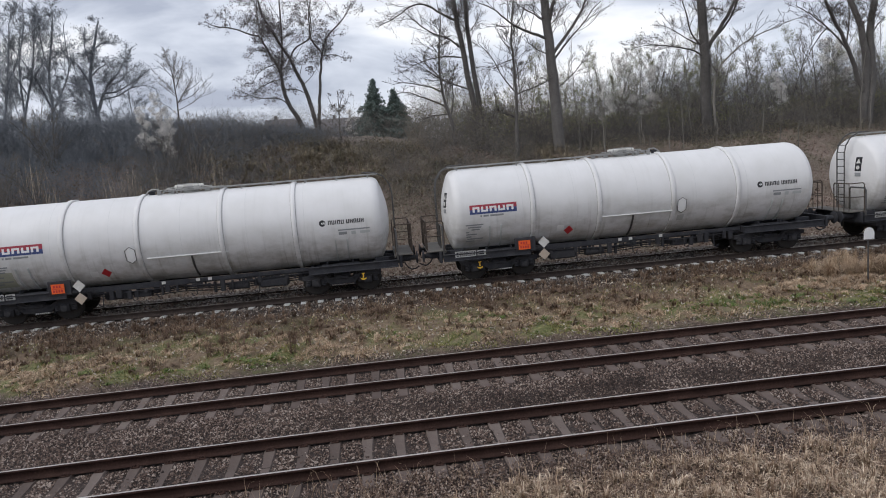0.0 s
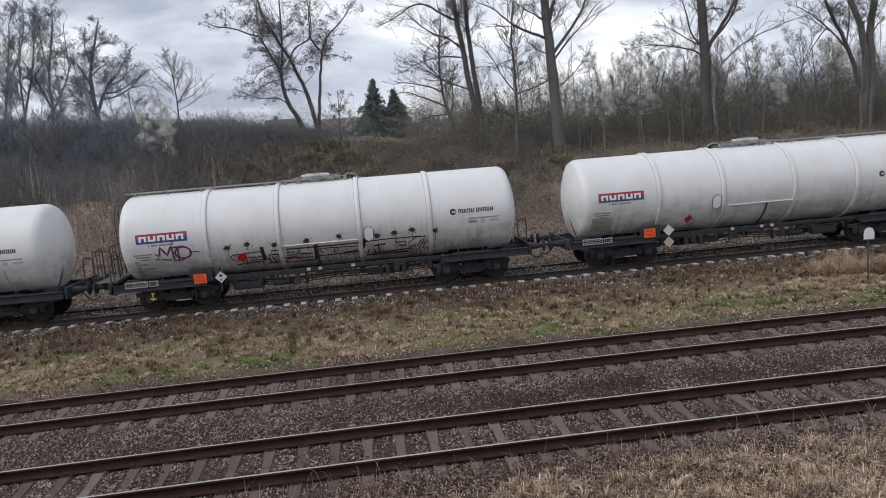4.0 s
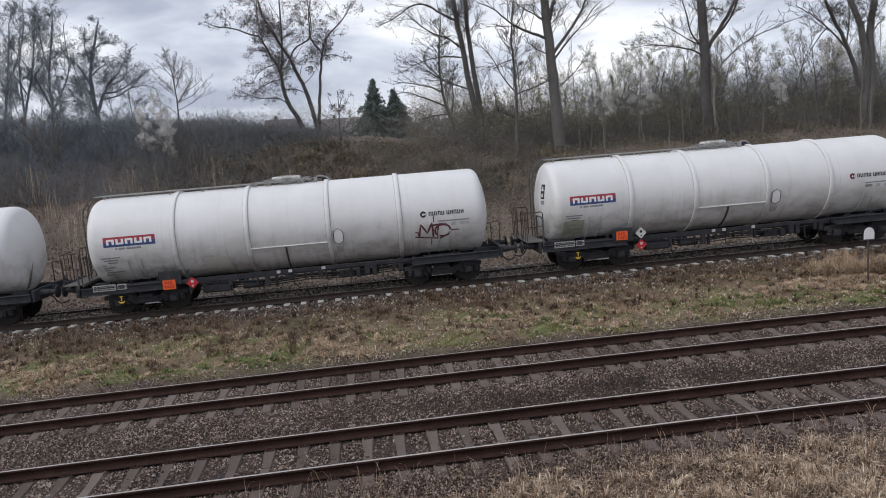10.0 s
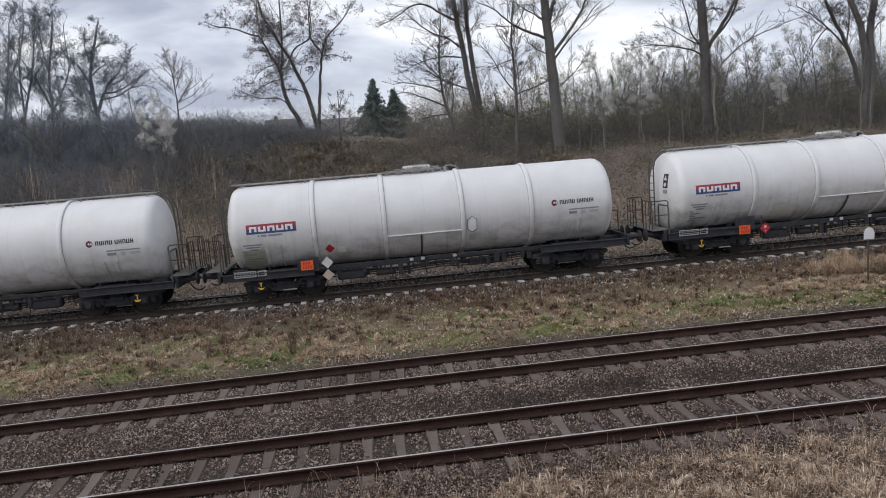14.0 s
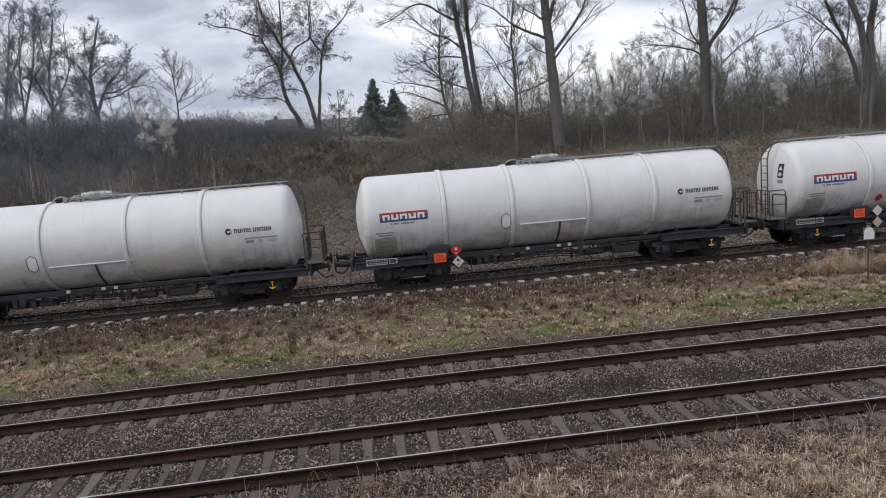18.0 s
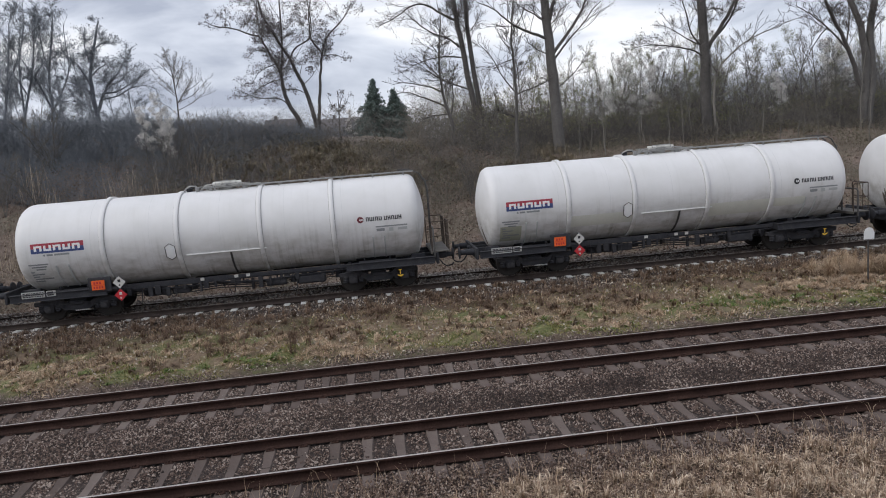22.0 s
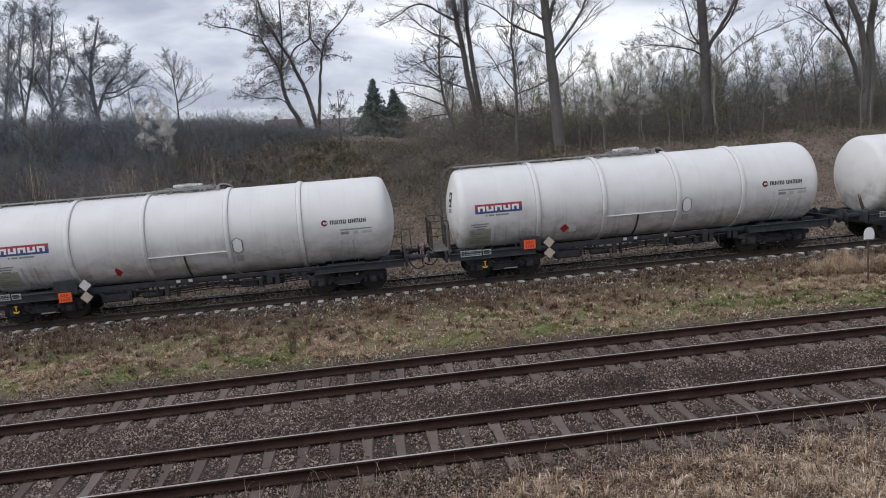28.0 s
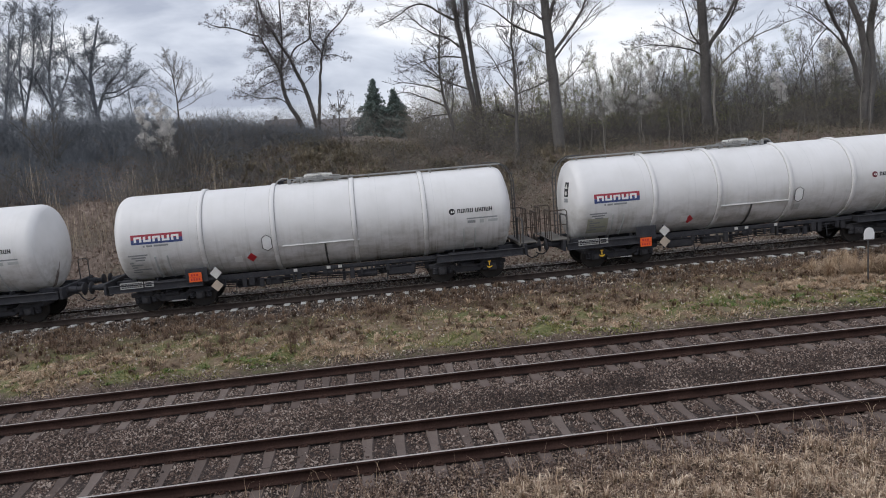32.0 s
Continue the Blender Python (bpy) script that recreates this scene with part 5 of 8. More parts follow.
    part("underframe", shared("underframe", underframe_geo, M_BLACK), None, wagon)
    part("brake_rigging", shared(("brake_rigging", H), flip(rigging_geo), M_BOGIE), None, wagon)
    part("brake_cylinder", shared("brake_cylinder", cylinder_geo, M_BLACK), None, wagon, at=pose(-2.6, -0.55, 0.62))
    part("air_reservoir", shared("brake_cylinder", cylinder_geo, M_BLACK), None, wagon, at=pose(2.4, -0.35, 0.60))
    for px in (-0.62, -0.22, 0.92):
        part("bracket", shared("bracket", lambda: Geo().box(0, 0, 0, 0.13, 0.03, 0.10, 0.008), M_PLAC), None, wagon, "small white bracket", at=pose(px * -hand, -1.04, 0.98))
    part("walkway", shared(("walkway", H), flip(walkway_geo), M_GALV), None, wagon, "grey steel roof walkway")
    part("manhole", shared(("manhole", H), flip(manhole_geo), M_GALV), None, wagon, "bolted steel manhole cover")
    part("valve_gear", shared(("valve_gear", H), flip(fittings_geo), M_GALV), None, wagon, "pipes and valves round the manhole")
    part("manhole_cap", shared(("manhole_cap", H), flip(cap_geo), M_PLAC), None, wagon, "pale manhole clamp")
    part("plate_holder", shared("plate_holder", plate_holder_geo, M_BLACK), None, wagon, "black carrier for the hazard plates")
    part("vent_valve", shared("vent_valve", valve_geo, M_BLACK), None, wagon, at=pose(1.22 * -hand, 0, 0, 0, 0, 0 if hand < 0 else 180))
    lad = part("ladder", shared(("ladder", H), flip(ladder_geo), M_GREYSTEEL), None, wagon, "steel end ladder")
    for k in range(9):
        part("rung", shared("rung", rung_geo, M_GREYSTEEL), None, lad, at=pose(7.12 * hand, 0, 1.5 + k * 0.27))
    part("end_platform", shared(("end_platform", H), flip(end_platform_geo), M_DECK), None, wagon, "pale worn end platform")
    for sg in (-1, 1):
        part("platform_rail", shared(("platform_rail", H, sg), flip(lambda: platform_rail_geo(sg)), M_RUSTBAR), None, wagon, "rusty tubular platform rail")
    part("grab_frame", shared(("grab_frame", H), flip(step_frame_geo), M_GREYSTEEL), None, wagon)
    if hand < 0:
        part("grab_handle", shared(("grab_handle", H), flip(grab_handle_geo), M_GREYSTEEL), None, wagon)
    part("side_pipe", shared(("side_pipe", H), flip(side_pipe_geo), M_PIPE), None, wagon, "thin grey pipe along the flank")
    part("drop_pipe", shared(("drop_pipe", H), flip(drop_pipe_geo), M_GREYSTEEL), None, wagon)
    hxx = 1.57 if hand < 0 else 1.72
    hx = part("hex_plate", shared(("hex_plate", H), flip(lambda: hex_plate_geo(hxx)), M_COVER), None, wagon, "white hexagonal cover plate")
    part("rim", shared(("rim", H), flip(lambda: hex_rim_geo(hxx)), M_GREYSTEEL), None, hx)
    if hand < 0:
        part("small_plate", shared("small_plate", lambda: patch(Geo(), 1.46, 1.70, 1.50, 1.72, 0.02, 3), M_BOARD), None, wagon, "small pale plate under the hexagonal cover")
    company_plate(wagon)
    operator_mark(wagon, cfg.get("dx", 0.0), cfg.get("red_mark", False))
    print_block(wagon, cfg.get("olive", False))
    sill_plate(wagon)
    part("lettering", shared("bogie_lettering", bogie_lettering_geo, M_BOARD), None, wagon, "line of small white lettering low on the bogie", at=pose(-4.9, -1.19, 0.36))
    hazard_plate(wagon, cfg.get("hx", 0.0), cfg.get("hz", 1.16))
    for kind, px, pz in cfg.get("placards", ()):
        placard(wagon, px, pz, kind)
    for kind, px, pz in cfg.get("labels", ()):
        flank_label(wagon, px, pz, kind)
    anchor(wagon, 5.85 * hand)
    if hand < 0:
        warning_signs(wagon, hand)
    for a in cfg.get("patches", ()):
        pale_patch(wagon, *a)
    spill(wagon, -hand, cfg.get("spill", 2), n + 5)
    for a in cfg.get("tags", ()):
        tag_graffiti(wagon, *a)
    if cfg.get("long"):
        long_graffiti(wagon)
    return wagon


PLAIN = "white bogie tank wagon, grimy underneath, standing on the far track"
TWO_TAN = [("grey", -3.53, 1.20), ("tan", -3.53, 0.77)]
WHITE_RED = [("white", -3.53, 1.20), ("red", -3.53, 0.77)]
TRAIN = [
    (-1, -1, "white tank wagon with end ladder and clean flanks", {"placards": TWO_TAN}),
    (0, -1, "white tank wagon with red flank label and rear ladder", {"placards": TWO_TAN, "labels": [("pale", -2.86, 1.66), ("red", -2.55, 1.52)], "olive": False}),
    (1, 1, "white tank wagon with red flank label and front ladder", {"placards": TWO_TAN, "labels": [("red", -2.67, 1.52), ("pale", -3.06, 1.53)], "dx": 0.12, "olive": True}),
    (2, -1, "white tank wagon with long maroon graffiti along its flank", {"placards": [("white", -3.53, 1.05)], "hz": 1.05, "dx": 0.0, "spill": 6, "long": True, "tags": [(-4.95, 2.0, 1.0, M_PURPLE)]}),
    (3, -1, "white tank wagon with a white and a red placard", {"placards": WHITE_RED, "red_mark": True, "olive": True}),
    (4, -1, "white tank wagon with maroon tag near its front end", {"placards": [("red", -3.45, 0.95)], "hz": 0.95, "tags": [(4.85, 1.95, 1.05, M_MAROON)], "patches": [(-3.0, -2.2, 1.35, 1.75)]}),
    (5, -1, "white tank wagon with red label and pale placards", {"placards": TWO_TAN, "labels": [("red", -3.4, 1.66), ("pale", -3.0, 1.62)], "red_mark": True, "olive": True}),
    (6, 1, "white tank wagon with red over white placards", {"placards": [("red", -3.55, 1.20), ("white", -3.5, 0.80)], "red_mark": True, "spill": 6, "hz": 0.98, "hx": 0.1, "olive": True, "dx": 0.12}),
    (7, 1, "white tank wagon with grey washed bands on its flank", {"placards": WHITE_RED, "dx": 0.12, "olive": True, "patches": [(-3.80, -1.52, 1.62, 2.02), (1.32, 3.64, 1.55, 2.02), (3.76, 5.0, 1.7, 2.0)]}),
    (8, 1, "white tank wagon with white and red placards", {"placards": WHITE_RED, "red_mark": True, "dx": 0.12}),
    (9, -1, "white tank wagon with red flank label and two tan placards", {"placards": [("tan", -3.53, 1.18), ("tan", -3.53, 0.80)], "labels": [("red", -2.9, 1.60), ("pale", -2.6, 1.58)], "red_mark": True, "olive": True}),
    (10, -1, "white tank wagon with faded label and pale placards", {"placards": [("grey", -3.53, 1.20), ("tan", -3.53, 0.80)], "hz": 0.85, "labels": [("pale", -2.7, 1.56), ("red", -2.5, 1.5)], "olive": True, "red_mark": True}),
    (11, 1, "white tank wagon with small scribbles low on its flank", {"placards": TWO_TAN, "labels": [("red", -2.30, 1.60), ("pale", -2.75, 1.60)], "dx": 0.12, "hz": 1.12}),
    (12, -1, "white tank wagon with a clean front end", {"placards": TWO_TAN}),
]
TRAIN_X0 = 9.86          # middle of wagon 0 at the start
WAGONS = []


def build_train():
    for n, hand, label, cfg in TRAIN:
        WAGONS.append((build_wagon(n, TRAIN_X0 - PITCH_WAGON * n, hand, label, cfg), TRAIN_X0 - PITCH_WAGON * n))


build_train()


# ---------- plants ----------
class Wood:
    """Gathers tapered round shoots as arrays: thick ones with many sides, the last twigs as three-sided spikes."""

    def __init__(self):
        self.V, self.F, self.n = [], [], 0
        self.tips, self.spikes = [], []

    def shoot(self, pts, r0, r1, sides):
        k = len(pts)
        P = np.array(pts, float)
        T = np.empty_like(P)
        T[1:-1] = P[2:] - P[:-2]
        T[0], T[-1] = P[1] - P[0], P[-1] - P[-2]
        T /= np.linalg.norm(T, axis=1, keepdims=True) + 1e-9
        ref = np.array([0.0, 1.0, 0.0]) if abs(T[0, 1]) < 0.9 else np.array([1.0, 0.0, 0.0])
        S = np.cross(T, ref)
        S /= np.linalg.norm(S, axis=1, keepdims=True) + 1e-9
        U = np.cross(S, T)
        R = np.linspace(r0, r1, k)[:, None, None]
        a = np.arange(sides) * 2 * math.pi / sides
        ring = P[:, None] + R * (S[:, None] * np.cos(a)[None, :, None] + U[:, None] * np.sin(a)[None, :, None])
        self.V.append(ring.reshape(-1, 3))
        i = np.arange(k - 1)[:, None] * sides
        j = np.arange(sides)[None]
        j2 = (j + 1) % sides
        q = np.stack([i + j, i + j2, i + sides + j2, i + sides + j], -1).reshape(-1, 4) + self.n
        self.F += [q[:, [0, 1, 2]], q[:, [0, 2, 3]]]
        self.n += k * sides

    def arrays(self):
        V, F, n = list(self.V), list(self.F), self.n
        if self.spikes:
            S = np.array(self.spikes)
            A, B, r = S[:, 0:3], S[:, 3:6], S[:, 6:7]
            D = B - A
            X = np.cross(D, (0.3, 1.0, 0.2))
            X /= np.linalg.norm(X, axis=1, keepdims=True) + 1e-9
            Y = np.cross(D, X)
            Y /= np.linalg.norm(Y, axis=1, keepdims=True) + 1e-9
            V.append(np.stack([A + X * r, A - X * r * 0.5 + Y * r * 0.87, A - X * r * 0.5 - Y * r * 0.87, B], 1).reshape(-1, 3))
            i = np.arange(len(S))[:, None] * 4 + n
            F += [i + [0, 1, 3], i + [1, 2, 3], i + [2, 0, 3]]
        return np.concatenate(V), np.concatenate(F)

    def mesh(self, name, mat, smooth=True):
        V, F = self.arrays()
        return np_mesh(name, V, F, mat, smooth)


def unit(v):
    d = math.sqrt(v[0] ** 2 + v[1] ** 2 + v[2] ** 2) or 1.0
    return (v[0] / d, v[1] / d, v[2] / d)


def grow(wood, twig, p, d, length, r, level, rng, P):
    """One shoot and, along it, its side shoots; the last twigs are bent spikes in two pieces."""
    wander, lift = P["wander"], P["lift"]
    if level >= P["levels"]:
        for k in (0, 1):
            d = unit((d[0] + rng.uniform(-wander, wander) * k, d[1] + rng.uniform(-wander, wander) * k, d[2] + lift * 2))
            e = tuple(p[i] + d[i] * length * 0.5 for i in range(3))
            twig.spikes.append((*p, *e, P["thin"] * (1 - 0.3 * k)))
            p = e
        twig.tips.append(p)
        return
    seg = (6, 5, 4, 3)[min(level, 3)]
    pts = [p]
    for k in range(seg):
        d = unit((d[0] + rng.uniform(-wander, wander), d[1] + rng.uniform(-wander, wander), d[2] + rng.uniform(-wander, wander) + lift))
        q = pts[-1]
        s = length / seg
        pts.append((q[0] + d[0] * s, q[1] + d[1] * s, q[2] + d[2] * s))
    target = twig if level >= 2 or r < 0.03 else wood
    target.shoot(pts, max(r, P["thin"]), max(r * 0.3, P["thin"] * 0.8), 3 if r < 0.035 else 5)
    twig.tips.append(pts[-1])
    spawn(wood, twig, pts, r, r * 0.4, length, level, rng, P, 0.18)


def spawn(wood, twig, pts, r0, r1, length, level, rng, P, start, many=1.0):
    count = P["count"][min(level, len(P["count"]) - 1)]
    count = max(1, int(count * many * rng.uniform(0.8, 1.2)))
    for i in range(count):
        f = start + (1 - start) * (i + rng.random()) / count
        k = min(int(f * (len(pts) - 1)), len(pts) - 2)
        g = f * (len(pts) - 1) - k
        a, b = pts[k], pts[k + 1]
        q = (a[0] + (b[0] - a[0]) * g, a[1] + (b[1] - a[1]) * g, a[2] + (b[2] - a[2]) * g)
        t = unit((b[0] - a[0], b[1] - a[1], b[2] - a[2]))
        az = rng.uniform(0, 2 * math.pi)
        side_ = unit((math.cos(az), math.sin(az), rng.uniform(-0.2, 0.5)))
        w = P["spread"] * rng.uniform(0.7, 1.3)
        nd = unit((t[0] + side_[0] * w, t[1] + side_[1] * w, t[2] + side_[2] * w))
        L = length * P["short"] * rng.uniform(0.6, 1.3) * (1.25 - 0.75 * f)
        rr = min((r0 + (r1 - r0) * f) * rng.uniform(0.4, 0.6), 0.003 + 0.0095 * L)
        grow(wood, twig, q, nd, L, rr, level + 1, rng, P)


def smooth_stem(ctrl, k, rng, wob):
    """Interpolates control points with a slight wobble."""
    C = np.array(ctrl, float)
    d = np.concatenate([[0], np.cumsum(np.linalg.norm(np.diff(C, axis=0), axis=1))])
    t = np.linspace(0, d[-1], k)
    out = np.stack([np.interp(t, d, C[:, i]) for i in range(3)], 1)
    out[1:-1] = (out[:-2] + 2 * out[1:-1] + out[2:]) / 4
    for i in range(1, k - 1):
        out[i] += [rng.uniform(-wob, wob) for _ in range(3)]
    return [tuple(v) for v in out]


BARE = {"wander": 0.16, "lift": 0.05, "levels": 4, "thin": 0.0088, "count": (12, 8, 6, 3), "spread": 0.9, "short": 0.5}


def leaves(C, size, g):
    """Small bent leaves, two triangles each, at the points C."""
    n = len(C)
    a = g.normal(0, 1, (n, 3))
    a /= np.linalg.norm(a, axis=1, keepdims=True)
    b = np.cross(a, g.normal(0, 1, (n, 3)))
    b /= np.linalg.norm(b, axis=1, keepdims=True) + 1e-9
    c = np.cross(a, b)
    s = (size * g.uniform(0.6, 1.3, (n, 1)))
    V = np.stack([C - a * s, C + b * s * 0.5 + c * s * 0.15, C + a * s, C - b * s * 0.5 + c * s * 0.15], 1).reshape(-1, 3)
    i = np.arange(n)[:, None] * 4
    return V, np.concatenate([i + [0, 1, 2], i + [0, 2, 3]], 0)


def clusters(tips, rng, count, size, spread):
    """Small seed or leaf clumps near twig tips."""
    T = np.array(tips)[[rng.randrange(len(tips)) for _ in range(count)]]
    g = np.random.default_rng(rng.randrange(10 ** 6))
    return leaves(T + g.normal(0, spread, T.shape), size, g)


class HeroTree:
    """A tree whose trunks and main limbs are laid out one by one; side shoots and twigs grow from them."""

    def __init__(self, name, label, seed, P):
        self.name, self.label, self.rng, self.P = name, label, random.Random(seed), {**BARE, **P}
        self.wood, self.twig, self.base = Wood(), Wood(), None

    def limb(self, r0, r1, ctrl, bare, level):
        """Radius at foot and top, control points, the share of its length that is bare, and the level of its side shoots."""
        P = self.P
        if self.base is None:
            self.base = ctrl[0]
        pts = smooth_stem(ctrl, max(14, 2 * len(ctrl)), self.rng, 0.25 * min(r0, 0.12))
        pts = [tuple(a - b for a, b in zip(p, self.base)) for p in pts]
        self.wood.shoot(pts, r0, r1, 12 if r0 > 0.1 else 7)
        L = sum(math.dist(a, b) for a, b in zip(pts, pts[1:]))
        reach = min(L * P["reach"], P["long"]) / P["short"] if level == 0 else min(L * 0.42, P["long"] * 0.8) / P["short"]
        many = max(0.5, min(1.5, L / 7)) if level == 0 else max(0.3, min(1.8, L / 3.2))
        spawn(self.wood, self.twig, pts, r0, r1, reach, level, self.rng, P, bare, many)

    def finish(self, clumps=0, clump=6, bud_size=0.04, bud_spread=0.08, bud_mat=None, twig_mat=None, bark=None):
        tree = new(self.name)
        tree.location = self.base
        tagged(tree, self.label, "tree")
        part("trunk", self.wood.mesh("trunk", bark or M_BARK), None, tree, "grey-brown trunk and limbs" if bark is None else "pale grey trunk and limbs")
        part("crown", self.twig.mesh("crown", twig_mat or M_DARKTWIG, False), None, tree, "crown of bare fine twigs")
        if clumps:
            g = np.random.default_rng(self.rng.randrange(10 ** 6))
            T = np.array(self.twig.tips)
            _, first = np.unique(np.floor(T / 0.22), axis=0, return_index=True)      # spread them evenly over the crown
            T = T[first]
            T = np.repeat(T[g.permutation(len(T))[:clumps]], clump, axis=0)
            V, F = leaves(T + g.normal(0, bud_spread, T.shape), bud_size, g)
            part("seed_foliage", np_mesh("seed_foliage", V, F, bud_mat or M_BUD), None, tree, "small dark clusters of seeds and buds")
        return tree


def build_hero_trees():
    t = HeroTree("locust_tree", "bare three-stemmed tree hung with dark seed clusters", 3, {"thin": 0.0085, "count": (9, 9, 5, 3), "reach": 0.22, "long": 2.2, "wander": 0.34, "spread": 1.15, "lift": 0.0, "short": 0.62})
    t.limb(0.17, 0.045, [(-3.51, 42.00, 5.92), (-3.59, 42.00, 7.20), (-4.06, 42.00, 7.96), (-4.38, 42.00, 8.63), (-4.53, 42.00, 9.62), (-4.57, 42.00, 10.42), (-5.05, 42.00, 11.35), (-5.36, 42.00, 12.04), (-5.60, 42.00, 12.46)], 0.45, 0)
    t.limb(0.055, 0.016, [(-5.57, 42.00, 12.43), (-6.17, 42.26, 12.58), (-6.66, 42.53, 12.91), (-7.39, 42.79, 13.16), (-8.17, 43.06, 13.28), (-8.76, 43.32, 13.69)], 0.15, 1)
    t.limb(0.075, 0.03, [(-4.55, 42.00, 10.33), (-4.37, 42.14, 11.23), (-4.34, 42.27, 12.21), (-4.29, 42.41, 13.18), (-4.29, 42.54, 14.16), (-4.25, 42.68, 15.30)], 0.2, 1)
    t.limb(0.045, 0.02, [(-5.36, 42.00, 12.04), (-5.49, 41.79, 12.83), (-5.47, 41.57, 13.57), (-5.43, 41.36, 14.44)], 0.2, 1)
    t.limb(0.03, 0.012, [(-5.05, 42.00, 11.35), (-5.49, 41.70, 11.62), (-5.97, 41.40, 11.48), (-6.22, 41.10, 11.08)], 0.2, 1)
    t.limb(0.035, 0.012, [(-4.72, 42.00, 10.82), (-5.42, 42.26, 10.67), (-5.95, 42.51, 10.42), (-6.31, 42.77, 9.92)], 0.15, 1)
    t.limb(0.035, 0.012, [(-4.56, 42.00, 9.94), (-5.25, 42.20, 9.82), (-5.96, 42.40, 9.56), (-6.43, 42.60, 9.16)], 0.2, 1)
    t.limb(0.15, 0.04, [(-2.73, 42.00, 5.76), (-2.77, 42.00, 7.14), (-3.00, 42.00, 8.04), (-3.15, 42.00, 8.87), (-3.34, 42.00, 9.53), (-3.65, 42.00, 10.26), (-3.98, 42.00, 11.09), (-4.31, 42.00, 11.68), (-4.62, 42.00, 12.34), (-4.89, 42.00, 12.83), (-5.23, 42.00, 13.42), (-5.38, 42.00, 14.11), (-5.52, 42.00, 15.06)], 0.45, 0)
    t.limb(0.05, 0.02, [(-3.96, 42.00, 11.02), (-3.64, 41.73, 11.57), (-3.11, 41.46, 11.78), (-2.66, 41.19, 11.89), (-2.47, 40.91, 12.33), (-2.45, 40.64, 12.90), (-2.51, 40.37, 13.61), (-2.55, 40.10, 14.45)], 0.25, 1)
    t.limb(0.025, 0.01, [(-3.34, 42.00, 9.53), (-2.89, 42.18, 9.91), (-2.45, 42.36, 10.49)], 0.3, 1)
    t.limb(0.025, 0.01, [(-3.52, 42.00, 10.00), (-3.35, 42.28, 10.60), (-3.19, 42.56, 11.08)], 0.3, 1)
    t.limb(0.12, 0.05, [(-2.74, 42.00, 5.76), (-2.71, 42.00, 7.37), (-2.53, 42.00, 8.17), (-2.39, 42.00, 9.47), (-2.23, 42.00, 10.43), (-2.08, 42.00, 11.22), (-1.93, 42.00, 11.76)], 0.7, 0)
    t.limb(0.055, 0.016, [(-1.93, 42.00, 11.69), (-1.64, 41.80, 12.21), (-1.28, 41.59, 12.47), (-0.82, 41.39, 12.78), (-0.38, 41.19, 13.28), (-0.10, 40.98, 13.75)], 0.15, 1)
    t.limb(0.06, 0.022, [(-2.11, 42.00, 11.29), (-2.36, 41.87, 11.60), (-2.66, 41.74, 12.01), (-2.63, 41.61, 12.78), (-2.58, 41.48, 13.53), (-2.24, 41.35, 14.48)], 0.2, 1)
    t.limb(0.03, 0.012, [(-2.09, 42.00, 11.09), (-1.50, 41.85, 11.10), (-1.02, 41.70, 10.95), (-0.71, 41.55, 10.65)], 0.2, 1)
    t.limb(0.045, 0.012, [(-4.19, 42.00, 8.29), (-4.52, 41.81, 8.69), (-4.89, 41.62, 8.86), (-5.83, 41.42, 8.85), (-6.41, 41.23, 9.10), (-6.91, 41.04, 9.37)], 0.15, 1)
    t.limb(0.03, 0.012, [(-3.14, 42.00, 8.93), (-3.62, 42.30, 9.26), (-4.14, 42.60, 9.39), (-4.67, 42.90, 9.39)], 0.2, 1)
    t.limb(0.03, 0.012, [(-1.93, 42.00, 11.72), (-1.62, 41.70, 11.37), (-1.35, 41.40, 11.72)], 0.2, 1)
    t.finish(twig_mat=M_TWIG, bud_mat=M_SEEDPOD, clumps=2400, clump=8, bud_size=0.042, bud_spread=0.075)
    t = HeroTree("poplar_tree", "tall bare poplar with two slender leaning trunks", 5, {"count": (9, 10, 5, 3), "reach": 0.3, "long": 2.4, "wander": 0.26, "spread": 0.95, "lift": 0.03, "short": 0.58})
    t.limb(0.2, 0.14, [(7.24, 44.00, 4.94), (7.21, 44.00, 6.02), (7.05, 44.00, 7.27), (6.92, 44.00, 7.98), (6.73, 44.00, 9.21), (6.57, 44.00, 10.43), (6.44, 44.00, 11.47), (6.22, 44.00, 12.85), (6.12, 44.00, 14.20), (6.07, 44.00, 16.21)], 0.5, 0)
    t.limb(0.17, 0.12, [(7.43, 44.00, 4.92), (7.42, 44.00, 5.82), (7.35, 44.00, 6.89), (7.28, 44.00, 7.95), (7.14, 44.00, 9.01), (7.02, 44.00, 10.23), (6.93, 44.00, 11.44), (6.86, 44.00, 12.81), (6.85, 44.00, 14.16), (6.83, 44.00, 16.17)], 0.55, 0)
    t.limb(0.085, 0.02, [(6.13, 44.00, 12.99), (5.47, 44.16, 13.36), (4.99, 44.32, 13.76), (4.50, 44.48, 14.13), (3.82, 44.64, 14.24), (3.28, 44.80, 14.03), (2.72, 44.96, 13.65), (2.17, 45.12, 13.37), (1.52, 45.28, 13.20)], 0.2, 1)
    t.limb(0.075, 0.016, [(6.32, 44.00, 11.34), (5.87, 44.12, 11.80), (5.37, 44.23, 12.09), (4.87, 44.35, 12.24), (4.37, 44.46, 12.60), (3.95, 44.58, 12.92), (3.74, 44.69, 13.26), (3.23, 44.81, 13.42), (2.69, 44.92, 13.30)], 0.2, 1)
    t.limb(0.055, 0.016, [(6.52, 44.00, 10.68), (5.81, 44.24, 10.86), (4.95, 44.47, 10.88), (4.24, 44.71, 10.79), (3.53, 44.95, 10.59), (2.68, 45.19, 10.22)], 0.2, 1)
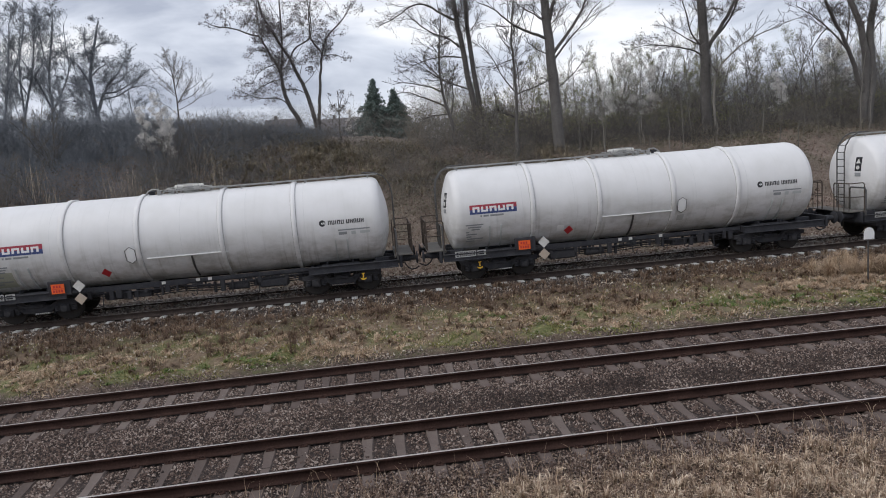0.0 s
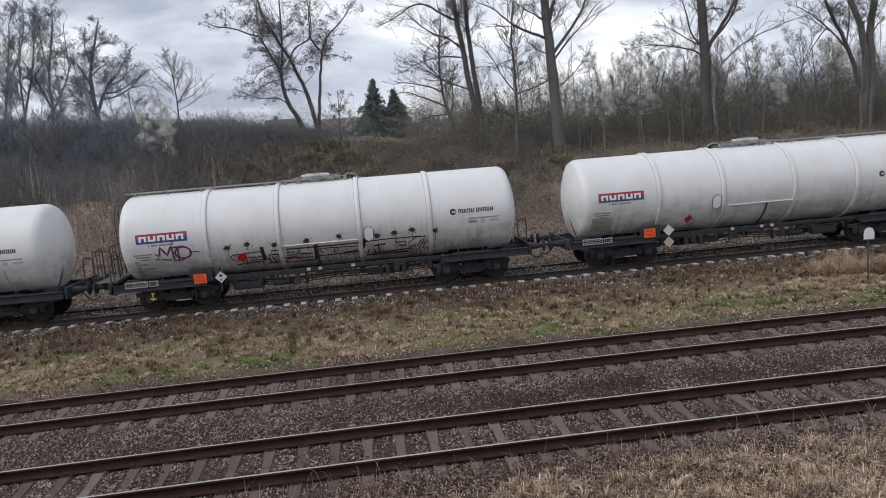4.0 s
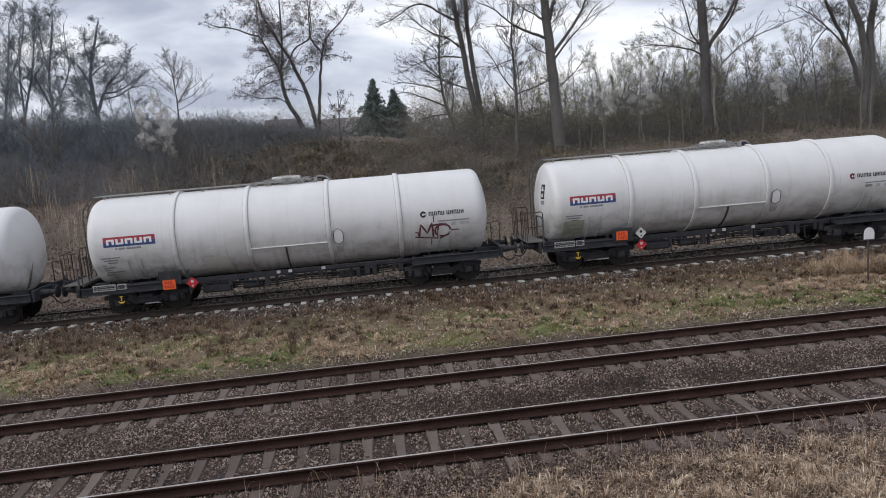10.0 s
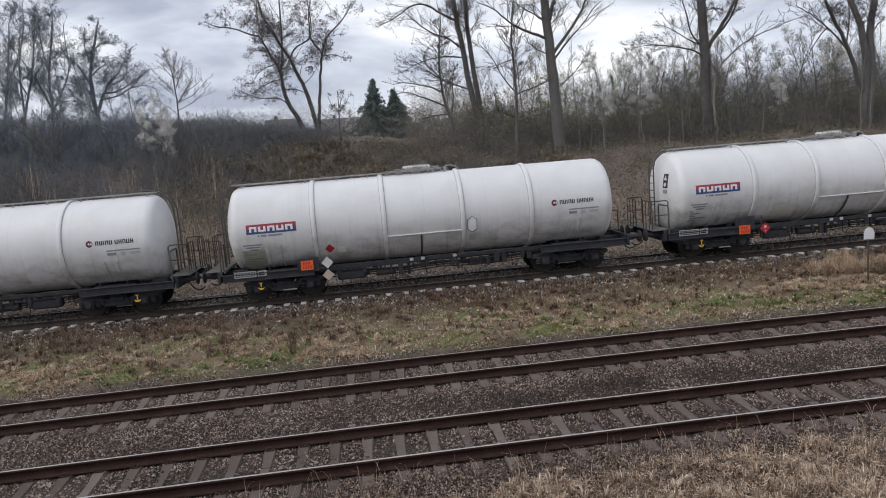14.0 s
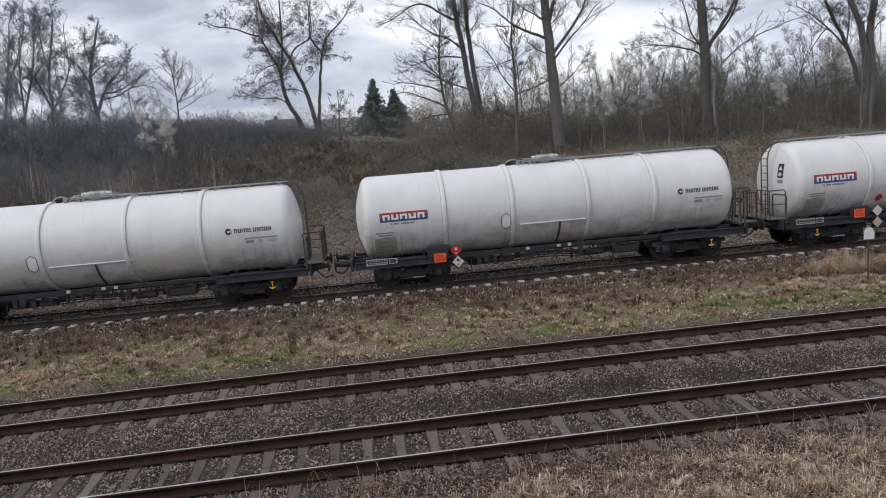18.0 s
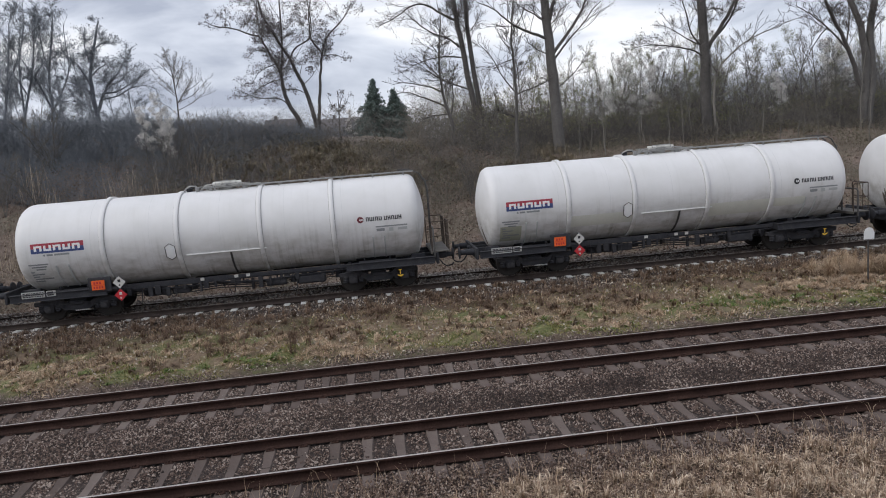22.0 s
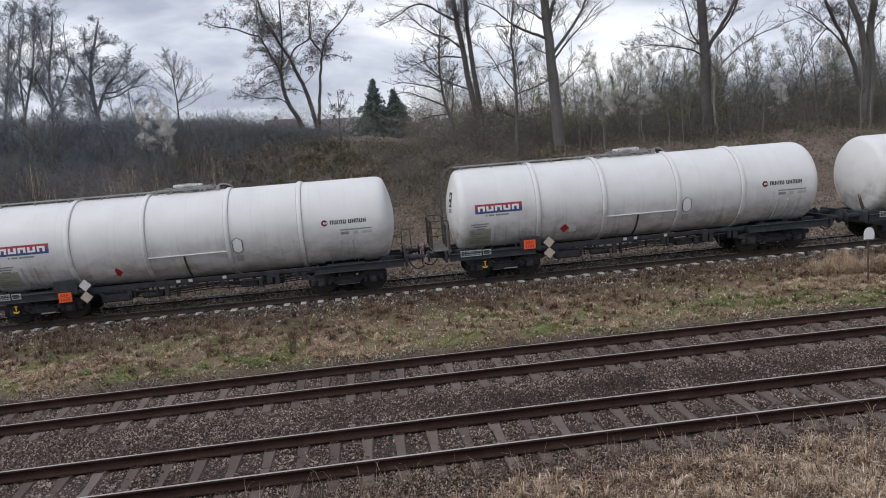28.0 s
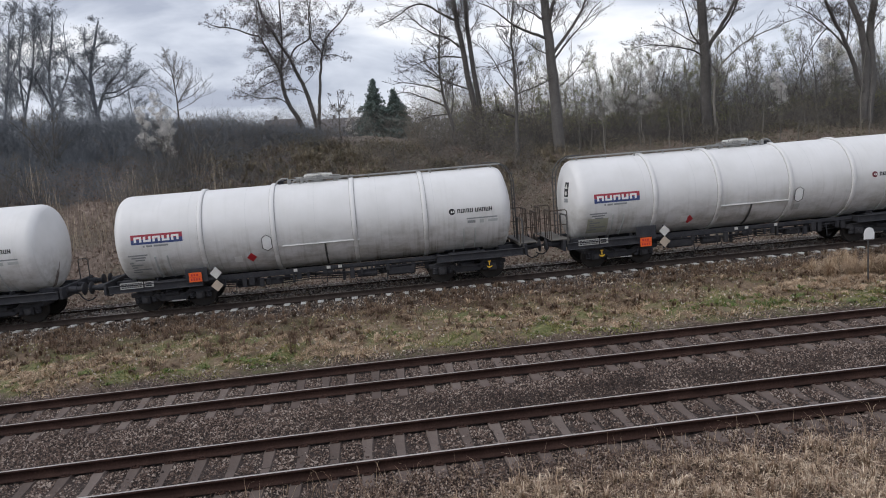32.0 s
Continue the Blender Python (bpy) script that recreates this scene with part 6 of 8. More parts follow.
    t.limb(0.055, 0.016, [(6.69, 44.00, 8.76), (6.03, 44.22, 9.04), (5.36, 44.45, 9.35), (4.69, 44.67, 9.77), (4.11, 44.90, 10.30), (3.73, 45.12, 10.77), (3.22, 45.34, 10.90)], 0.2, 1)
    t.limb(0.03, 0.012, [(6.88, 44.00, 12.13), (7.31, 43.81, 12.58), (7.60, 43.62, 13.03), (7.75, 43.44, 13.59)], 0.3, 1)
    t.limb(0.03, 0.012, [(7.08, 44.00, 10.05), (7.72, 44.19, 10.10), (8.36, 44.38, 9.98), (9.06, 44.57, 10.06)], 0.3, 1)
    t.limb(0.035, 0.012, [(6.85, 44.00, 13.65), (6.51, 44.23, 14.30), (6.18, 44.45, 15.14)], 0.2, 1)
    t.finish(clumps=1500, clump=3, bud_size=0.035, bud_spread=0.05)
    t = HeroTree("young_tree", "bare young tree with a thin crooked trunk", 23, {"count": (11, 10, 5, 3), "reach": 0.34, "long": 1.9, "wander": 0.30, "spread": 1.0, "lift": 0.03, "short": 0.6})
    t.limb(0.11, 0.025, [(5.03, 40.00, 5.14), (5.02, 40.00, 6.04), (4.96, 40.00, 6.91), (4.71, 40.00, 7.50), (4.55, 40.00, 8.31), (4.48, 40.00, 9.10), (4.49, 40.00, 10.04), (4.62, 40.00, 11.27), (4.76, 40.00, 12.19), (4.79, 40.00, 12.95)], 0.3, 0)
    t.limb(0.06, 0.014, [(4.74, 40.00, 7.50), (4.10, 40.16, 7.88), (3.33, 40.31, 8.20), (2.72, 40.47, 8.54), (2.01, 40.63, 8.51)], 0.15, 1)
    t.limb(0.05, 0.014, [(4.58, 40.00, 8.34), (4.01, 40.19, 8.68), (3.23, 40.37, 8.91), (2.45, 40.56, 9.11), (1.80, 40.75, 9.05)], 0.15, 1)
    t.limb(0.045, 0.014, [(4.93, 40.00, 7.01), (5.13, 39.71, 7.92), (5.07, 39.43, 8.84), (5.26, 39.14, 9.63)], 0.25, 1)
    t.limb(0.035, 0.012, [(4.49, 40.00, 9.16), (4.04, 39.73, 9.56), (3.64, 39.45, 9.96), (3.53, 39.18, 10.45)], 0.2, 1)
    t.limb(0.035, 0.012, [(4.87, 40.00, 7.11), (4.25, 40.25, 7.11), (3.61, 40.50, 7.04), (3.01, 40.75, 6.71)], 0.2, 1)
    t.limb(0.03, 0.012, [(4.56, 40.00, 8.46), (5.01, 40.15, 9.08), (5.62, 40.30, 9.53), (6.12, 40.44, 9.73)], 0.2, 1)
    t.limb(0.03, 0.012, [(4.55, 40.00, 10.34), (4.28, 40.15, 10.85), (3.91, 40.30, 11.30)], 0.2, 1)
    t.finish()
    t = HeroTree("maple_tree", "dark bare young tree with a forked crown", 9, {"count": (11, 9, 5, 3), "reach": 0.30, "long": 1.7, "wander": 0.28, "spread": 0.9, "lift": 0.04, "short": 0.58})
    t.limb(0.12, 0.03, [(8.13, 37.60, 4.15), (8.13, 37.60, 4.95), (8.16, 37.60, 5.87), (8.25, 37.60, 6.77), (8.28, 37.60, 7.67), (8.26, 37.60, 8.28), (8.23, 37.60, 9.17), (8.23, 37.60, 9.76), (8.18, 37.60, 10.36), (8.24, 37.60, 11.24), (8.36, 37.60, 12.10), (8.46, 37.60, 13.11)], 0.45, 0)
    t.limb(0.045, 0.012, [(8.29, 37.60, 7.82), (7.89, 37.89, 8.39), (7.47, 38.17, 9.23), (7.31, 38.46, 9.79), (6.99, 38.74, 10.31), (6.63, 39.03, 10.80)], 0.2, 1)
    t.limb(0.045, 0.012, [(8.29, 37.60, 7.73), (8.74, 37.35, 7.92), (9.15, 37.09, 8.01), (9.56, 36.84, 8.14), (9.93, 36.59, 8.32)], 0.2, 1)
    t.limb(0.035, 0.012, [(8.26, 37.60, 8.72), (8.67, 37.84, 8.99), (9.00, 38.08, 9.33), (9.34, 38.32, 9.85)], 0.2, 1)
    t.limb(0.035, 0.012, [(8.17, 37.60, 10.18), (7.81, 37.30, 10.34), (7.48, 37.00, 10.71), (7.27, 36.70, 11.19)], 0.2, 1)
    t.limb(0.03, 0.012, [(8.25, 37.60, 10.88), (8.54, 37.51, 11.43), (8.86, 37.41, 11.89), (9.02, 37.32, 12.36)], 0.2, 1)
    t.limb(0.035, 0.012, [(8.22, 37.60, 9.62), (7.85, 37.46, 9.53), (7.44, 37.32, 9.34), (6.95, 37.18, 9.26)], 0.2, 1)
    t.limb(0.05, 0.02, [(8.21, 37.60, 6.53), (7.79, 37.37, 6.70), (7.38, 37.14, 6.81), (7.16, 36.91, 6.93)], 0.7, 1)
    t.finish()
    t = HeroTree("poplar_tree", "big bare poplar with a thick grey trunk", 7, {"count": (8, 10, 5, 3), "reach": 0.3, "long": 2.2, "wander": 0.25, "spread": 0.9, "lift": 0.05, "short": 0.56})
    t.limb(0.34, 0.2, [(10.64, 38.00, 4.22), (10.63, 38.00, 5.07), (10.56, 38.00, 6.63), (10.52, 38.00, 8.16), (10.42, 38.00, 9.68), (10.31, 38.00, 11.03), (10.27, 38.00, 11.92), (10.21, 38.00, 12.96), (10.10, 38.00, 14.71)], 0.6, 0)
    t.limb(0.12, 0.05, [(10.37, 38.00, 11.42), (10.53, 37.73, 12.15), (10.74, 37.46, 12.81), (10.97, 37.20, 13.88)], 0.3, 0)
    t.limb(0.085, 0.02, [(10.32, 38.00, 10.58), (9.49, 37.74, 10.89), (8.82, 37.48, 11.09), (8.17, 37.22, 11.37), (7.74, 36.95, 11.64), (7.36, 36.69, 11.98), (6.88, 36.43, 12.18), (6.21, 36.17, 12.39)], 0.2, 1)
    t.limb(0.1, 0.05, [(10.45, 38.00, 9.68), (10.75, 37.83, 10.11), (11.17, 37.65, 10.62), (11.61, 37.48, 11.15), (11.96, 37.31, 11.69), (12.18, 37.13, 12.22), (12.45, 36.96, 13.03)], 0.35, 0)
    t.limb(0.065, 0.018, [(10.46, 38.00, 9.37), (10.81, 37.91, 9.79), (11.29, 37.82, 10.34), (11.83, 37.72, 10.89), (12.29, 37.63, 11.29), (12.61, 37.54, 11.84), (13.19, 37.45, 12.32)], 0.2, 1)
    t.limb(0.035, 0.012, [(10.24, 38.00, 9.81), (9.69, 38.12, 10.10), (9.42, 38.24, 10.38), (9.14, 38.35, 10.63)], 0.3, 1)
    t.limb(0.055, 0.016, [(10.15, 38.00, 11.55), (9.59, 37.90, 11.95), (9.12, 37.80, 12.16), (8.57, 37.71, 12.58), (8.21, 37.61, 12.98)], 0.2, 1)
    t.limb(0.035, 0.012, [(10.66, 38.00, 7.91), (11.27, 37.91, 8.40), (11.75, 37.83, 8.81), (12.06, 37.74, 9.23), (12.44, 37.66, 9.74)], 0.2, 1)
    t.limb(0.03, 0.012, [(10.42, 38.00, 8.17), (9.90, 37.84, 8.55), (9.49, 37.68, 8.65)], 0.3, 1)
    t.limb(0.035, 0.014, [(10.42, 38.00, 11.32), (10.74, 37.74, 11.55), (10.88, 37.48, 11.99), (11.25, 37.22, 12.21)], 0.3, 1)
    t.finish(clumps=700, clump=3, bud_size=0.03, bud_spread=0.05)
    t = HeroTree("poplar_tree", "tall bare poplar with a forked trunk and long limbs", 12, {"count": (8, 10, 5, 3), "reach": 0.32, "long": 2.3, "wander": 0.25, "spread": 0.95, "lift": 0.05, "short": 0.56})
    t.limb(0.33, 0.22, [(20.21, 40.00, 4.43), (20.21, 40.00, 6.04), (20.22, 40.00, 7.69), (20.23, 40.00, 9.32), (20.18, 40.00, 10.93), (20.12, 40.00, 12.53), (20.04, 40.00, 14.43)], 0.6, 0)
    t.limb(0.13, 0.08, [(20.28, 40.00, 9.57), (20.66, 39.84, 10.23), (21.04, 39.67, 10.82), (21.38, 39.51, 11.41), (21.65, 39.34, 12.05), (21.96, 39.18, 13.03)], 0.4, 0)
    t.limb(0.07, 0.04, [(20.89, 40.00, 10.38), (21.33, 39.75, 10.88), (21.72, 39.49, 11.54), (21.84, 39.24, 12.21), (22.12, 38.98, 12.97)], 0.4, 1)
    t.limb(0.06, 0.02, [(20.21, 40.00, 9.77), (19.52, 39.89, 10.38), (19.17, 39.77, 10.96), (19.07, 39.66, 11.57), (18.77, 39.55, 12.26), (18.54, 39.43, 13.12)], 0.25, 1)
    t.limb(0.05, 0.014, [(20.21, 40.00, 9.84), (19.32, 39.92, 10.27), (18.71, 39.84, 10.61), (18.17, 39.76, 10.95), (17.40, 39.68, 11.24)], 0.25, 1)
    t.limb(0.06, 0.014, [(20.23, 40.00, 9.25), (19.48, 39.86, 9.73), (18.63, 39.71, 9.86), (17.71, 39.57, 10.03), (16.64, 39.43, 10.11), (15.51, 39.29, 10.00)], 0.15, 1)
    t.limb(0.035, 0.012, [(20.24, 40.00, 11.89), (20.95, 40.09, 12.06), (21.51, 40.17, 11.91), (21.90, 40.26, 11.65)], 0.3, 1)
    t.limb(0.03, 0.012, [(20.16, 40.00, 11.58), (19.79, 40.20, 12.12), (19.57, 40.40, 12.97)], 0.3, 1)
    t.finish(clumps=1200, clump=3, bud_size=0.04, bud_spread=0.06)
    t = HeroTree("leaning_tree", "pale thin tree leaning past the big poplar", 13, {"count": (5, 8, 4, 3), "reach": 0.3, "long": 1.8, "wander": 0.25, "spread": 0.95, "lift": 0.06, "short": 0.56})
    t.limb(0.085, 0.055, [(20.36, 39.20, 4.41), (20.35, 39.20, 5.49), (20.27, 39.20, 6.63), (20.33, 39.20, 7.60), (20.49, 39.20, 8.29)], 0.8, 0)
    t.limb(0.055, 0.014, [(20.49, 39.20, 8.29), (21.06, 39.47, 8.93), (21.84, 39.74, 9.40), (22.42, 40.01, 9.83), (23.29, 40.28, 10.21), (24.16, 40.55, 10.53), (25.23, 40.82, 10.87), (26.31, 41.09, 11.22), (27.66, 41.36, 11.49)], 0.15, 1)
    t.limb(0.04, 0.014, [(20.76, 39.20, 6.92), (21.40, 39.02, 7.25), (22.07, 38.83, 7.89)], 0.9, 1)
    t.limb(0.03, 0.012, [(20.56, 39.20, 8.39), (20.46, 39.10, 9.18), (20.56, 39.00, 9.95)], 0.3, 1)
    t.finish(bark=M_DULLBARK)
    t = HeroTree("willow_tree", "big bare tree that splits into several thick stems", 14, {"count": (8, 10, 5, 3), "reach": 0.3, "long": 2.2, "wander": 0.25, "spread": 0.95, "lift": 0.04, "short": 0.56})
    t.limb(0.27, 0.13, [(29.34, 39.00, 4.23), (29.37, 39.00, 5.30), (29.58, 39.00, 6.61), (29.68, 39.00, 7.91), (29.53, 39.00, 9.22), (29.35, 39.00, 10.19), (28.96, 39.00, 11.11), (28.57, 39.00, 11.99), (28.11, 39.00, 13.43)], 0.6, 0)
    t.limb(0.28, 0.15, [(29.74, 39.00, 4.22), (29.77, 39.00, 5.27), (29.94, 39.00, 6.58), (29.97, 39.00, 7.89), (29.89, 39.00, 9.19), (29.91, 39.00, 10.48), (30.15, 39.00, 11.74), (30.42, 39.00, 13.31)], 0.6, 0)
    t.limb(0.15, 0.07, [(29.54, 39.00, 6.35), (28.89, 38.81, 7.68), (28.36, 38.61, 8.59), (27.94, 38.42, 9.39), (27.52, 38.22, 9.92), (26.97, 38.03, 10.54), (26.39, 37.84, 11.46), (25.96, 37.64, 12.29)], 0.4, 0)
    t.limb(0.065, 0.018, [(28.57, 39.00, 8.89), (28.25, 39.19, 9.49), (27.85, 39.37, 10.03), (27.27, 39.56, 10.74), (26.69, 39.75, 11.30), (25.86, 39.94, 11.87)], 0.2, 1)
    t.limb(0.05, 0.02, [(28.39, 39.00, 9.42), (28.62, 39.11, 10.26), (28.73, 39.22, 11.23), (28.64, 39.33, 12.38)], 0.3, 1)
    t.limb(0.05, 0.016, [(29.99, 39.00, 9.83), (30.48, 39.14, 10.41), (31.02, 39.27, 10.79)], 0.3, 1)
    t.limb(0.04, 0.014, [(27.20, 39.00, 10.33), (26.93, 39.22, 10.00), (26.66, 39.45, 9.47), (26.52, 39.67, 9.02)], 0.2, 1)
    t.finish(clumps=900, clump=3, bud_size=0.04, bud_spread=0.06)
    t = HeroTree("oak_tree", "broad bare oak with a dark crooked crown", 17, {"count": (12, 15, 6, 3), "reach": 0.3, "long": 2.0, "wander": 0.42, "spread": 1.1, "lift": 0.03, "short": 0.6})
    t.limb(0.2, 0.045, [(-16.51, 46.00, 6.44), (-16.51, 46.00, 8.01), (-16.48, 46.00, 8.95), (-16.55, 46.00, 9.65), (-16.61, 46.00, 10.35), (-16.59, 46.00, 11.21), (-16.44, 46.00, 12.22), (-16.16, 46.00, 13.05), (-15.87, 46.00, 13.88), (-15.63, 46.00, 14.61)], 0.25, 0)
    t.limb(0.12, 0.02, [(-16.44, 46.00, 9.19), (-15.98, 46.09, 10.24), (-15.63, 46.17, 10.82), (-15.15, 46.26, 11.31), (-14.77, 46.35, 11.81), (-14.47, 46.44, 12.39)], 0.2, 0)
    t.limb(0.06, 0.014, [(-15.84, 46.00, 10.30), (-15.17, 45.88, 10.24), (-14.58, 45.76, 10.53), (-14.00, 45.65, 10.72), (-13.41, 45.53, 11.11), (-12.85, 45.41, 11.43)], 0.15, 1)
    t.limb(0.05, 0.014, [(-16.10, 46.00, 9.93), (-15.28, 46.22, 10.03), (-14.39, 46.44, 10.55), (-13.46, 46.66, 10.71), (-12.82, 46.88, 10.30)], 0.15, 1)
    t.limb(0.08, 0.014, [(-16.62, 46.00, 10.80), (-16.83, 45.70, 11.53), (-16.98, 45.40, 12.01), (-17.23, 45.10, 12.39), (-17.62, 44.80, 12.64)], 0.15, 1)
    t.limb(0.06, 0.014, [(-16.60, 46.00, 10.24), (-16.98, 45.76, 10.70), (-17.45, 45.53, 10.94), (-18.04, 45.29, 11.23)], 0.15, 1)
    t.limb(0.05, 0.014, [(-16.45, 46.00, 12.16), (-16.60, 45.86, 12.89), (-16.55, 45.73, 13.54), (-16.33, 45.59, 14.24)], 0.2, 1)
    t.limb(0.05, 0.014, [(-16.18, 46.00, 12.89), (-15.62, 45.78, 13.22), (-15.12, 45.57, 13.33), (-14.67, 45.35, 13.16)], 0.2, 1)
    t.limb(0.05, 0.014, [(-16.58, 46.00, 11.28), (-16.08, 46.14, 11.81), (-15.55, 46.27, 12.13), (-14.94, 46.41, 12.39)], 0.2, 1)
    t.limb(0.045, 0.014, [(-15.46, 46.00, 10.85), (-15.07, 46.14, 10.84), (-14.56, 46.28, 11.38), (-13.93, 46.42, 11.84)], 0.2, 1)
    t.limb(0.045, 0.014, [(-16.50, 46.00, 9.48), (-17.11, 45.89, 9.69), (-17.76, 45.77, 9.96), (-18.49, 45.66, 9.87)], 0.15, 1)
    t.finish(clumps=500, clump=4, bud_size=0.05, bud_spread=0.08, bud_mat=M_HAZETWIG, twig_mat=M_HAZETWIG, bark=M_HAZETWIG)
    t = HeroTree("thicket_oak", "tall grey thicket tree with tufted branch ends", 18, {"count": (13, 11, 5, 3), "reach": 0.26, "long": 2.1, "wander": 0.32, "spread": 0.9, "lift": 0.05, "short": 0.6})
    t.limb(0.11, 0.025, [(-18.78, 45.00, 6.23), (-18.76, 45.00, 8.22), (-18.64, 45.00, 9.90), (-18.68, 45.00, 10.91), (-18.42, 45.00, 12.22), (-18.12, 45.00, 13.52), (-17.85, 45.00, 14.49), (-17.84, 45.00, 15.21)], 0.3, 0)
    t.limb(0.06, 0.014, [(-18.65, 45.00, 9.39), (-19.01, 44.81, 10.58), (-19.41, 44.61, 11.58), (-19.81, 44.42, 12.56), (-20.15, 44.23, 13.20)], 0.2, 1)
    t.limb(0.06, 0.014, [(-18.62, 45.00, 9.39), (-17.81, 44.87, 10.50), (-17.20, 44.73, 11.77), (-17.21, 44.60, 13.07), (-17.11, 44.47, 14.28)], 0.3, 1)
    t.limb(0.05, 0.014, [(-18.52, 45.00, 11.73), (-18.69, 44.92, 12.72), (-18.68, 44.83, 13.79), (-18.56, 44.75, 15.20)], 0.3, 1)
    t.finish(clumps=300, clump=5, bud_size=0.05, bud_spread=0.09, bud_mat=M_HAZETWIG, twig_mat=M_HAZETWIG, bark=M_HAZETWIG)
    t = HeroTree("thicket_oak", "tall grey thicket tree with several upright stems", 19, {"count": (13, 11, 5, 3), "reach": 0.26, "long": 2.1, "wander": 0.32, "spread": 0.9, "lift": 0.05, "short": 0.6})
    t.limb(0.1, 0.022, [(-20.35, 44.50, 6.42), (-20.28, 44.50, 8.31), (-19.84, 44.50, 9.95), (-19.49, 44.50, 10.91), (-19.10, 44.50, 12.20), (-18.97, 44.50, 13.49), (-18.63, 44.50, 14.44), (-18.62, 44.50, 15.34)], 0.3, 0)
    t.limb(0.06, 0.014, [(-20.09, 44.50, 9.13), (-19.98, 44.31, 10.93), (-19.70, 44.11, 12.51), (-19.14, 43.92, 13.89), (-18.87, 43.72, 15.41)], 0.3, 1)
    t.limb(0.05, 0.014, [(-19.72, 44.50, 10.27), (-20.28, 44.68, 11.32), (-20.82, 44.86, 12.10), (-21.41, 45.04, 12.59)], 0.2, 1)
    t.limb(0.05, 0.014, [(-19.38, 44.50, 11.23), (-18.70, 44.63, 12.03), (-17.95, 44.75, 12.49), (-17.30, 44.88, 12.86)], 0.2, 1)
    t.finish(clumps=300, clump=5, bud_size=0.05, bud_spread=0.09, bud_mat=M_HAZETWIG, twig_mat=M_HAZETWIG, bark=M_HAZETWIG)
    t = HeroTree("thicket_oak", "grey thicket tree at the end of the hedge", 20, {"count": (13, 11, 5, 3), "reach": 0.26, "long": 2.1, "wander": 0.32, "spread": 0.9, "lift": 0.05, "short": 0.6})
    t.limb(0.1, 0.022, [(-21.28, 44.00, 6.08), (-21.20, 44.00, 8.30), (-20.63, 44.00, 10.29), (-20.49, 44.00, 11.58), (-20.10, 44.00, 12.84), (-20.02, 44.00, 14.12), (-19.69, 44.00, 14.98)], 0.3, 0)
    t.limb(0.05, 0.014, [(-20.59, 44.00, 10.94), (-20.02, 44.17, 11.89), (-19.73, 44.35, 13.03), (-19.57, 44.52, 14.18)], 0.3, 1)
    t.limb(0.05, 0.014, [(-20.61, 44.00, 10.61), (-20.95, 43.79, 11.59), (-21.10, 43.58, 12.69)], 0.3, 1)
    t.finish(clumps=220, clump=5, bud_size=0.05, bud_spread=0.09, bud_mat=M_HAZETWIG, twig_mat=M_HAZETWIG, bark=M_HAZETWIG)
    t = HeroTree("birch_tree", "slender bare tree with upswept branches", 21, {"count": (14, 11, 6, 3), "reach": 0.34, "long": 1.9, "wander": 0.2, "spread": 0.85, "lift": 0.08, "short": 0.55, "thin": 0.006})
    t.limb(0.09, 0.015, [(-13.94, 55.00, 6.70), (-13.93, 55.00, 8.33), (-13.84, 55.00, 9.92), (-13.90, 55.00, 11.39), (-13.95, 55.00, 12.64), (-14.06, 55.00, 13.35), (-14.25, 55.00, 13.77)], 0.45, 0)
    t.limb(0.026, 0.008, [(-13.91, 55.00, 10.05), (-13.23, 54.72, 10.90), (-12.67, 54.43, 11.54), (-12.29, 54.15, 12.06), (-12.21, 53.87, 12.43)], 0.2, 1)
    t.limb(0.026, 0.008, [(-13.88, 55.00, 9.67), (-13.04, 55.16, 10.05), (-12.17, 55.32, 10.59), (-11.38, 55.48, 10.84)], 0.2, 1)
    t.limb(0.026, 0.008, [(-13.90, 55.00, 11.10), (-13.38, 54.79, 12.12), (-13.08, 54.57, 12.73), (-12.90, 54.36, 13.10)], 0.2, 1)
    t.limb(0.026, 0.008, [(-13.87, 55.00, 10.68), (-14.48, 55.23, 11.25), (-15.02, 55.46, 11.72), (-15.56, 55.70, 11.95)], 0.2, 1)
    t.limb(0.026, 0.008, [(-13.93, 55.00, 12.10), (-14.43, 55.15, 12.73), (-14.81, 55.30, 13.27)], 0.2, 1)
    t.limb(0.026, 0.008, [(-13.88, 55.00, 11.60), (-13.86, 55.10, 12.85), (-13.76, 55.20, 13.52)], 0.2, 1)
    t.limb(0.026, 0.008, [(-13.88, 55.00, 9.30), (-14.49, 55.12, 9.98), (-15.29, 55.25, 10.47), (-15.90, 55.37, 10.86)], 0.2, 1)
    t.limb(0.026, 0.008, [(-13.26, 55.00, 10.93), (-12.35, 54.74, 11.38), (-11.70, 54.48, 11.81)], 0.2, 1)
    t.limb(0.022, 0.007, [(-13.90, 55.00, 12.01), (-13.33, 54.83, 12.58), (-12.74, 54.66, 13.05)], 0.2, 1)
    t.limb(0.022, 0.007, [(-13.99, 55.00, 12.93), (-14.38, 55.18, 13.48), (-14.96, 55.36, 13.87)], 0.2, 1)
    t.limb(0.022, 0.007, [(-13.89, 55.00, 10.85), (-14.61, 54.92, 11.81), (-15.15, 54.84, 12.49)], 0.2, 1)
    t.limb(0.022, 0.007, [(-13.84, 55.00, 10.26), (-12.67, 54.84, 10.66), (-12.08, 54.68, 11.11), (-11.39, 54.51, 11.71)], 0.2, 1)
    t.finish(twig_mat=M_TWIG)
    t = HeroTree("small_tree", "small bare tree with dark seed clusters", 22, {"count": (9, 6, 5, 3), "reach": 0.4, "long": 1.0, "wander": 0.3, "spread": 1.1, "lift": 0.0, "short": 0.6})
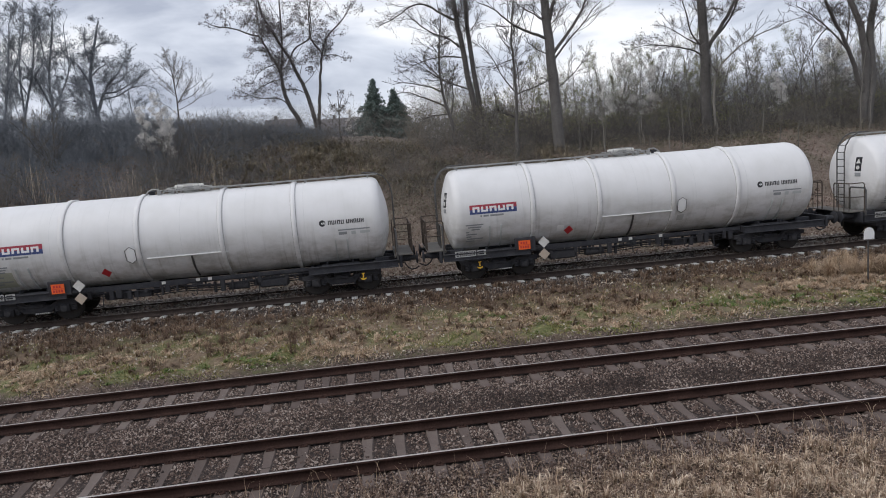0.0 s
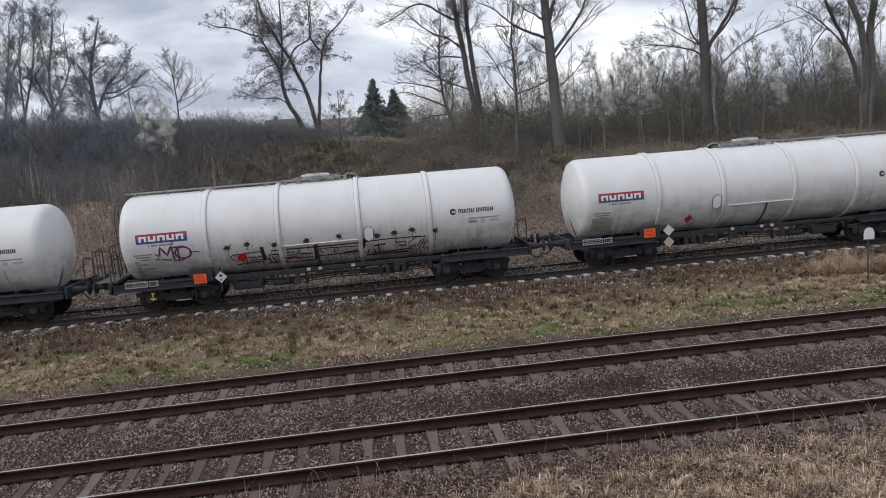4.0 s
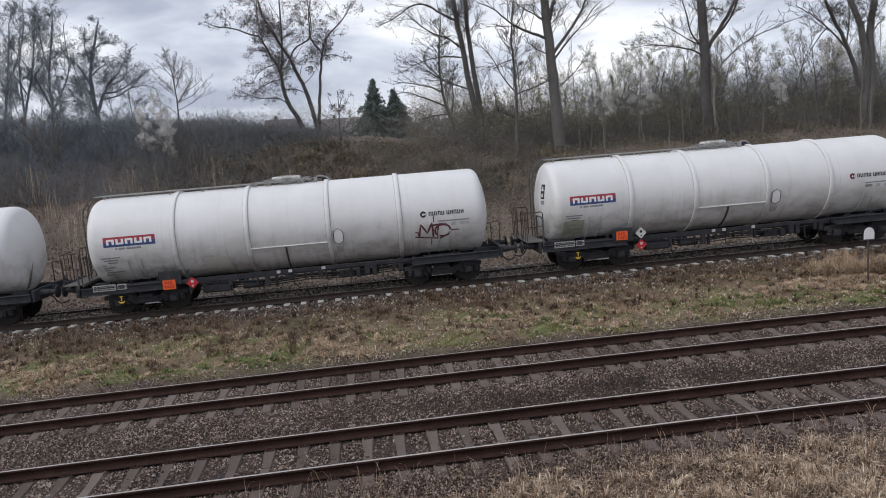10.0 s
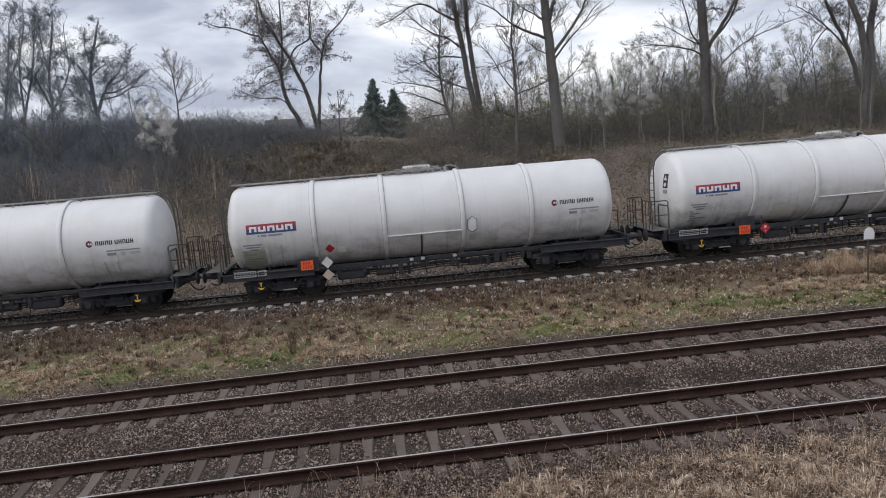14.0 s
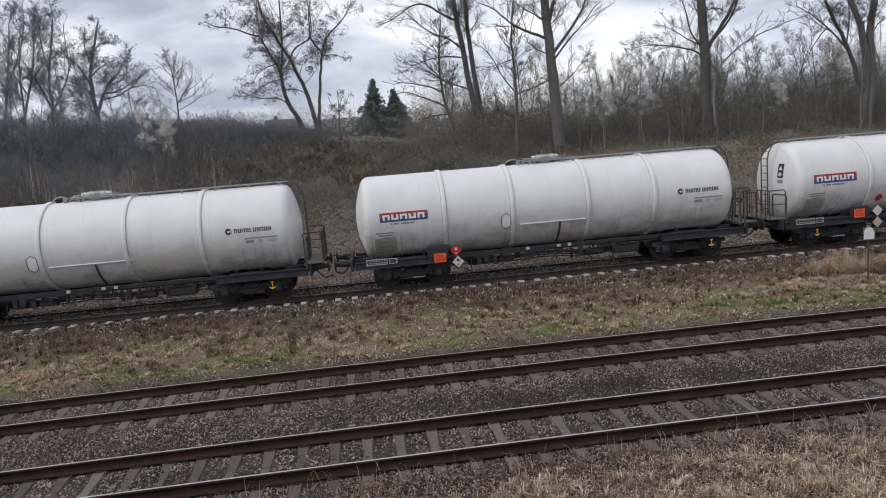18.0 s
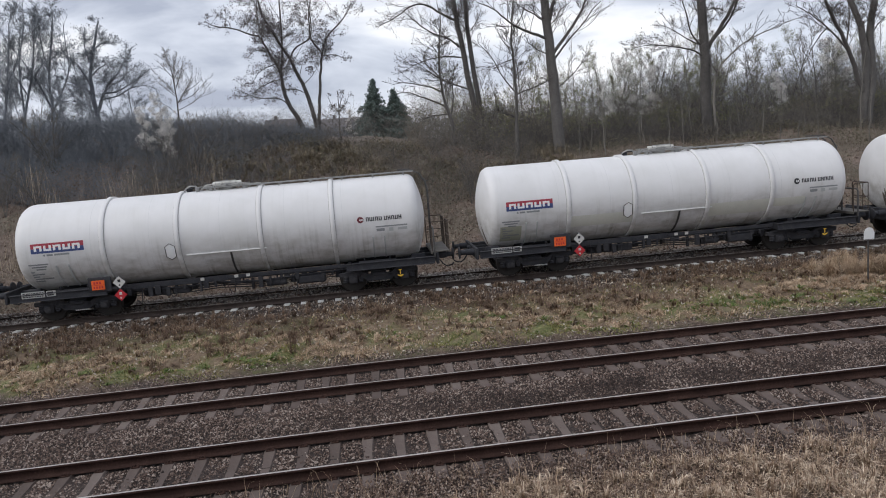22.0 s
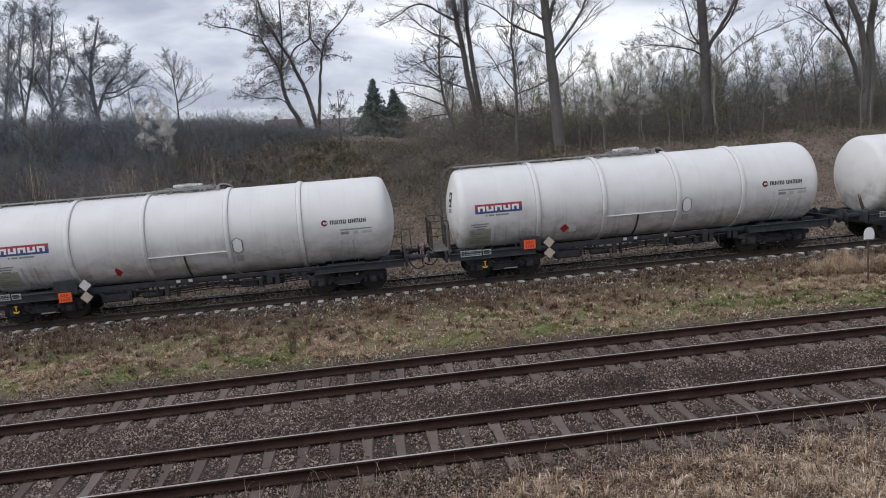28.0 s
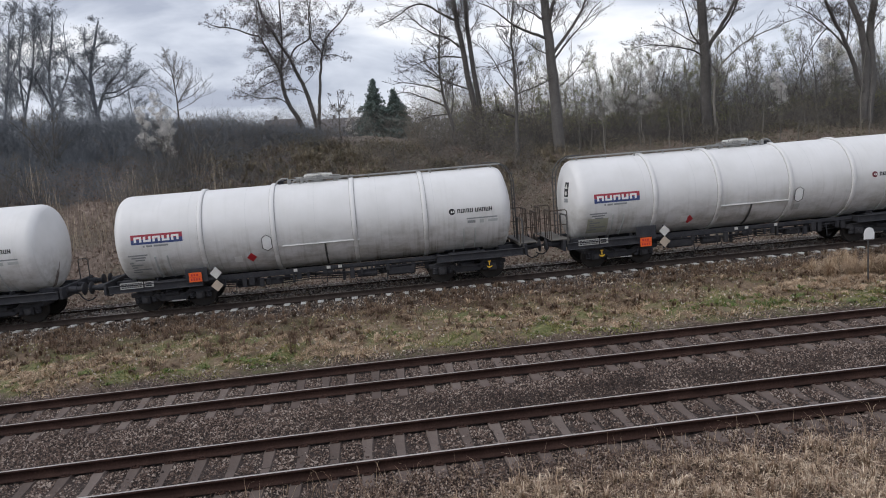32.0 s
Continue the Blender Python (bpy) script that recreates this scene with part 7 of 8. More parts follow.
    t.limb(0.06, 0.02, [(-1.67, 47.00, 6.07), (-1.66, 47.00, 7.29), (-1.62, 47.00, 8.09), (-1.58, 47.00, 8.83), (-1.59, 47.00, 9.49)], 0.3, 0)
    t.limb(0.03, 0.01, [(-1.62, 47.00, 8.09), (-2.02, 47.12, 8.57), (-2.26, 47.24, 9.19)], 0.2, 1)
    t.limb(0.03, 0.01, [(-1.61, 47.00, 8.17), (-1.12, 47.17, 8.66), (-0.84, 47.33, 9.24)], 0.2, 1)
    t.limb(0.03, 0.01, [(-1.58, 47.00, 8.46), (-1.30, 47.11, 9.11), (-1.18, 47.22, 9.55)], 0.2, 1)
    t.finish(clumps=330, clump=6, bud_size=0.045, bud_spread=0.07)


def variant(seed, h, P, r, buds=0, mats=(None, None), bud_size=0.04, stems=1, lean=0.12, twig_mat=None, wob=0.03):
    """Meshes of a small bare tree of height h with its foot at the origin."""
    rng = random.Random(seed)
    P = {**BARE, **P}
    wood, twig = Wood(), Wood()
    for s in range(stems):
        lx, ly = (rng.uniform(-lean, lean) * h * (1 + stems * 0.6) for _ in range(2))
        pts = smooth_stem([(0, 0, -0.3), (lx * 0.2, ly * 0.2, h * 0.3), (lx * 0.5, ly * 0.6, h * 0.65), (lx, ly, h * rng.uniform(0.85, 1.05))], 9, rng, wob * h / 6)
        wood.shoot(pts, r, r * 0.2, 6)
        spawn(wood, twig, pts, r, r * 0.2, h * P.get("reach", 0.4), 0, rng, P, P.get("bare", 0.25))
    out = [("trunk", wood.mesh("trunk", mats[0] or M_BARK)), ("crown", twig.mesh("crown", twig_mat or M_TWIG, False))]
    if buds:
        V, F = clusters(twig.tips, rng, buds, bud_size, 0.12)
        out.append(("blossom" if mats[1] is M_BLOSSOM else "foliage", np_mesh("foliage", V, F, mats[1] or M_BUD)))
    return out


def put_tree(name, label, meshes, x, y, s, turn, group="", dz=0.0):
    t = new(name)
    t.matrix_basis = pose(x, y, float(height(x, y)) + dz, 0, 0, turn) @ Matrix.Diagonal((s, s, s, 1))
    tagged(t, label, "tree", group)
    for nm, me in meshes:
        part(nm, me, None, t)
    return t


def build_woods():
    rng = random.Random(31)
    thick = [variant(40 + i, 7.0, {"levels": 3, "count": (12, 7, 5), "reach": 0.40, "spread": 0.95, "lift": 0.05, "wander": 0.28}, 0.042, 260, (None, M_BUD), 0.035, lean=0.2) for i in range(5)]
    leafy = [variant(50 + i, 6.5, {"levels": 3, "count": (13, 7, 5), "reach": 0.42, "spread": 1.0, "lift": 0.05, "wander": 0.26}, 0.042, 1500, (None, M_SPRING), 0.034, lean=0.18) for i in range(3)]
    bloom = [variant(60 + i, 6.0, {"levels": 3, "count": (14, 8, 5), "reach": 0.5, "spread": 1.0}, 0.05, 4200, (None, M_BLOSSOM), 0.05) for i in range(2)]
    pole = [variant(70 + i, 7.5, {"levels": 3, "count": (8, 4, 3), "reach": 0.22, "spread": 0.7, "lift": 0.10, "bare": 0.45, "wander": 0.22}, 0.052, 0, (M_DULLBARK, None), lean=0.1, wob=0.09) for i in range(4)]
    dense = [variant(90 + i, 7.5, {"levels": 3, "count": (18, 10, 6), "thin": 0.0115, "reach": 0.42, "spread": 0.95, "lift": 0.05, "wander": 0.34}, 0.06, 900, (M_HAZETWIG, M_HAZETWIG), 0.045, twig_mat=M_HAZETWIG) for i in range(3)]
    bush = [variant(80 + i, 3.4, {"levels": 3, "count": (8, 6, 4), "reach": 0.55, "spread": 0.8, "lift": 0.04, "wander": 0.25, "bare": 0.08}, 0.022, stems=4, lean=0.22, twig_mat=M_SCRUB) for i in range(4)]
    # left thicket of tall grey trees
    for i in range(17):
        x, y = -33 + i * 1.2 + rng.uniform(-0.6, 0.6), rng.uniform(43, 50)
        put_tree("thicket_tree", "grey bare thicket tree with dense fine twigs", rng.choice(dense), x, y, rng.uniform(0.62, 0.92) + max(0, (-22 - x) * 0.04), rng.uniform(0, 360), "trees of the thicket")
    for i in range(13):
        put_tree("thicket_tree", "grey bare thicket tree with dense fine twigs", rng.choice(dense), -28 + i * 1.35 + rng.uniform(-0.5, 0.5), rng.uniform(40, 44), rng.uniform(0.42, 0.62), rng.uniform(0, 360), "trees of the thicket")
    for x, y, s in ((-10.9, 39.3, 0.60), (-11.5, 38.2, 0.5), (-10.2, 37.9, 0.46)):
        put_tree("blossom_tree", "small tree in white blossom", rng.choice(bloom), x, y, s, rng.uniform(0, 360), "blossoming trees")
    put_tree("blossom_tree", "small tree in white blossom", bloom[0], -0.7, 41.5, 0.34, 70, "blossoming trees")
    # mixed wood on the bank to the right
    for i in range(120):
        x, y = rng.uniform(5, 52), 42 + 22 * rng.random() ** 1.2
        k = rng.random()
        m = rng.choice(thick) if k < 0.6 else rng.choice(leafy) if k < 0.86 else rng.choice(pole)
        put_tree("wood_tree", "bare slender tree of the mixed wood", m, x, y, rng.uniform(0.6, 1.05), rng.uniform(0, 360), "trees of the wood")
    for x, y, s in ((8.6, 42.5, 0.5), (9.6, 43.5, 0.55), (10.9, 42, 0.62), (11.8, 43, 0.55), (12.6, 42, 0.5), (7.6, 45, 0.5), (6.2, 46, 0.45), (13.6, 43.5, 0.6), (20.2, 43, 0.62), (21.4, 44, 0.7), (22.6, 43, 0.6), (19.2, 44.5, 0.6), (24.4, 44, 0.66)):
        put_tree("wood_tree", "low leafy olive tree at the edge of the wood", rng.choice(leafy), x, y, s, rng.uniform(0, 360), "trees of the wood")
    for i in range(16):
        put_tree("wood_tree", "bare slender tree of the mixed wood", rng.choice(thick + leafy), 18.5 + i * 0.85 + rng.uniform(-0.4, 0.4), rng.uniform(44, 58), rng.uniform(0.7, 1.0), rng.uniform(0, 360), "trees of the wood")
    for x, y, s in ((16.2, 42.5, 0.8), (17.6, 42, 0.66), (15.2, 43, 0.6), (32.4, 46, 0.85), (33.6, 46.5, 0.8), (26.2, 42.5, 0.55)):
        put_tree("blossom_tree", "small tree in white blossom", rng.choice(bloom), x, y, s, rng.uniform(0, 360), "blossoming trees")
    for i in range(38):
        x, y = rng.uniform(11, 37), rng.uniform(35.5, 40.5)
        put_tree("sapling", "thin pale sapling on the leafy bank", rng.choice(pole), x, y, rng.uniform(0.35, 0.7), rng.uniform(0, 360), "saplings on the bank")
    # bushes along the bank
    for i in range(56):
        x = rng.uniform(-26, 8) if i < 42 else rng.uniform(8, 38)
        y = rng.uniform(33.5, 40) if i < 42 else rng.uniform(38, 42)
        s = rng.uniform(0.55, 1.0) * (1.0 if x < -8 else 0.45 if x < 3 else 0.62)
        put_tree("bush", "dense grey-brown leafless bush on the bank", rng.choice(bush), x, y, s, rng.uniform(0, 360), "bushes on the bank")
    # far wood, joined
    V, F, n = [], [], 0
    g = np.random.default_rng(8)
    src = []
    for nm, me in thick[0] + thick[2]:
        a = np.empty(len(me.vertices) * 3, np.float32)
        me.vertices.foreach_get("co", a)
        b = np.empty(len(me.loops), np.int32)
        me.loops.foreach_get("vertex_index", b)
        src.append((a.reshape(-1, 3), b.reshape(-1, 3)))
    for i in range(26):
        x, y = g.uniform(-60, 95), g.uniform(64, 100)
        if -26 < x < 6:
            continue
        s, c = g.uniform(0.9, 1.5), g.uniform(0, 6.28)
        for a, b in src[:2] if i % 2 else src[2:]:
            W = a * s
            W = np.stack([W[:, 0] * math.cos(c) - W[:, 1] * math.sin(c) + x, W[:, 0] * math.sin(c) + W[:, 1] * math.cos(c) + y, W[:, 2] + float(height(x, y))], 1)
            V.append(W)
            F.append(b + n)
            n += len(W)
    tagged(new("far_wood", np_mesh("far_wood", np.concatenate(V), np.concatenate(F), M_FARTWIG)), "far strip of bare woodland behind the bank", "woodland", kind="stuff")


def conifer(x, y, h, w, seed):
    """A fir: tapering trunk and whorls of drooping boughs with needle sprays."""
    rng = random.Random(seed)
    g = np.random.default_rng(seed)
    z0 = float(height(x, y))
    wood = Wood()
    wood.shoot([(0, 0, -0.2), (0, 0, h * 0.5), (0, 0, h)], 0.17, 0.02, 8)
    V, F, n = [], [], 0
    levels = 34
    for k in range(levels):
        f = (k + 0.3) / levels
        z = h * (0.06 + 0.93 * f)
        reach = w * (1 - f) ** 1.08 * rng.uniform(0.72, 1.18) + 0.05
        for b in range(9):
            az = rng.uniform(0, 6.283)
            L = reach * rng.uniform(0.7, 1.1)
            dx, dy = math.cos(az), math.sin(az)
            pts = [(0, 0, z), (dx * L * .5, dy * L * .5, z - L * 0.10), (dx * L, dy * L, z - L * 0.12 + 0.12)]
            wood.shoot(pts, 0.018, 0.006, 3)
            m = max(8, int(40 * L))
            t = g.uniform(0.12, 1.05, m)
            C = np.stack([dx * L * t, dy * L * t, z - L * 0.12 * t], 1) + g.normal(0, 0.09, (m, 3))
            v, fc = leaves(C, 0.10, g)
            V.append(v)
            F.append(fc + n)
            n += len(v)
    t = new("fir_tree")
    t.location = (x, y, z0)
    tagged(t, "dark green fir among the bare trees", "tree", "firs")
    part("trunk", wood.mesh("trunk", M_BARK), None, t)
    part("needles", np_mesh("needles", np.concatenate(V), np.concatenate(F), M_NEEDLE), None, t, "dense dark green needle boughs")


def brush(name, label, count, box, h, mat, seed, zfun=height, thick=0.010, density=None, lean=0.5):
    """Upright bent twigs or stalks, three-sided, two joints each."""
    g = np.random.default_rng(seed)
    x, y = g.uniform(box[0], box[1], count), g.uniform(box[2], box[3], count)
    if density is not None:
        k = g.random(count) < density(x, y)
        x, y = x[k], y[k]
    n = len(x)
    z = zfun(x, y)
    L = h * g.uniform(0.35, 1.15, n)
    az, ln_ = g.uniform(0, 6.283, n), g.uniform(0, lean, n)
    dx, dy = np.cos(az) * ln_ * L, np.sin(az) * ln_ * L
    P = [np.stack([x, y, z - 0.02], 1), np.stack([x + dx * .35, y + dy * .35, z + L * 0.55], 1), np.stack([x + dx, y + dy, z + L * (1 - 0.35 * ln_)], 1)]
    a = np.array([0, 2.094, 4.189])
    V = np.empty((n, 7, 3))
    for j, r in ((0, thick), (1, thick * 0.75)):
        for s in range(3):
            V[:, j * 3 + s] = P[j] + np.array([math.cos(a[s]), math.sin(a[s]), 0]) * r
    V[:, 6] = P[2]
    T = np.array([(0, 1, 4), (0, 4, 3), (1, 2, 5), (1, 5, 4), (2, 0, 3), (2, 3, 5), (3, 4, 6), (4, 5, 6), (5, 3, 6)])
    F = (np.arange(n)[:, None, None] * 7 + T[None]).reshape(-1, 3)
    tagged(new(name, np_mesh(name, V.reshape(-1, 3), F, mat)), label, "undergrowth", kind="stuff")


def tangle(name, label, count, box, tall, length, mat, seed, thick=0.007, up=0.5, density=None, dark=None):
    """A thicket of short tapering twigs at all heights up to tall(x, y), pointing all ways but mostly up and out."""
    g = np.random.default_rng(seed)
    x, y = g.uniform(box[0], box[1], count), g.uniform(box[2], box[3], count)
    if density is not None:
        k = g.random(count) < density(x, y)
        x, y = x[k], y[k]
    n = len(x)
    A = np.stack([x, y, height(x, y) + g.random(n) ** 1.25 * tall(x, y)], 1)
    D = g.normal(0, 1, (n, 3))
    D /= np.linalg.norm(D, axis=1, keepdims=True)
    D[:, 2] = D[:, 2] * 0.7 + up
    D *= (length * g.uniform(0.4, 1.4, n))[:, None]
    S = np.cross(D, g.normal(0, 1, (n, 3)))
    S /= np.linalg.norm(S, axis=1, keepdims=True) + 1e-9
    U = np.cross(D, S)
    U /= np.linalg.norm(U, axis=1, keepdims=True) + 1e-9
    r = (thick * g.uniform(0.6, 1.4, n))[:, None]
    V = np.stack([A + S * r, A - S * r * 0.5 + U * r * 0.87, A - S * r * 0.5 - U * r * 0.87, A + D], 1)
    T = np.array([(0, 1, 3), (1, 2, 3), (2, 0, 3)])
    F = (np.arange(n)[:, None, None] * 4 + T[None]).reshape(-1, 3)
    tagged(new(name, np_mesh(name, V.reshape(-1, 3), F, mat)), label, "undergrowth", kind="stuff")


def blades(name, label, count, box, h, mat, seed, density=None, width=0.008, lean=0.8, zfun=height, tuft=0.0):
    """Grass blades: bent, tapered, with a fold down the middle."""
    g = np.random.default_rng(seed)
    x, y = g.uniform(box[0], box[1], count), g.uniform(box[2], box[3], count)
    if tuft:
        m = max(8, count // 26)
        cx, cy = g.uniform(box[0], box[1], m), g.uniform(box[2], box[3], m)
        pick = g.integers(0, m, count)
        x, y = cx[pick] + g.normal(0, tuft, count), cy[pick] + g.normal(0, tuft, count)
    if density is not None:
        k = g.random(count) < density(x, y)
        x, y = x[k], y[k]
    n = len(x)
    z = zfun(x, y)
    L = h * g.uniform(0.4, 1.25, n)
    az, ln_ = g.uniform(0, 6.283, n), g.uniform(0.1, lean, n)
    d = np.stack([np.cos(az), np.sin(az), np.zeros(n)], 1)
    s = np.stack([-np.sin(az), np.cos(az), np.zeros(n)], 1) * (width * g.uniform(0.6, 1.4, (n, 1)))
    up = np.array([0, 0, 1.0])
    B = np.stack([x, y, z - 0.01], 1)
    Mid = B + d * (L * ln_ * 0.4)[:, None] + up * (L * np.maximum(0.2, 0.62 - 0.2 * ln_))[:, None]
    Tip = B + d * (L * ln_)[:, None] + up * (L * np.maximum(0.12, 1 - 0.5 * ln_))[:, None]
    V = np.stack([B - s, B + s, Mid - s * 0.7, Mid + d * (width * 0.5), Mid + s * 0.7, Tip], 1)
    T = np.array([(0, 1, 3), (0, 3, 2), (1, 4, 3), (2, 3, 5), (3, 4, 5)])
    F = (np.arange(n)[:, None, None] * 6 + T[None]).reshape(-1, 3)
    tagged(new(name, np_mesh(name, V.reshape(-1, 3), F, mat)), label, "grass", kind="stuff")


def tussocks(name, label, count, each, box, r, h, mat, seed, density=None, heads=None, spread=1.0, width=0.008):
    """Clumps of bent blades that fan out from a common foot, each clump a little mound; heads: material of seed heads at some tips."""
    g = np.random.default_rng(seed)
    x, y = g.uniform(box[0], box[1], count), g.uniform(box[2], box[3], count)
    if density is not None:
        k = g.random(count) < density(x, y)
        x, y = x[k], y[k]
    m = len(x)
    size = g.uniform(0.55, 1.4, m)
    az0, tilt = g.uniform(0, 6.283, m), g.uniform(0.1, 0.9, m)
    i = np.repeat(np.arange(m), each)
    n = len(i)
    az = g.normal(0, 3.0, n) + az0[i]
    d = np.stack([np.cos(az) + tilt[i] * np.cos(az0[i]), np.sin(az) + tilt[i] * np.sin(az0[i]), np.zeros(n)], 1)
    out = g.random(n) ** 0.6
    R, L = (r * size[i] * out)[:, None], h * size[i] * g.uniform(0.6, 1.2, n)
    B = np.stack([x[i], y[i], height(x[i], y[i]) - 0.01], 1) + d * R * 0.3
    up = np.array([0, 0, 1.0])
    arch = (out * spread)
    Mid = B + d * R * 0.7 + up * (L * (0.72 - 0.25 * arch))[:, None]
    Tip = B + d * R * 2.0 + up * (L * (1.0 - 0.8 * arch))[:, None]
    s = np.stack([-d[:, 1], d[:, 0], np.zeros(n)], 1) * width * g.uniform(0.6, 1.5, (n, 1))
    V = np.stack([B - s, B + s, Mid - s * 0.8, Mid + s * 0.8, Tip], 1)
    T = np.array([(0, 1, 3), (0, 3, 2), (2, 3, 4)])
    F = (np.arange(n)[:, None, None] * 5 + T[None]).reshape(-1, 3)
    tagged(new(name, np_mesh(name, V.reshape(-1, 3), F, mat)), label, "grass", kind="stuff")
    if heads:
        k = g.random(n) < 0.3
        V, F = leaves(Tip[k] + g.normal(0, 0.012, (int(k.sum()), 3)), 0.017, g)
        tagged(new("seed_heads", np_mesh("seed_heads", V, F, heads)), "bleached seed heads of the dry grass", "grass", kind="stuff")


def dead_weed(x, y, h, seed):
    """A fan of stiff dark stalks with side sprigs."""
    rng = random.Random(seed)
    w = Wood()
    for k in range(20):
        a, t = rng.uniform(0, 6.283), rng.uniform(0.05, 0.55)
        L = h * rng.uniform(0.6, 1.1)
        p = [(0.06 * math.cos(a), 0.06 * math.sin(a), -0.05), (math.cos(a) * t * L * 0.45, math.sin(a) * t * L * 0.45, L * 0.55), (math.cos(a) * t * L, math.sin(a) * t * L, L)]
        w.shoot(p, 0.006, 0.003, 3)
        for q in range(5):
            f = rng.uniform(0.5, 1.0)
            b = tuple(p[1][i] + (p[2][i] - p[1][i]) * f for i in range(3))
            w.spikes.append((*b, b[0] + rng.uniform(-.1, .1), b[1] + rng.uniform(-.1, .1), b[2] + rng.uniform(0.02, .14), 0.004))
    t = new("dead_weed", w.mesh("dead_weed", M_REDSTRAW, False))
    t.location = (x, y, float(height(x, y)))
    tagged(t, "clump of dead dark brown weed stalks in the grass", "weed", "dead weeds")


def litter(name, label, count, box, size, mat, seed, density=None, lift=0.0):
    g = np.random.default_rng(seed)
    x, y = g.uniform(box[0], box[1], count), g.uniform(box[2], box[3], count)
    if density is not None:
        k = g.random(count) < density(x, y)
        x, y = x[k], y[k]
    C = np.stack([x, y, height(x, y) + lift + g.uniform(0.0, 0.06, len(x))], 1)
    V, F = leaves(C, size, g)
    tagged(new(name, np_mesh(name, V, F, mat)), label, "leaf litter", kind="stuff")


def patchy(s, lo, hi, ph=0.0):
    """A soft patchiness over the ground, 0 to 1."""
    return lambda x, y: np.clip((wave(x + ph, y * 1.4 + ph, s) - lo) / (hi - lo), 0, 1)


def build_undergrowth():
    strip = lambda x, y: np.clip((y - 17.5 - 0.25 * np.sin(x * 1.7)) / 0.5, 0, 1) * np.clip((24.1 - y) / 0.5, 0, 1)
    green = lambda x, y: np.clip(patchy(0.8, -0.05, 0.65, 1.0)(x, y) * np.clip((20.0 - y) / 1.4, 0, 1) + np.exp(-((x - 10.8) / 1.8) ** 2 - ((y - 18.8) / 0.45) ** 2) * 1.6
                                 + np.exp(-((x + 3.4) / 0.8) ** 2 - ((y - 18.3) / 0.3) ** 2) * 1.6 + np.exp(-((x - 3.5) / 0.5) ** 2 - ((y - 20.6) / 0.3) ** 2) * 1.4, 0, 1)
    blades("short_grass", "mossy green and straw grass on the strip between the tracks", 100000, (-14, 24, 17.3, 22.4), 0.085, M_GRASS, 1,
           lambda x, y: strip(x, y) * np.clip(0.14 + 0.9 * green(x, y), 0, 1), 0.014, 1.6)
    blades("dead_grass", "flattened dead straw grass on the strip", 45000, (-14, 24, 17.4, 23.4), 0.16, M_STRAW, 2,
           lambda x, y: strip(x, y) * np.clip((21.6 - y) / 1.6, 0.12, 1) * (1.0 - 0.8 * green(x, y)) * patchy(0.9, -0.6, 0.5, 6.0)(x, y), 0.011, 2.6, tuft=0.20)
    tussocks("grass_tussocks", "matted straw-coloured grass tussocks on the strip", 2600, 34, (-13, 20, 17.9, 22.6), 0.11, 0.15, M_STRAW, 21,
             lambda x, y: strip(x, y) * np.clip((21.4 - y) / 1.6, 0.1, 1) * (1.0 - 0.75 * green(x, y)) * (0.15 + 0.85 * patchy(1.1, -0.4, 0.7, 2.0)(x, y)), None, 0.75, 0.0055)
    tussocks("weed_tussocks", "reddish-brown weed tussocks on the strip", 2400, 34, (-13, 20, 18.3, 23.9), 0.11, 0.21, M_REDSTRAW, 22,
             lambda x, y: strip(x, y) * np.clip((y - 18.2) / 2.5, 0.1, 1) * (0.2 + 0.8 * patchy(1.0, -0.3, 0.8, 3.0)(x, y)), None, 0.7, 0.0055)
    tussocks("green_tufts", "fresh green grass tufts at the edge of the ballast", 1500, 40, (-13, 18, 17.8, 20.8), 0.09, 0.11, M_FRESH, 23,
             lambda x, y: np.clip(0.35 * green(x, y) + np.exp(-((x - 10.8) / 2.0) ** 2 - ((y - 18.8) / 0.4) ** 2) + np.exp(-((x + 3.4) / 0.8) ** 2 - ((y - 18.3) / 0.3) ** 2) + np.exp(-((x - 3.5) / 0.5) ** 2 - ((y - 20.6) / 0.3) ** 2), 0, 1), None, 0.8, 0.006)
    blades("dry_weeds", "reddish dry weeds beside the siding", 24000, (-14, 24, 19.6, 24.1), 0.26, M_REDSTRAW, 3,
           lambda x, y: strip(x, y) * np.clip((y - 19.6) / 2, 0, 1) * patchy(0.8, -0.5, 0.6, 3.0)(x, y), 0.008, 1.5, tuft=0.15)
    blades("withered_grass", "withered brown grass lying all over the strip", 46000, (-14, 22, 17.7, 24.0), 0.17, M_WITHER, 31,
           lambda x, y: strip(x, y) * (0.35 + 0.65 * patchy(0.7, -0.5, 0.5, 7.0)(x, y)) * (1 - 0.7 * green(x, y)), 0.006, 2.2, tuft=0.13)
    tussocks("straw_tussocks", "tall pale straw tussocks beside the siding", 26, 230, (11.2, 15.2, 19.5, 20.4), 0.22, 0.24, M_STRAW, 4, None, None, 1.1, 0.0045)
    tussocks("straw_tussocks", "tall pale straw tussocks by the marker post", 30, 240, (14.2, 17.4, 20.2, 22.0), 0.22, 0.62, M_STRAW, 24, None, None, 0.85, 0.0045)
    for k, (wx, wy, wh) in enumerate(((-2.5, 18.5, 0.62), (-4.35, 19.0, 0.58), (-6.2, 18.6, 0.5), (-2.1, 18.9, 0.45), (1.9, 19.6, 0.4), (-4.9, 19.3, 0.4))):
        dead_weed(wx, wy, wh, 300 + k)
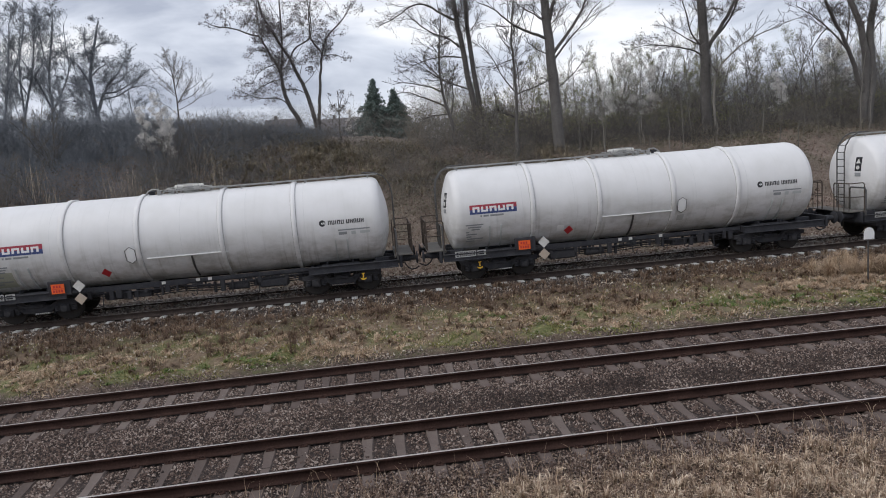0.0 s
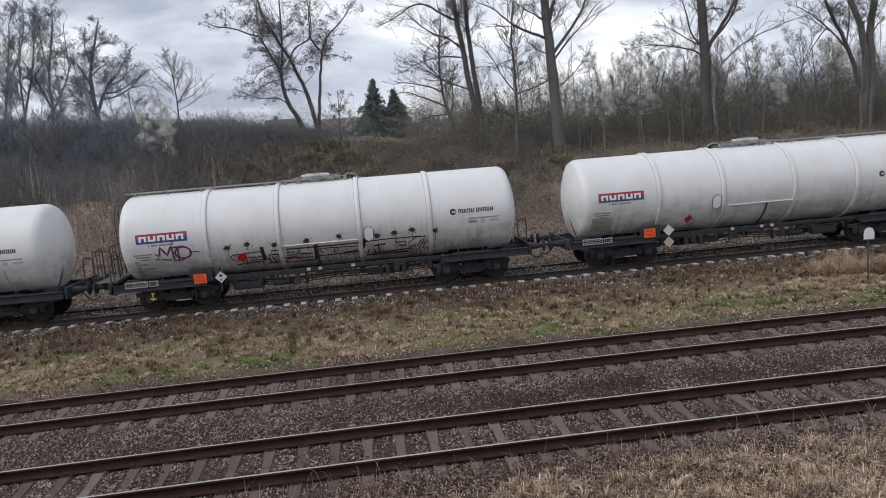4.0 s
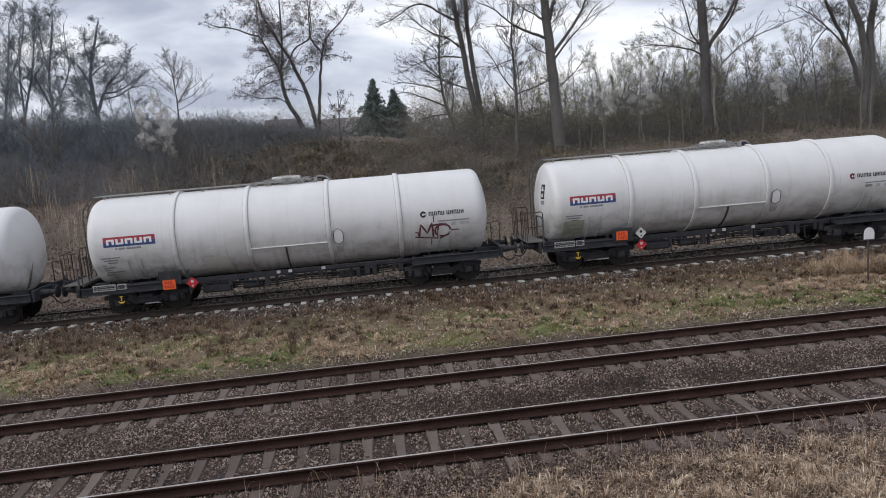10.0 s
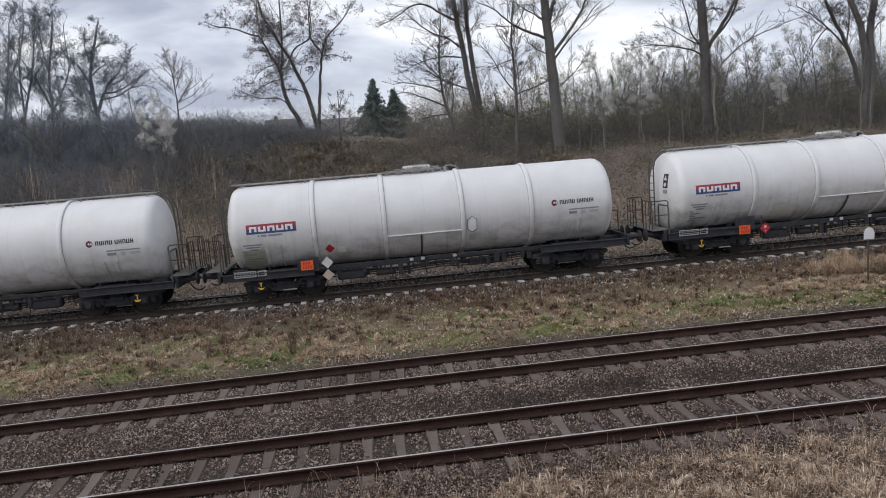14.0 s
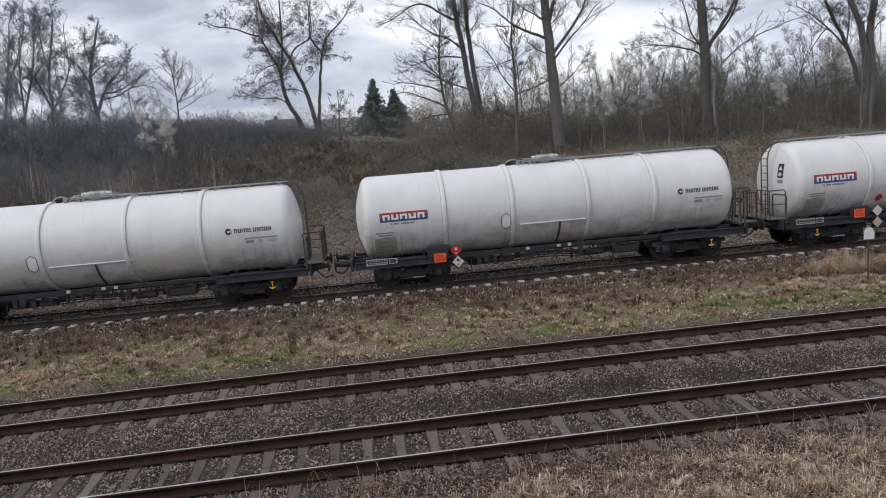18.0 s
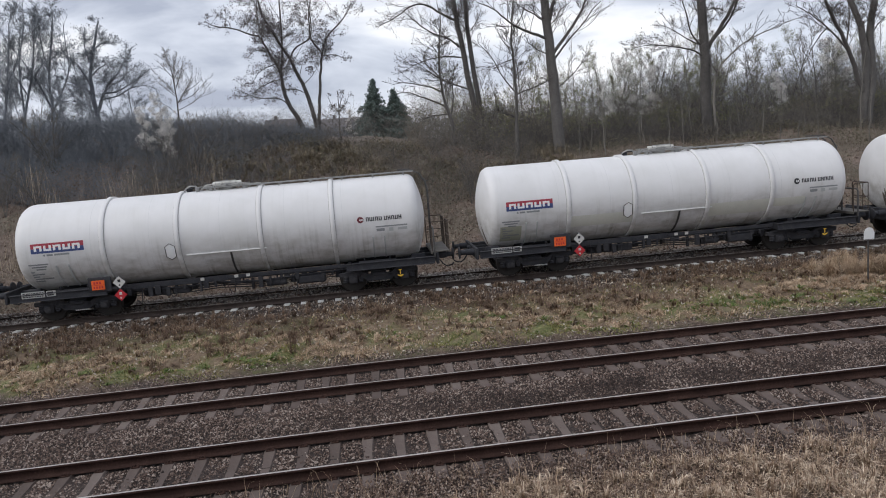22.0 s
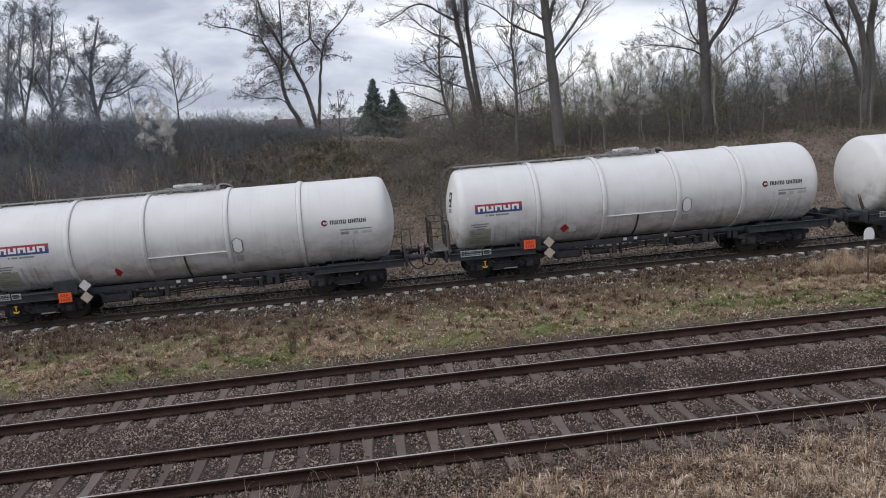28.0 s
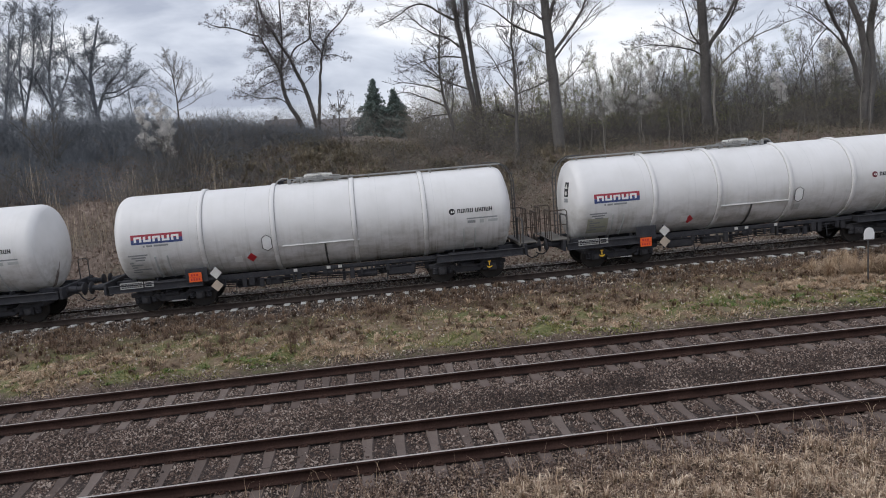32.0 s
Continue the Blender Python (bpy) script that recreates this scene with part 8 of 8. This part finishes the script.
    front = lambda x, y: np.clip((x + 2.1 + (9.6 - y) * 1.9 - 0.7 * np.sin(x * 1.1)) / 2.0, 0, 1) * np.clip((10.3 - y - 0.02 * (x - 5) ** 2 - 0.12 * np.sin(x * 2.3)) / 0.6, 0, 1)
    blades("foreground_grass", "tall dry pale straw grass in front of the rails", 42000, (-3, 12, 6.4, 10.4), 0.20, M_FORESTRAW, 5, front, 0.0055, 2.6, tuft=0.09)
    blades("foreground_weeds", "dry reddish-brown weeds in front of the rails", 17000, (-4, 12, 6.4, 10.5), 0.22, M_REDSTRAW, 6, front, 0.005, 1.8, tuft=0.12)
    tussocks("foreground_tussocks", "dry straw tussocks with bleached seed heads in front of the rails", 2600, 28, (-2.5, 11, 6.6, 10.2), 0.065, 0.23, M_FORESTRAW, 25,
             lambda x, y: front(x, y) * (0.2 + 0.8 * patchy(2.0, -0.4, 0.6, 1.0)(x, y)), M_SEEDHEAD, 0.8, 0.0050)
    litter("leaf_litter", "dry brown leaves and stalks on the stones in front of the rails", 6000, (-1.2, 8, 8.8, 10.75), 0.028, M_LITTER, 26, patchy(1.6, -1.0, 0.3, 3.0), 0.03)
    litter("leaf_litter", "trampled tan leaves and straw on the soil in front of the rails", 9000, (-0.6, 4.6, 8.9, 10.72), 0.022, M_LITTER, 28, patchy(2.1, -0.9, 0.5, 1.0), 0.04)
    litter("leaf_litter", "small bleached curled leaves in the dry grass", 11000, (-4, 12, 6.6, 10.3), 0.017, M_SEEDHEAD, 30, lambda x, y: np.clip(front(x, y) + 0.25, 0, 1) * patchy(1.8, -0.6, 0.6, 2.0)(x, y), 0.07)
    brush("dry_stalks", "thin dead stalks leaning over the near rail", 420, (-3, 10, 9.6, 10.9), 0.45, M_STRAW, 7, thick=0.0035, lean=1.1)
    brush("dry_stalks", "dead dark weed stalks at the edge of the ballast", 300, (-12, 6, 17.5, 18.6), 0.42, M_REDSTRAW, 8, thick=0.005,
          density=patchy(1.3, 0.5, 1.0, 2.0), lean=0.5)
    litter("leaf_litter", "pale fallen leaves scattered in the grass", 5500, (-14, 24, 17.6, 23.2), 0.048, M_PALELEAF, 9)
    litter("leaf_litter", "brown leaf litter covering the bank", 75000, (-22, 40, 27.8, 41), 0.06, M_LITTER, 10, lambda x, y: np.where((x > 9) & (y > 33), 0.33, 1.0))
    brush("bank_brush", "tangled dry stalks and brambles on the bank", 21000, (-22, 38, 28.6, 38), 0.65, M_BRUSH, 11, thick=0.007,
          density=lambda x, y: np.where(x < 9, 1.0, 0.5), lean=1.2)
    hump = lambda x, y: 0.7 + 0.3 * np.clip(wave(x * 0.9, y * 0.6, 0.8), -1, 1.5)
    tangle("bank_scrub", "dense scrub twigs along the bank top, blue haze in their colour", 42000, (-30, -3.5, 36, 41),
           lambda x, y: hump(x, y) * 2.6 * np.clip((y - 36) / 3, 0.1, 1), 0.62, M_HEDGE, 12, 0.0062, density=lambda x, y: np.clip((-3.5 - x) / 11, 0, 1) ** 0.7)
    tangle("hedge", "solid dark hedge of leafless scrub on the bank top, blue haze in its colour", 62000, (-30, -2.5, 39.5, 43.5),
           lambda x, y: (0.9 + 0.1 * np.clip(wave(x, y, 0.8), -1, 1.5)) * np.interp(x, [-30, -20, -13, -7, -4, -2], [3.5, 2.9, 2.3, 1.6, 1.1, 0.6]), 0.6, M_HEDGE, 35, 0.0105, 0.35)
    tangle("bank_scrub", "grey-brown scrub twigs along the bank top", 30000, (-12, 9, 34, 43),
           lambda x, y: (2.0 + 0.35 * np.clip(wave(x, y, 0.8), -1, 1)) * np.clip((y - 33.5) / 5, 0.1, 1), 0.6, M_SCRUB, 19, 0.0058, density=patchy(0.5, -0.9, 0.3, 5.0))
    tangle("bank_scrub", "olive bramble tangle on the bank", 34000, (-9, 36, 32, 40),
           lambda x, y: hump(x, y) * np.where(x < 9, 1.2, 0.9) * np.clip((y - 34) / 4.5, 0.05, 1), 0.45, M_OLIVETWIG, 15, 0.006, density=patchy(0.6, -0.7, 0.4, 2.0))
    tussocks("bank_grass", "dull olive grass tufts on the bank", 2100, 26, (-9, 11, 32, 41.5), 0.22, 0.5, M_BANKGRASS, 29,
             lambda x, y: np.clip((y - 34.5) / 2, 0, 1) * patchy(0.55, -0.7, 0.4, 4.0)(x, y), None, 0.8, 0.011)
    gs = np.random.default_rng(81)
    m = 46000
    C = np.stack([gs.uniform(-10, 34, m), 33 + 8 * gs.random(m), np.zeros(m)], 1)
    low = np.where(C[:, 0] < 9, 1.0, 0.7) * np.clip((C[:, 1] - 32.5) / 5, 0.1, 1)
    C[:, 2] = height(C[:, 0], C[:, 1]) + gs.random(m) * low * hump(C[:, 0], C[:, 1])
    V, F = leaves(C[patchy(0.7, -0.5, 0.5, 1.5)(C[:, 0], C[:, 1]) > gs.random(m)], 0.06, gs)
    tagged(new("scrub_foliage", np_mesh("scrub_foliage", V, F, M_IVY)), "small olive leaves all through the low scrub", "foliage", kind="stuff")
    tangle("hill_scrub", "grey leafless hedge on the rise behind the bank", 18000, (-36, 6, 62, 72), lambda x, y: np.where(x < -13, 1.9, 0.5) + 0.6 * hump(x, y), 0.8, M_HEDGE, 18, 0.012)
    brush("reeds", "pale dry reed stalks at the foot of the bank", 1500, (-21, -7, 31, 37), 2.0, M_REED, 16, thick=0.009, lean=0.25, density=patchy(0.8, 0.1, 0.9, 1.0))
    litter("leaf_litter", "brown leaves and dead stalks between the far rails", 9000, (-20, 30, 24.56, 27.4), 0.045, M_LITTER, 33, patchy(0.8, -0.9, 0.4, 2.0), 0.03)
    litter("leaf_litter", "pale dry leaves beside the siding", 6000, (-20, 36, 26.6, 30.5), 0.06, M_PALELEAF, 27, patchy(0.9, -0.6, 0.8, 2.0))
    tangle("wood_undergrowth", "tangled leafless undergrowth of the wood", 66000, (3.5, 50, 38.5, 60),
           lambda x, y: hump(x, y) * np.clip((y - 38) * 0.45, 0.4, 4.6), 0.9, M_TWIG, 14, 0.008)
    tangle("wood_edge", "dark olive thicket along the edge of the wood", 24000, (2.5, 34, 40, 46),
           lambda x, y: hump(x, y) * np.where(x < 14, 2.7, 2.0), 0.55, M_OLIVETWIG, 34, 0.0072)
    # Darker twigs here: the shade under the wood is put into their colour.
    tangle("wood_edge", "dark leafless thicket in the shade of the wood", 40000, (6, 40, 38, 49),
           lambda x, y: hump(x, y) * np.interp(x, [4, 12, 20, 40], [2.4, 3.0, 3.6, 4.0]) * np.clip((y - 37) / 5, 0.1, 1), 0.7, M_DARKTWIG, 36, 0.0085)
    g = np.random.default_rng(77)
    n = 46000
    C = np.stack([g.uniform(5, 46, n), 40 + 20 * g.random(n) ** 1.6, np.zeros(n)], 1)
    C[:, 2] = height(C[:, 0], C[:, 1]) + 0.6 + g.random(n) * np.clip((C[:, 1] - 36) * 0.30, 1.2, 5.0) * hump(C[:, 0], C[:, 1])
    V, F = leaves(C[patchy(0.6, -0.6, 0.7, 4.0)(C[:, 0], C[:, 1]) > g.random(n)], 0.055, g)
    tagged(new("spring_foliage", np_mesh("spring_foliage", V, F, M_SPRING)), "first small olive-green leaves in the undergrowth", "foliage", kind="stuff")
    litter("ivy_scrub", "dull olive leaves in the scrub", 18000, (-12, 34, 34.5, 41), 0.07, M_IVY, 13, patchy(0.5, -0.1, 0.8, 5.0))


def build_plants():
    build_hero_trees()
    build_woods()
    conifer(1.0, 62, 5.15, 2.8, 3)
    conifer(2.75, 62.5, 4.35, 2.8, 4)
    build_undergrowth()


build_plants()


# ---------- houses, marker post ----------
def house(x0, x1, y, depth, z_eaves, z_ridge, windows):
    """A gabled house: walls, roof with eaves, chimney, windows with frames."""
    zg = float(height((x0 + x1) / 2, y)) - 0.3
    h = new("house")
    h.location = (x0, y, zg)
    tagged(h, "pale plastered house with a grey-brown tiled gable roof", "house", "houses behind the trees")
    w, e, r = x1 - x0, z_eaves - zg, z_ridge - zg
    g = Geo()
    vs = [(0, 0, 0), (w, 0, 0), (w, depth, 0), (0, depth, 0), (0, 0, e), (w, 0, e), (w, depth, e), (0, depth, e), (0, depth / 2, r - 0.1), (w, depth / 2, r - 0.1)]
    g.add(vs, [(0, 1, 5, 4), (2, 3, 7, 6), (1, 2, 6, 9, 5), (3, 0, 4, 8, 7), (0, 3, 2, 1)])
    part("wall", g, M_PLASTER, h)
    g = Geo()
    o = 0.35
    for a, b in (((-o), depth / 2), (depth + o, depth / 2)):
        za = e - 0.25
        vs = [(-o, a, za), (w + o, a, za), (w + o, b, r), (-o, b, r)]
        g.add(vs + [(p[0], p[1], p[2] + 0.14) for p in vs], [(0, 1, 2, 3), (7, 6, 5, 4), (0, 4, 5, 1), (1, 5, 6, 2), (3, 7, 4, 0), (2, 6, 7, 3)])
    roof = part("roof", g, M_ROOF, h, "grey-brown tiled roof")
    part("chimney", Geo().box(w * 0.3, depth * 0.55, r + 0.2, 0.55, 0.55, 1.3, 0.03), M_ROOF, roof)
    for k in range(windows):
        wx = w * (k + 0.5) / windows
        win = part("window", Geo().box(wx, -0.02, e - 1.3, 1.1, 0.08, 1.2, 0.02), M_WHITE, h)
        part("pane", Geo().box(wx, -0.07, e - 1.3, 0.9, 0.03, 1.0, 0.01), M_GLASS, win)


def build_marker():
    """Thin post with a round-topped white board beside the siding."""
    x, y = 14.99, 19.6
    z = float(height(x, y))
    p = new("marker_post")
    p.location = (x, y, z - 0.1)
    tagged(p, "thin dark post with a white round-topped board in the grass", "signal post")
    part("pole", Geo().tube([(0, 0, 0), (0, 0, 1.62)], 0.022, 8), M_GREYSTEEL, p)
    g = Geo()
    pts = [(-0.17, 0.0), (0.17, 0.0)] + [(0.17 * math.cos(radians(a)), 0.17 + 0.19 * math.sin(radians(a))) for a in range(0, 181, 15)]
    plate(g, 0, -0.045, 1.50, pts, 0.02)
    part("board", g, M_WHITE, p, "white round-topped board")
    part("bracket", Geo().box(0, -0.015, 1.58, 0.06, 0.05, 0.12, 0.01), M_GREYSTEEL, p)


house(-17.8, -12.6, 128, 9, 9.8, 13.2, 3)
house(-8.4, 0.2, 134, 9, 9.8, 12.95, 4)
house(-32.0, -24.0, 150, 9, 10.0, 12.6, 3)
build_marker()


# ---------- what moves ----------
RUN = [(0, -0.44), (1, 4.63), (2, 9.72), (3, 14.88), (3.5, 17.43), (5.5, 27.63), (6, 30.19), (7, 35.28), (8, 40.36), (9, 45.48), (10, 50.56), (11, 55.64), (11.5, 58.32),
       (12, 60.89), (13, 65.93), (14, 71.00), (14.5, 73.54), (16.5, 83.73), (17, 86.23), (18, 91.30), (19, 96.38), (20, 101.42), (21, 106.47), (22, 111.52), (23, 116.60),
       (24, 121.74), (25, 126.82), (25.5, 129.34), (27.5, 139.51), (28, 142.04), (29, 147.11), (30, 152.17), (31, 157.20), (31.5, 159.61), (32, 162.11)]


def motions():
    """The train rolls to the right as one; each wheelset turns with it."""
    for wagon, x in WAGONS:
        walk(wagon, [(t, pose(x + d, TRACK_Y, TRACK_Z)) for t, d in RUN])
    ts = [i * 32.0 / 256 for i in range(257)]
    spin = [math.degrees(np.interp(t, [a for a, _ in RUN], [b for _, b in RUN]) / 0.46) for t in ts]
    for axle, x in WHEELSETS:
        walk(axle, [(t, pose(x, 0, 0.46, 0, a, 0)) for t, a in zip(ts, spin)])


motions()
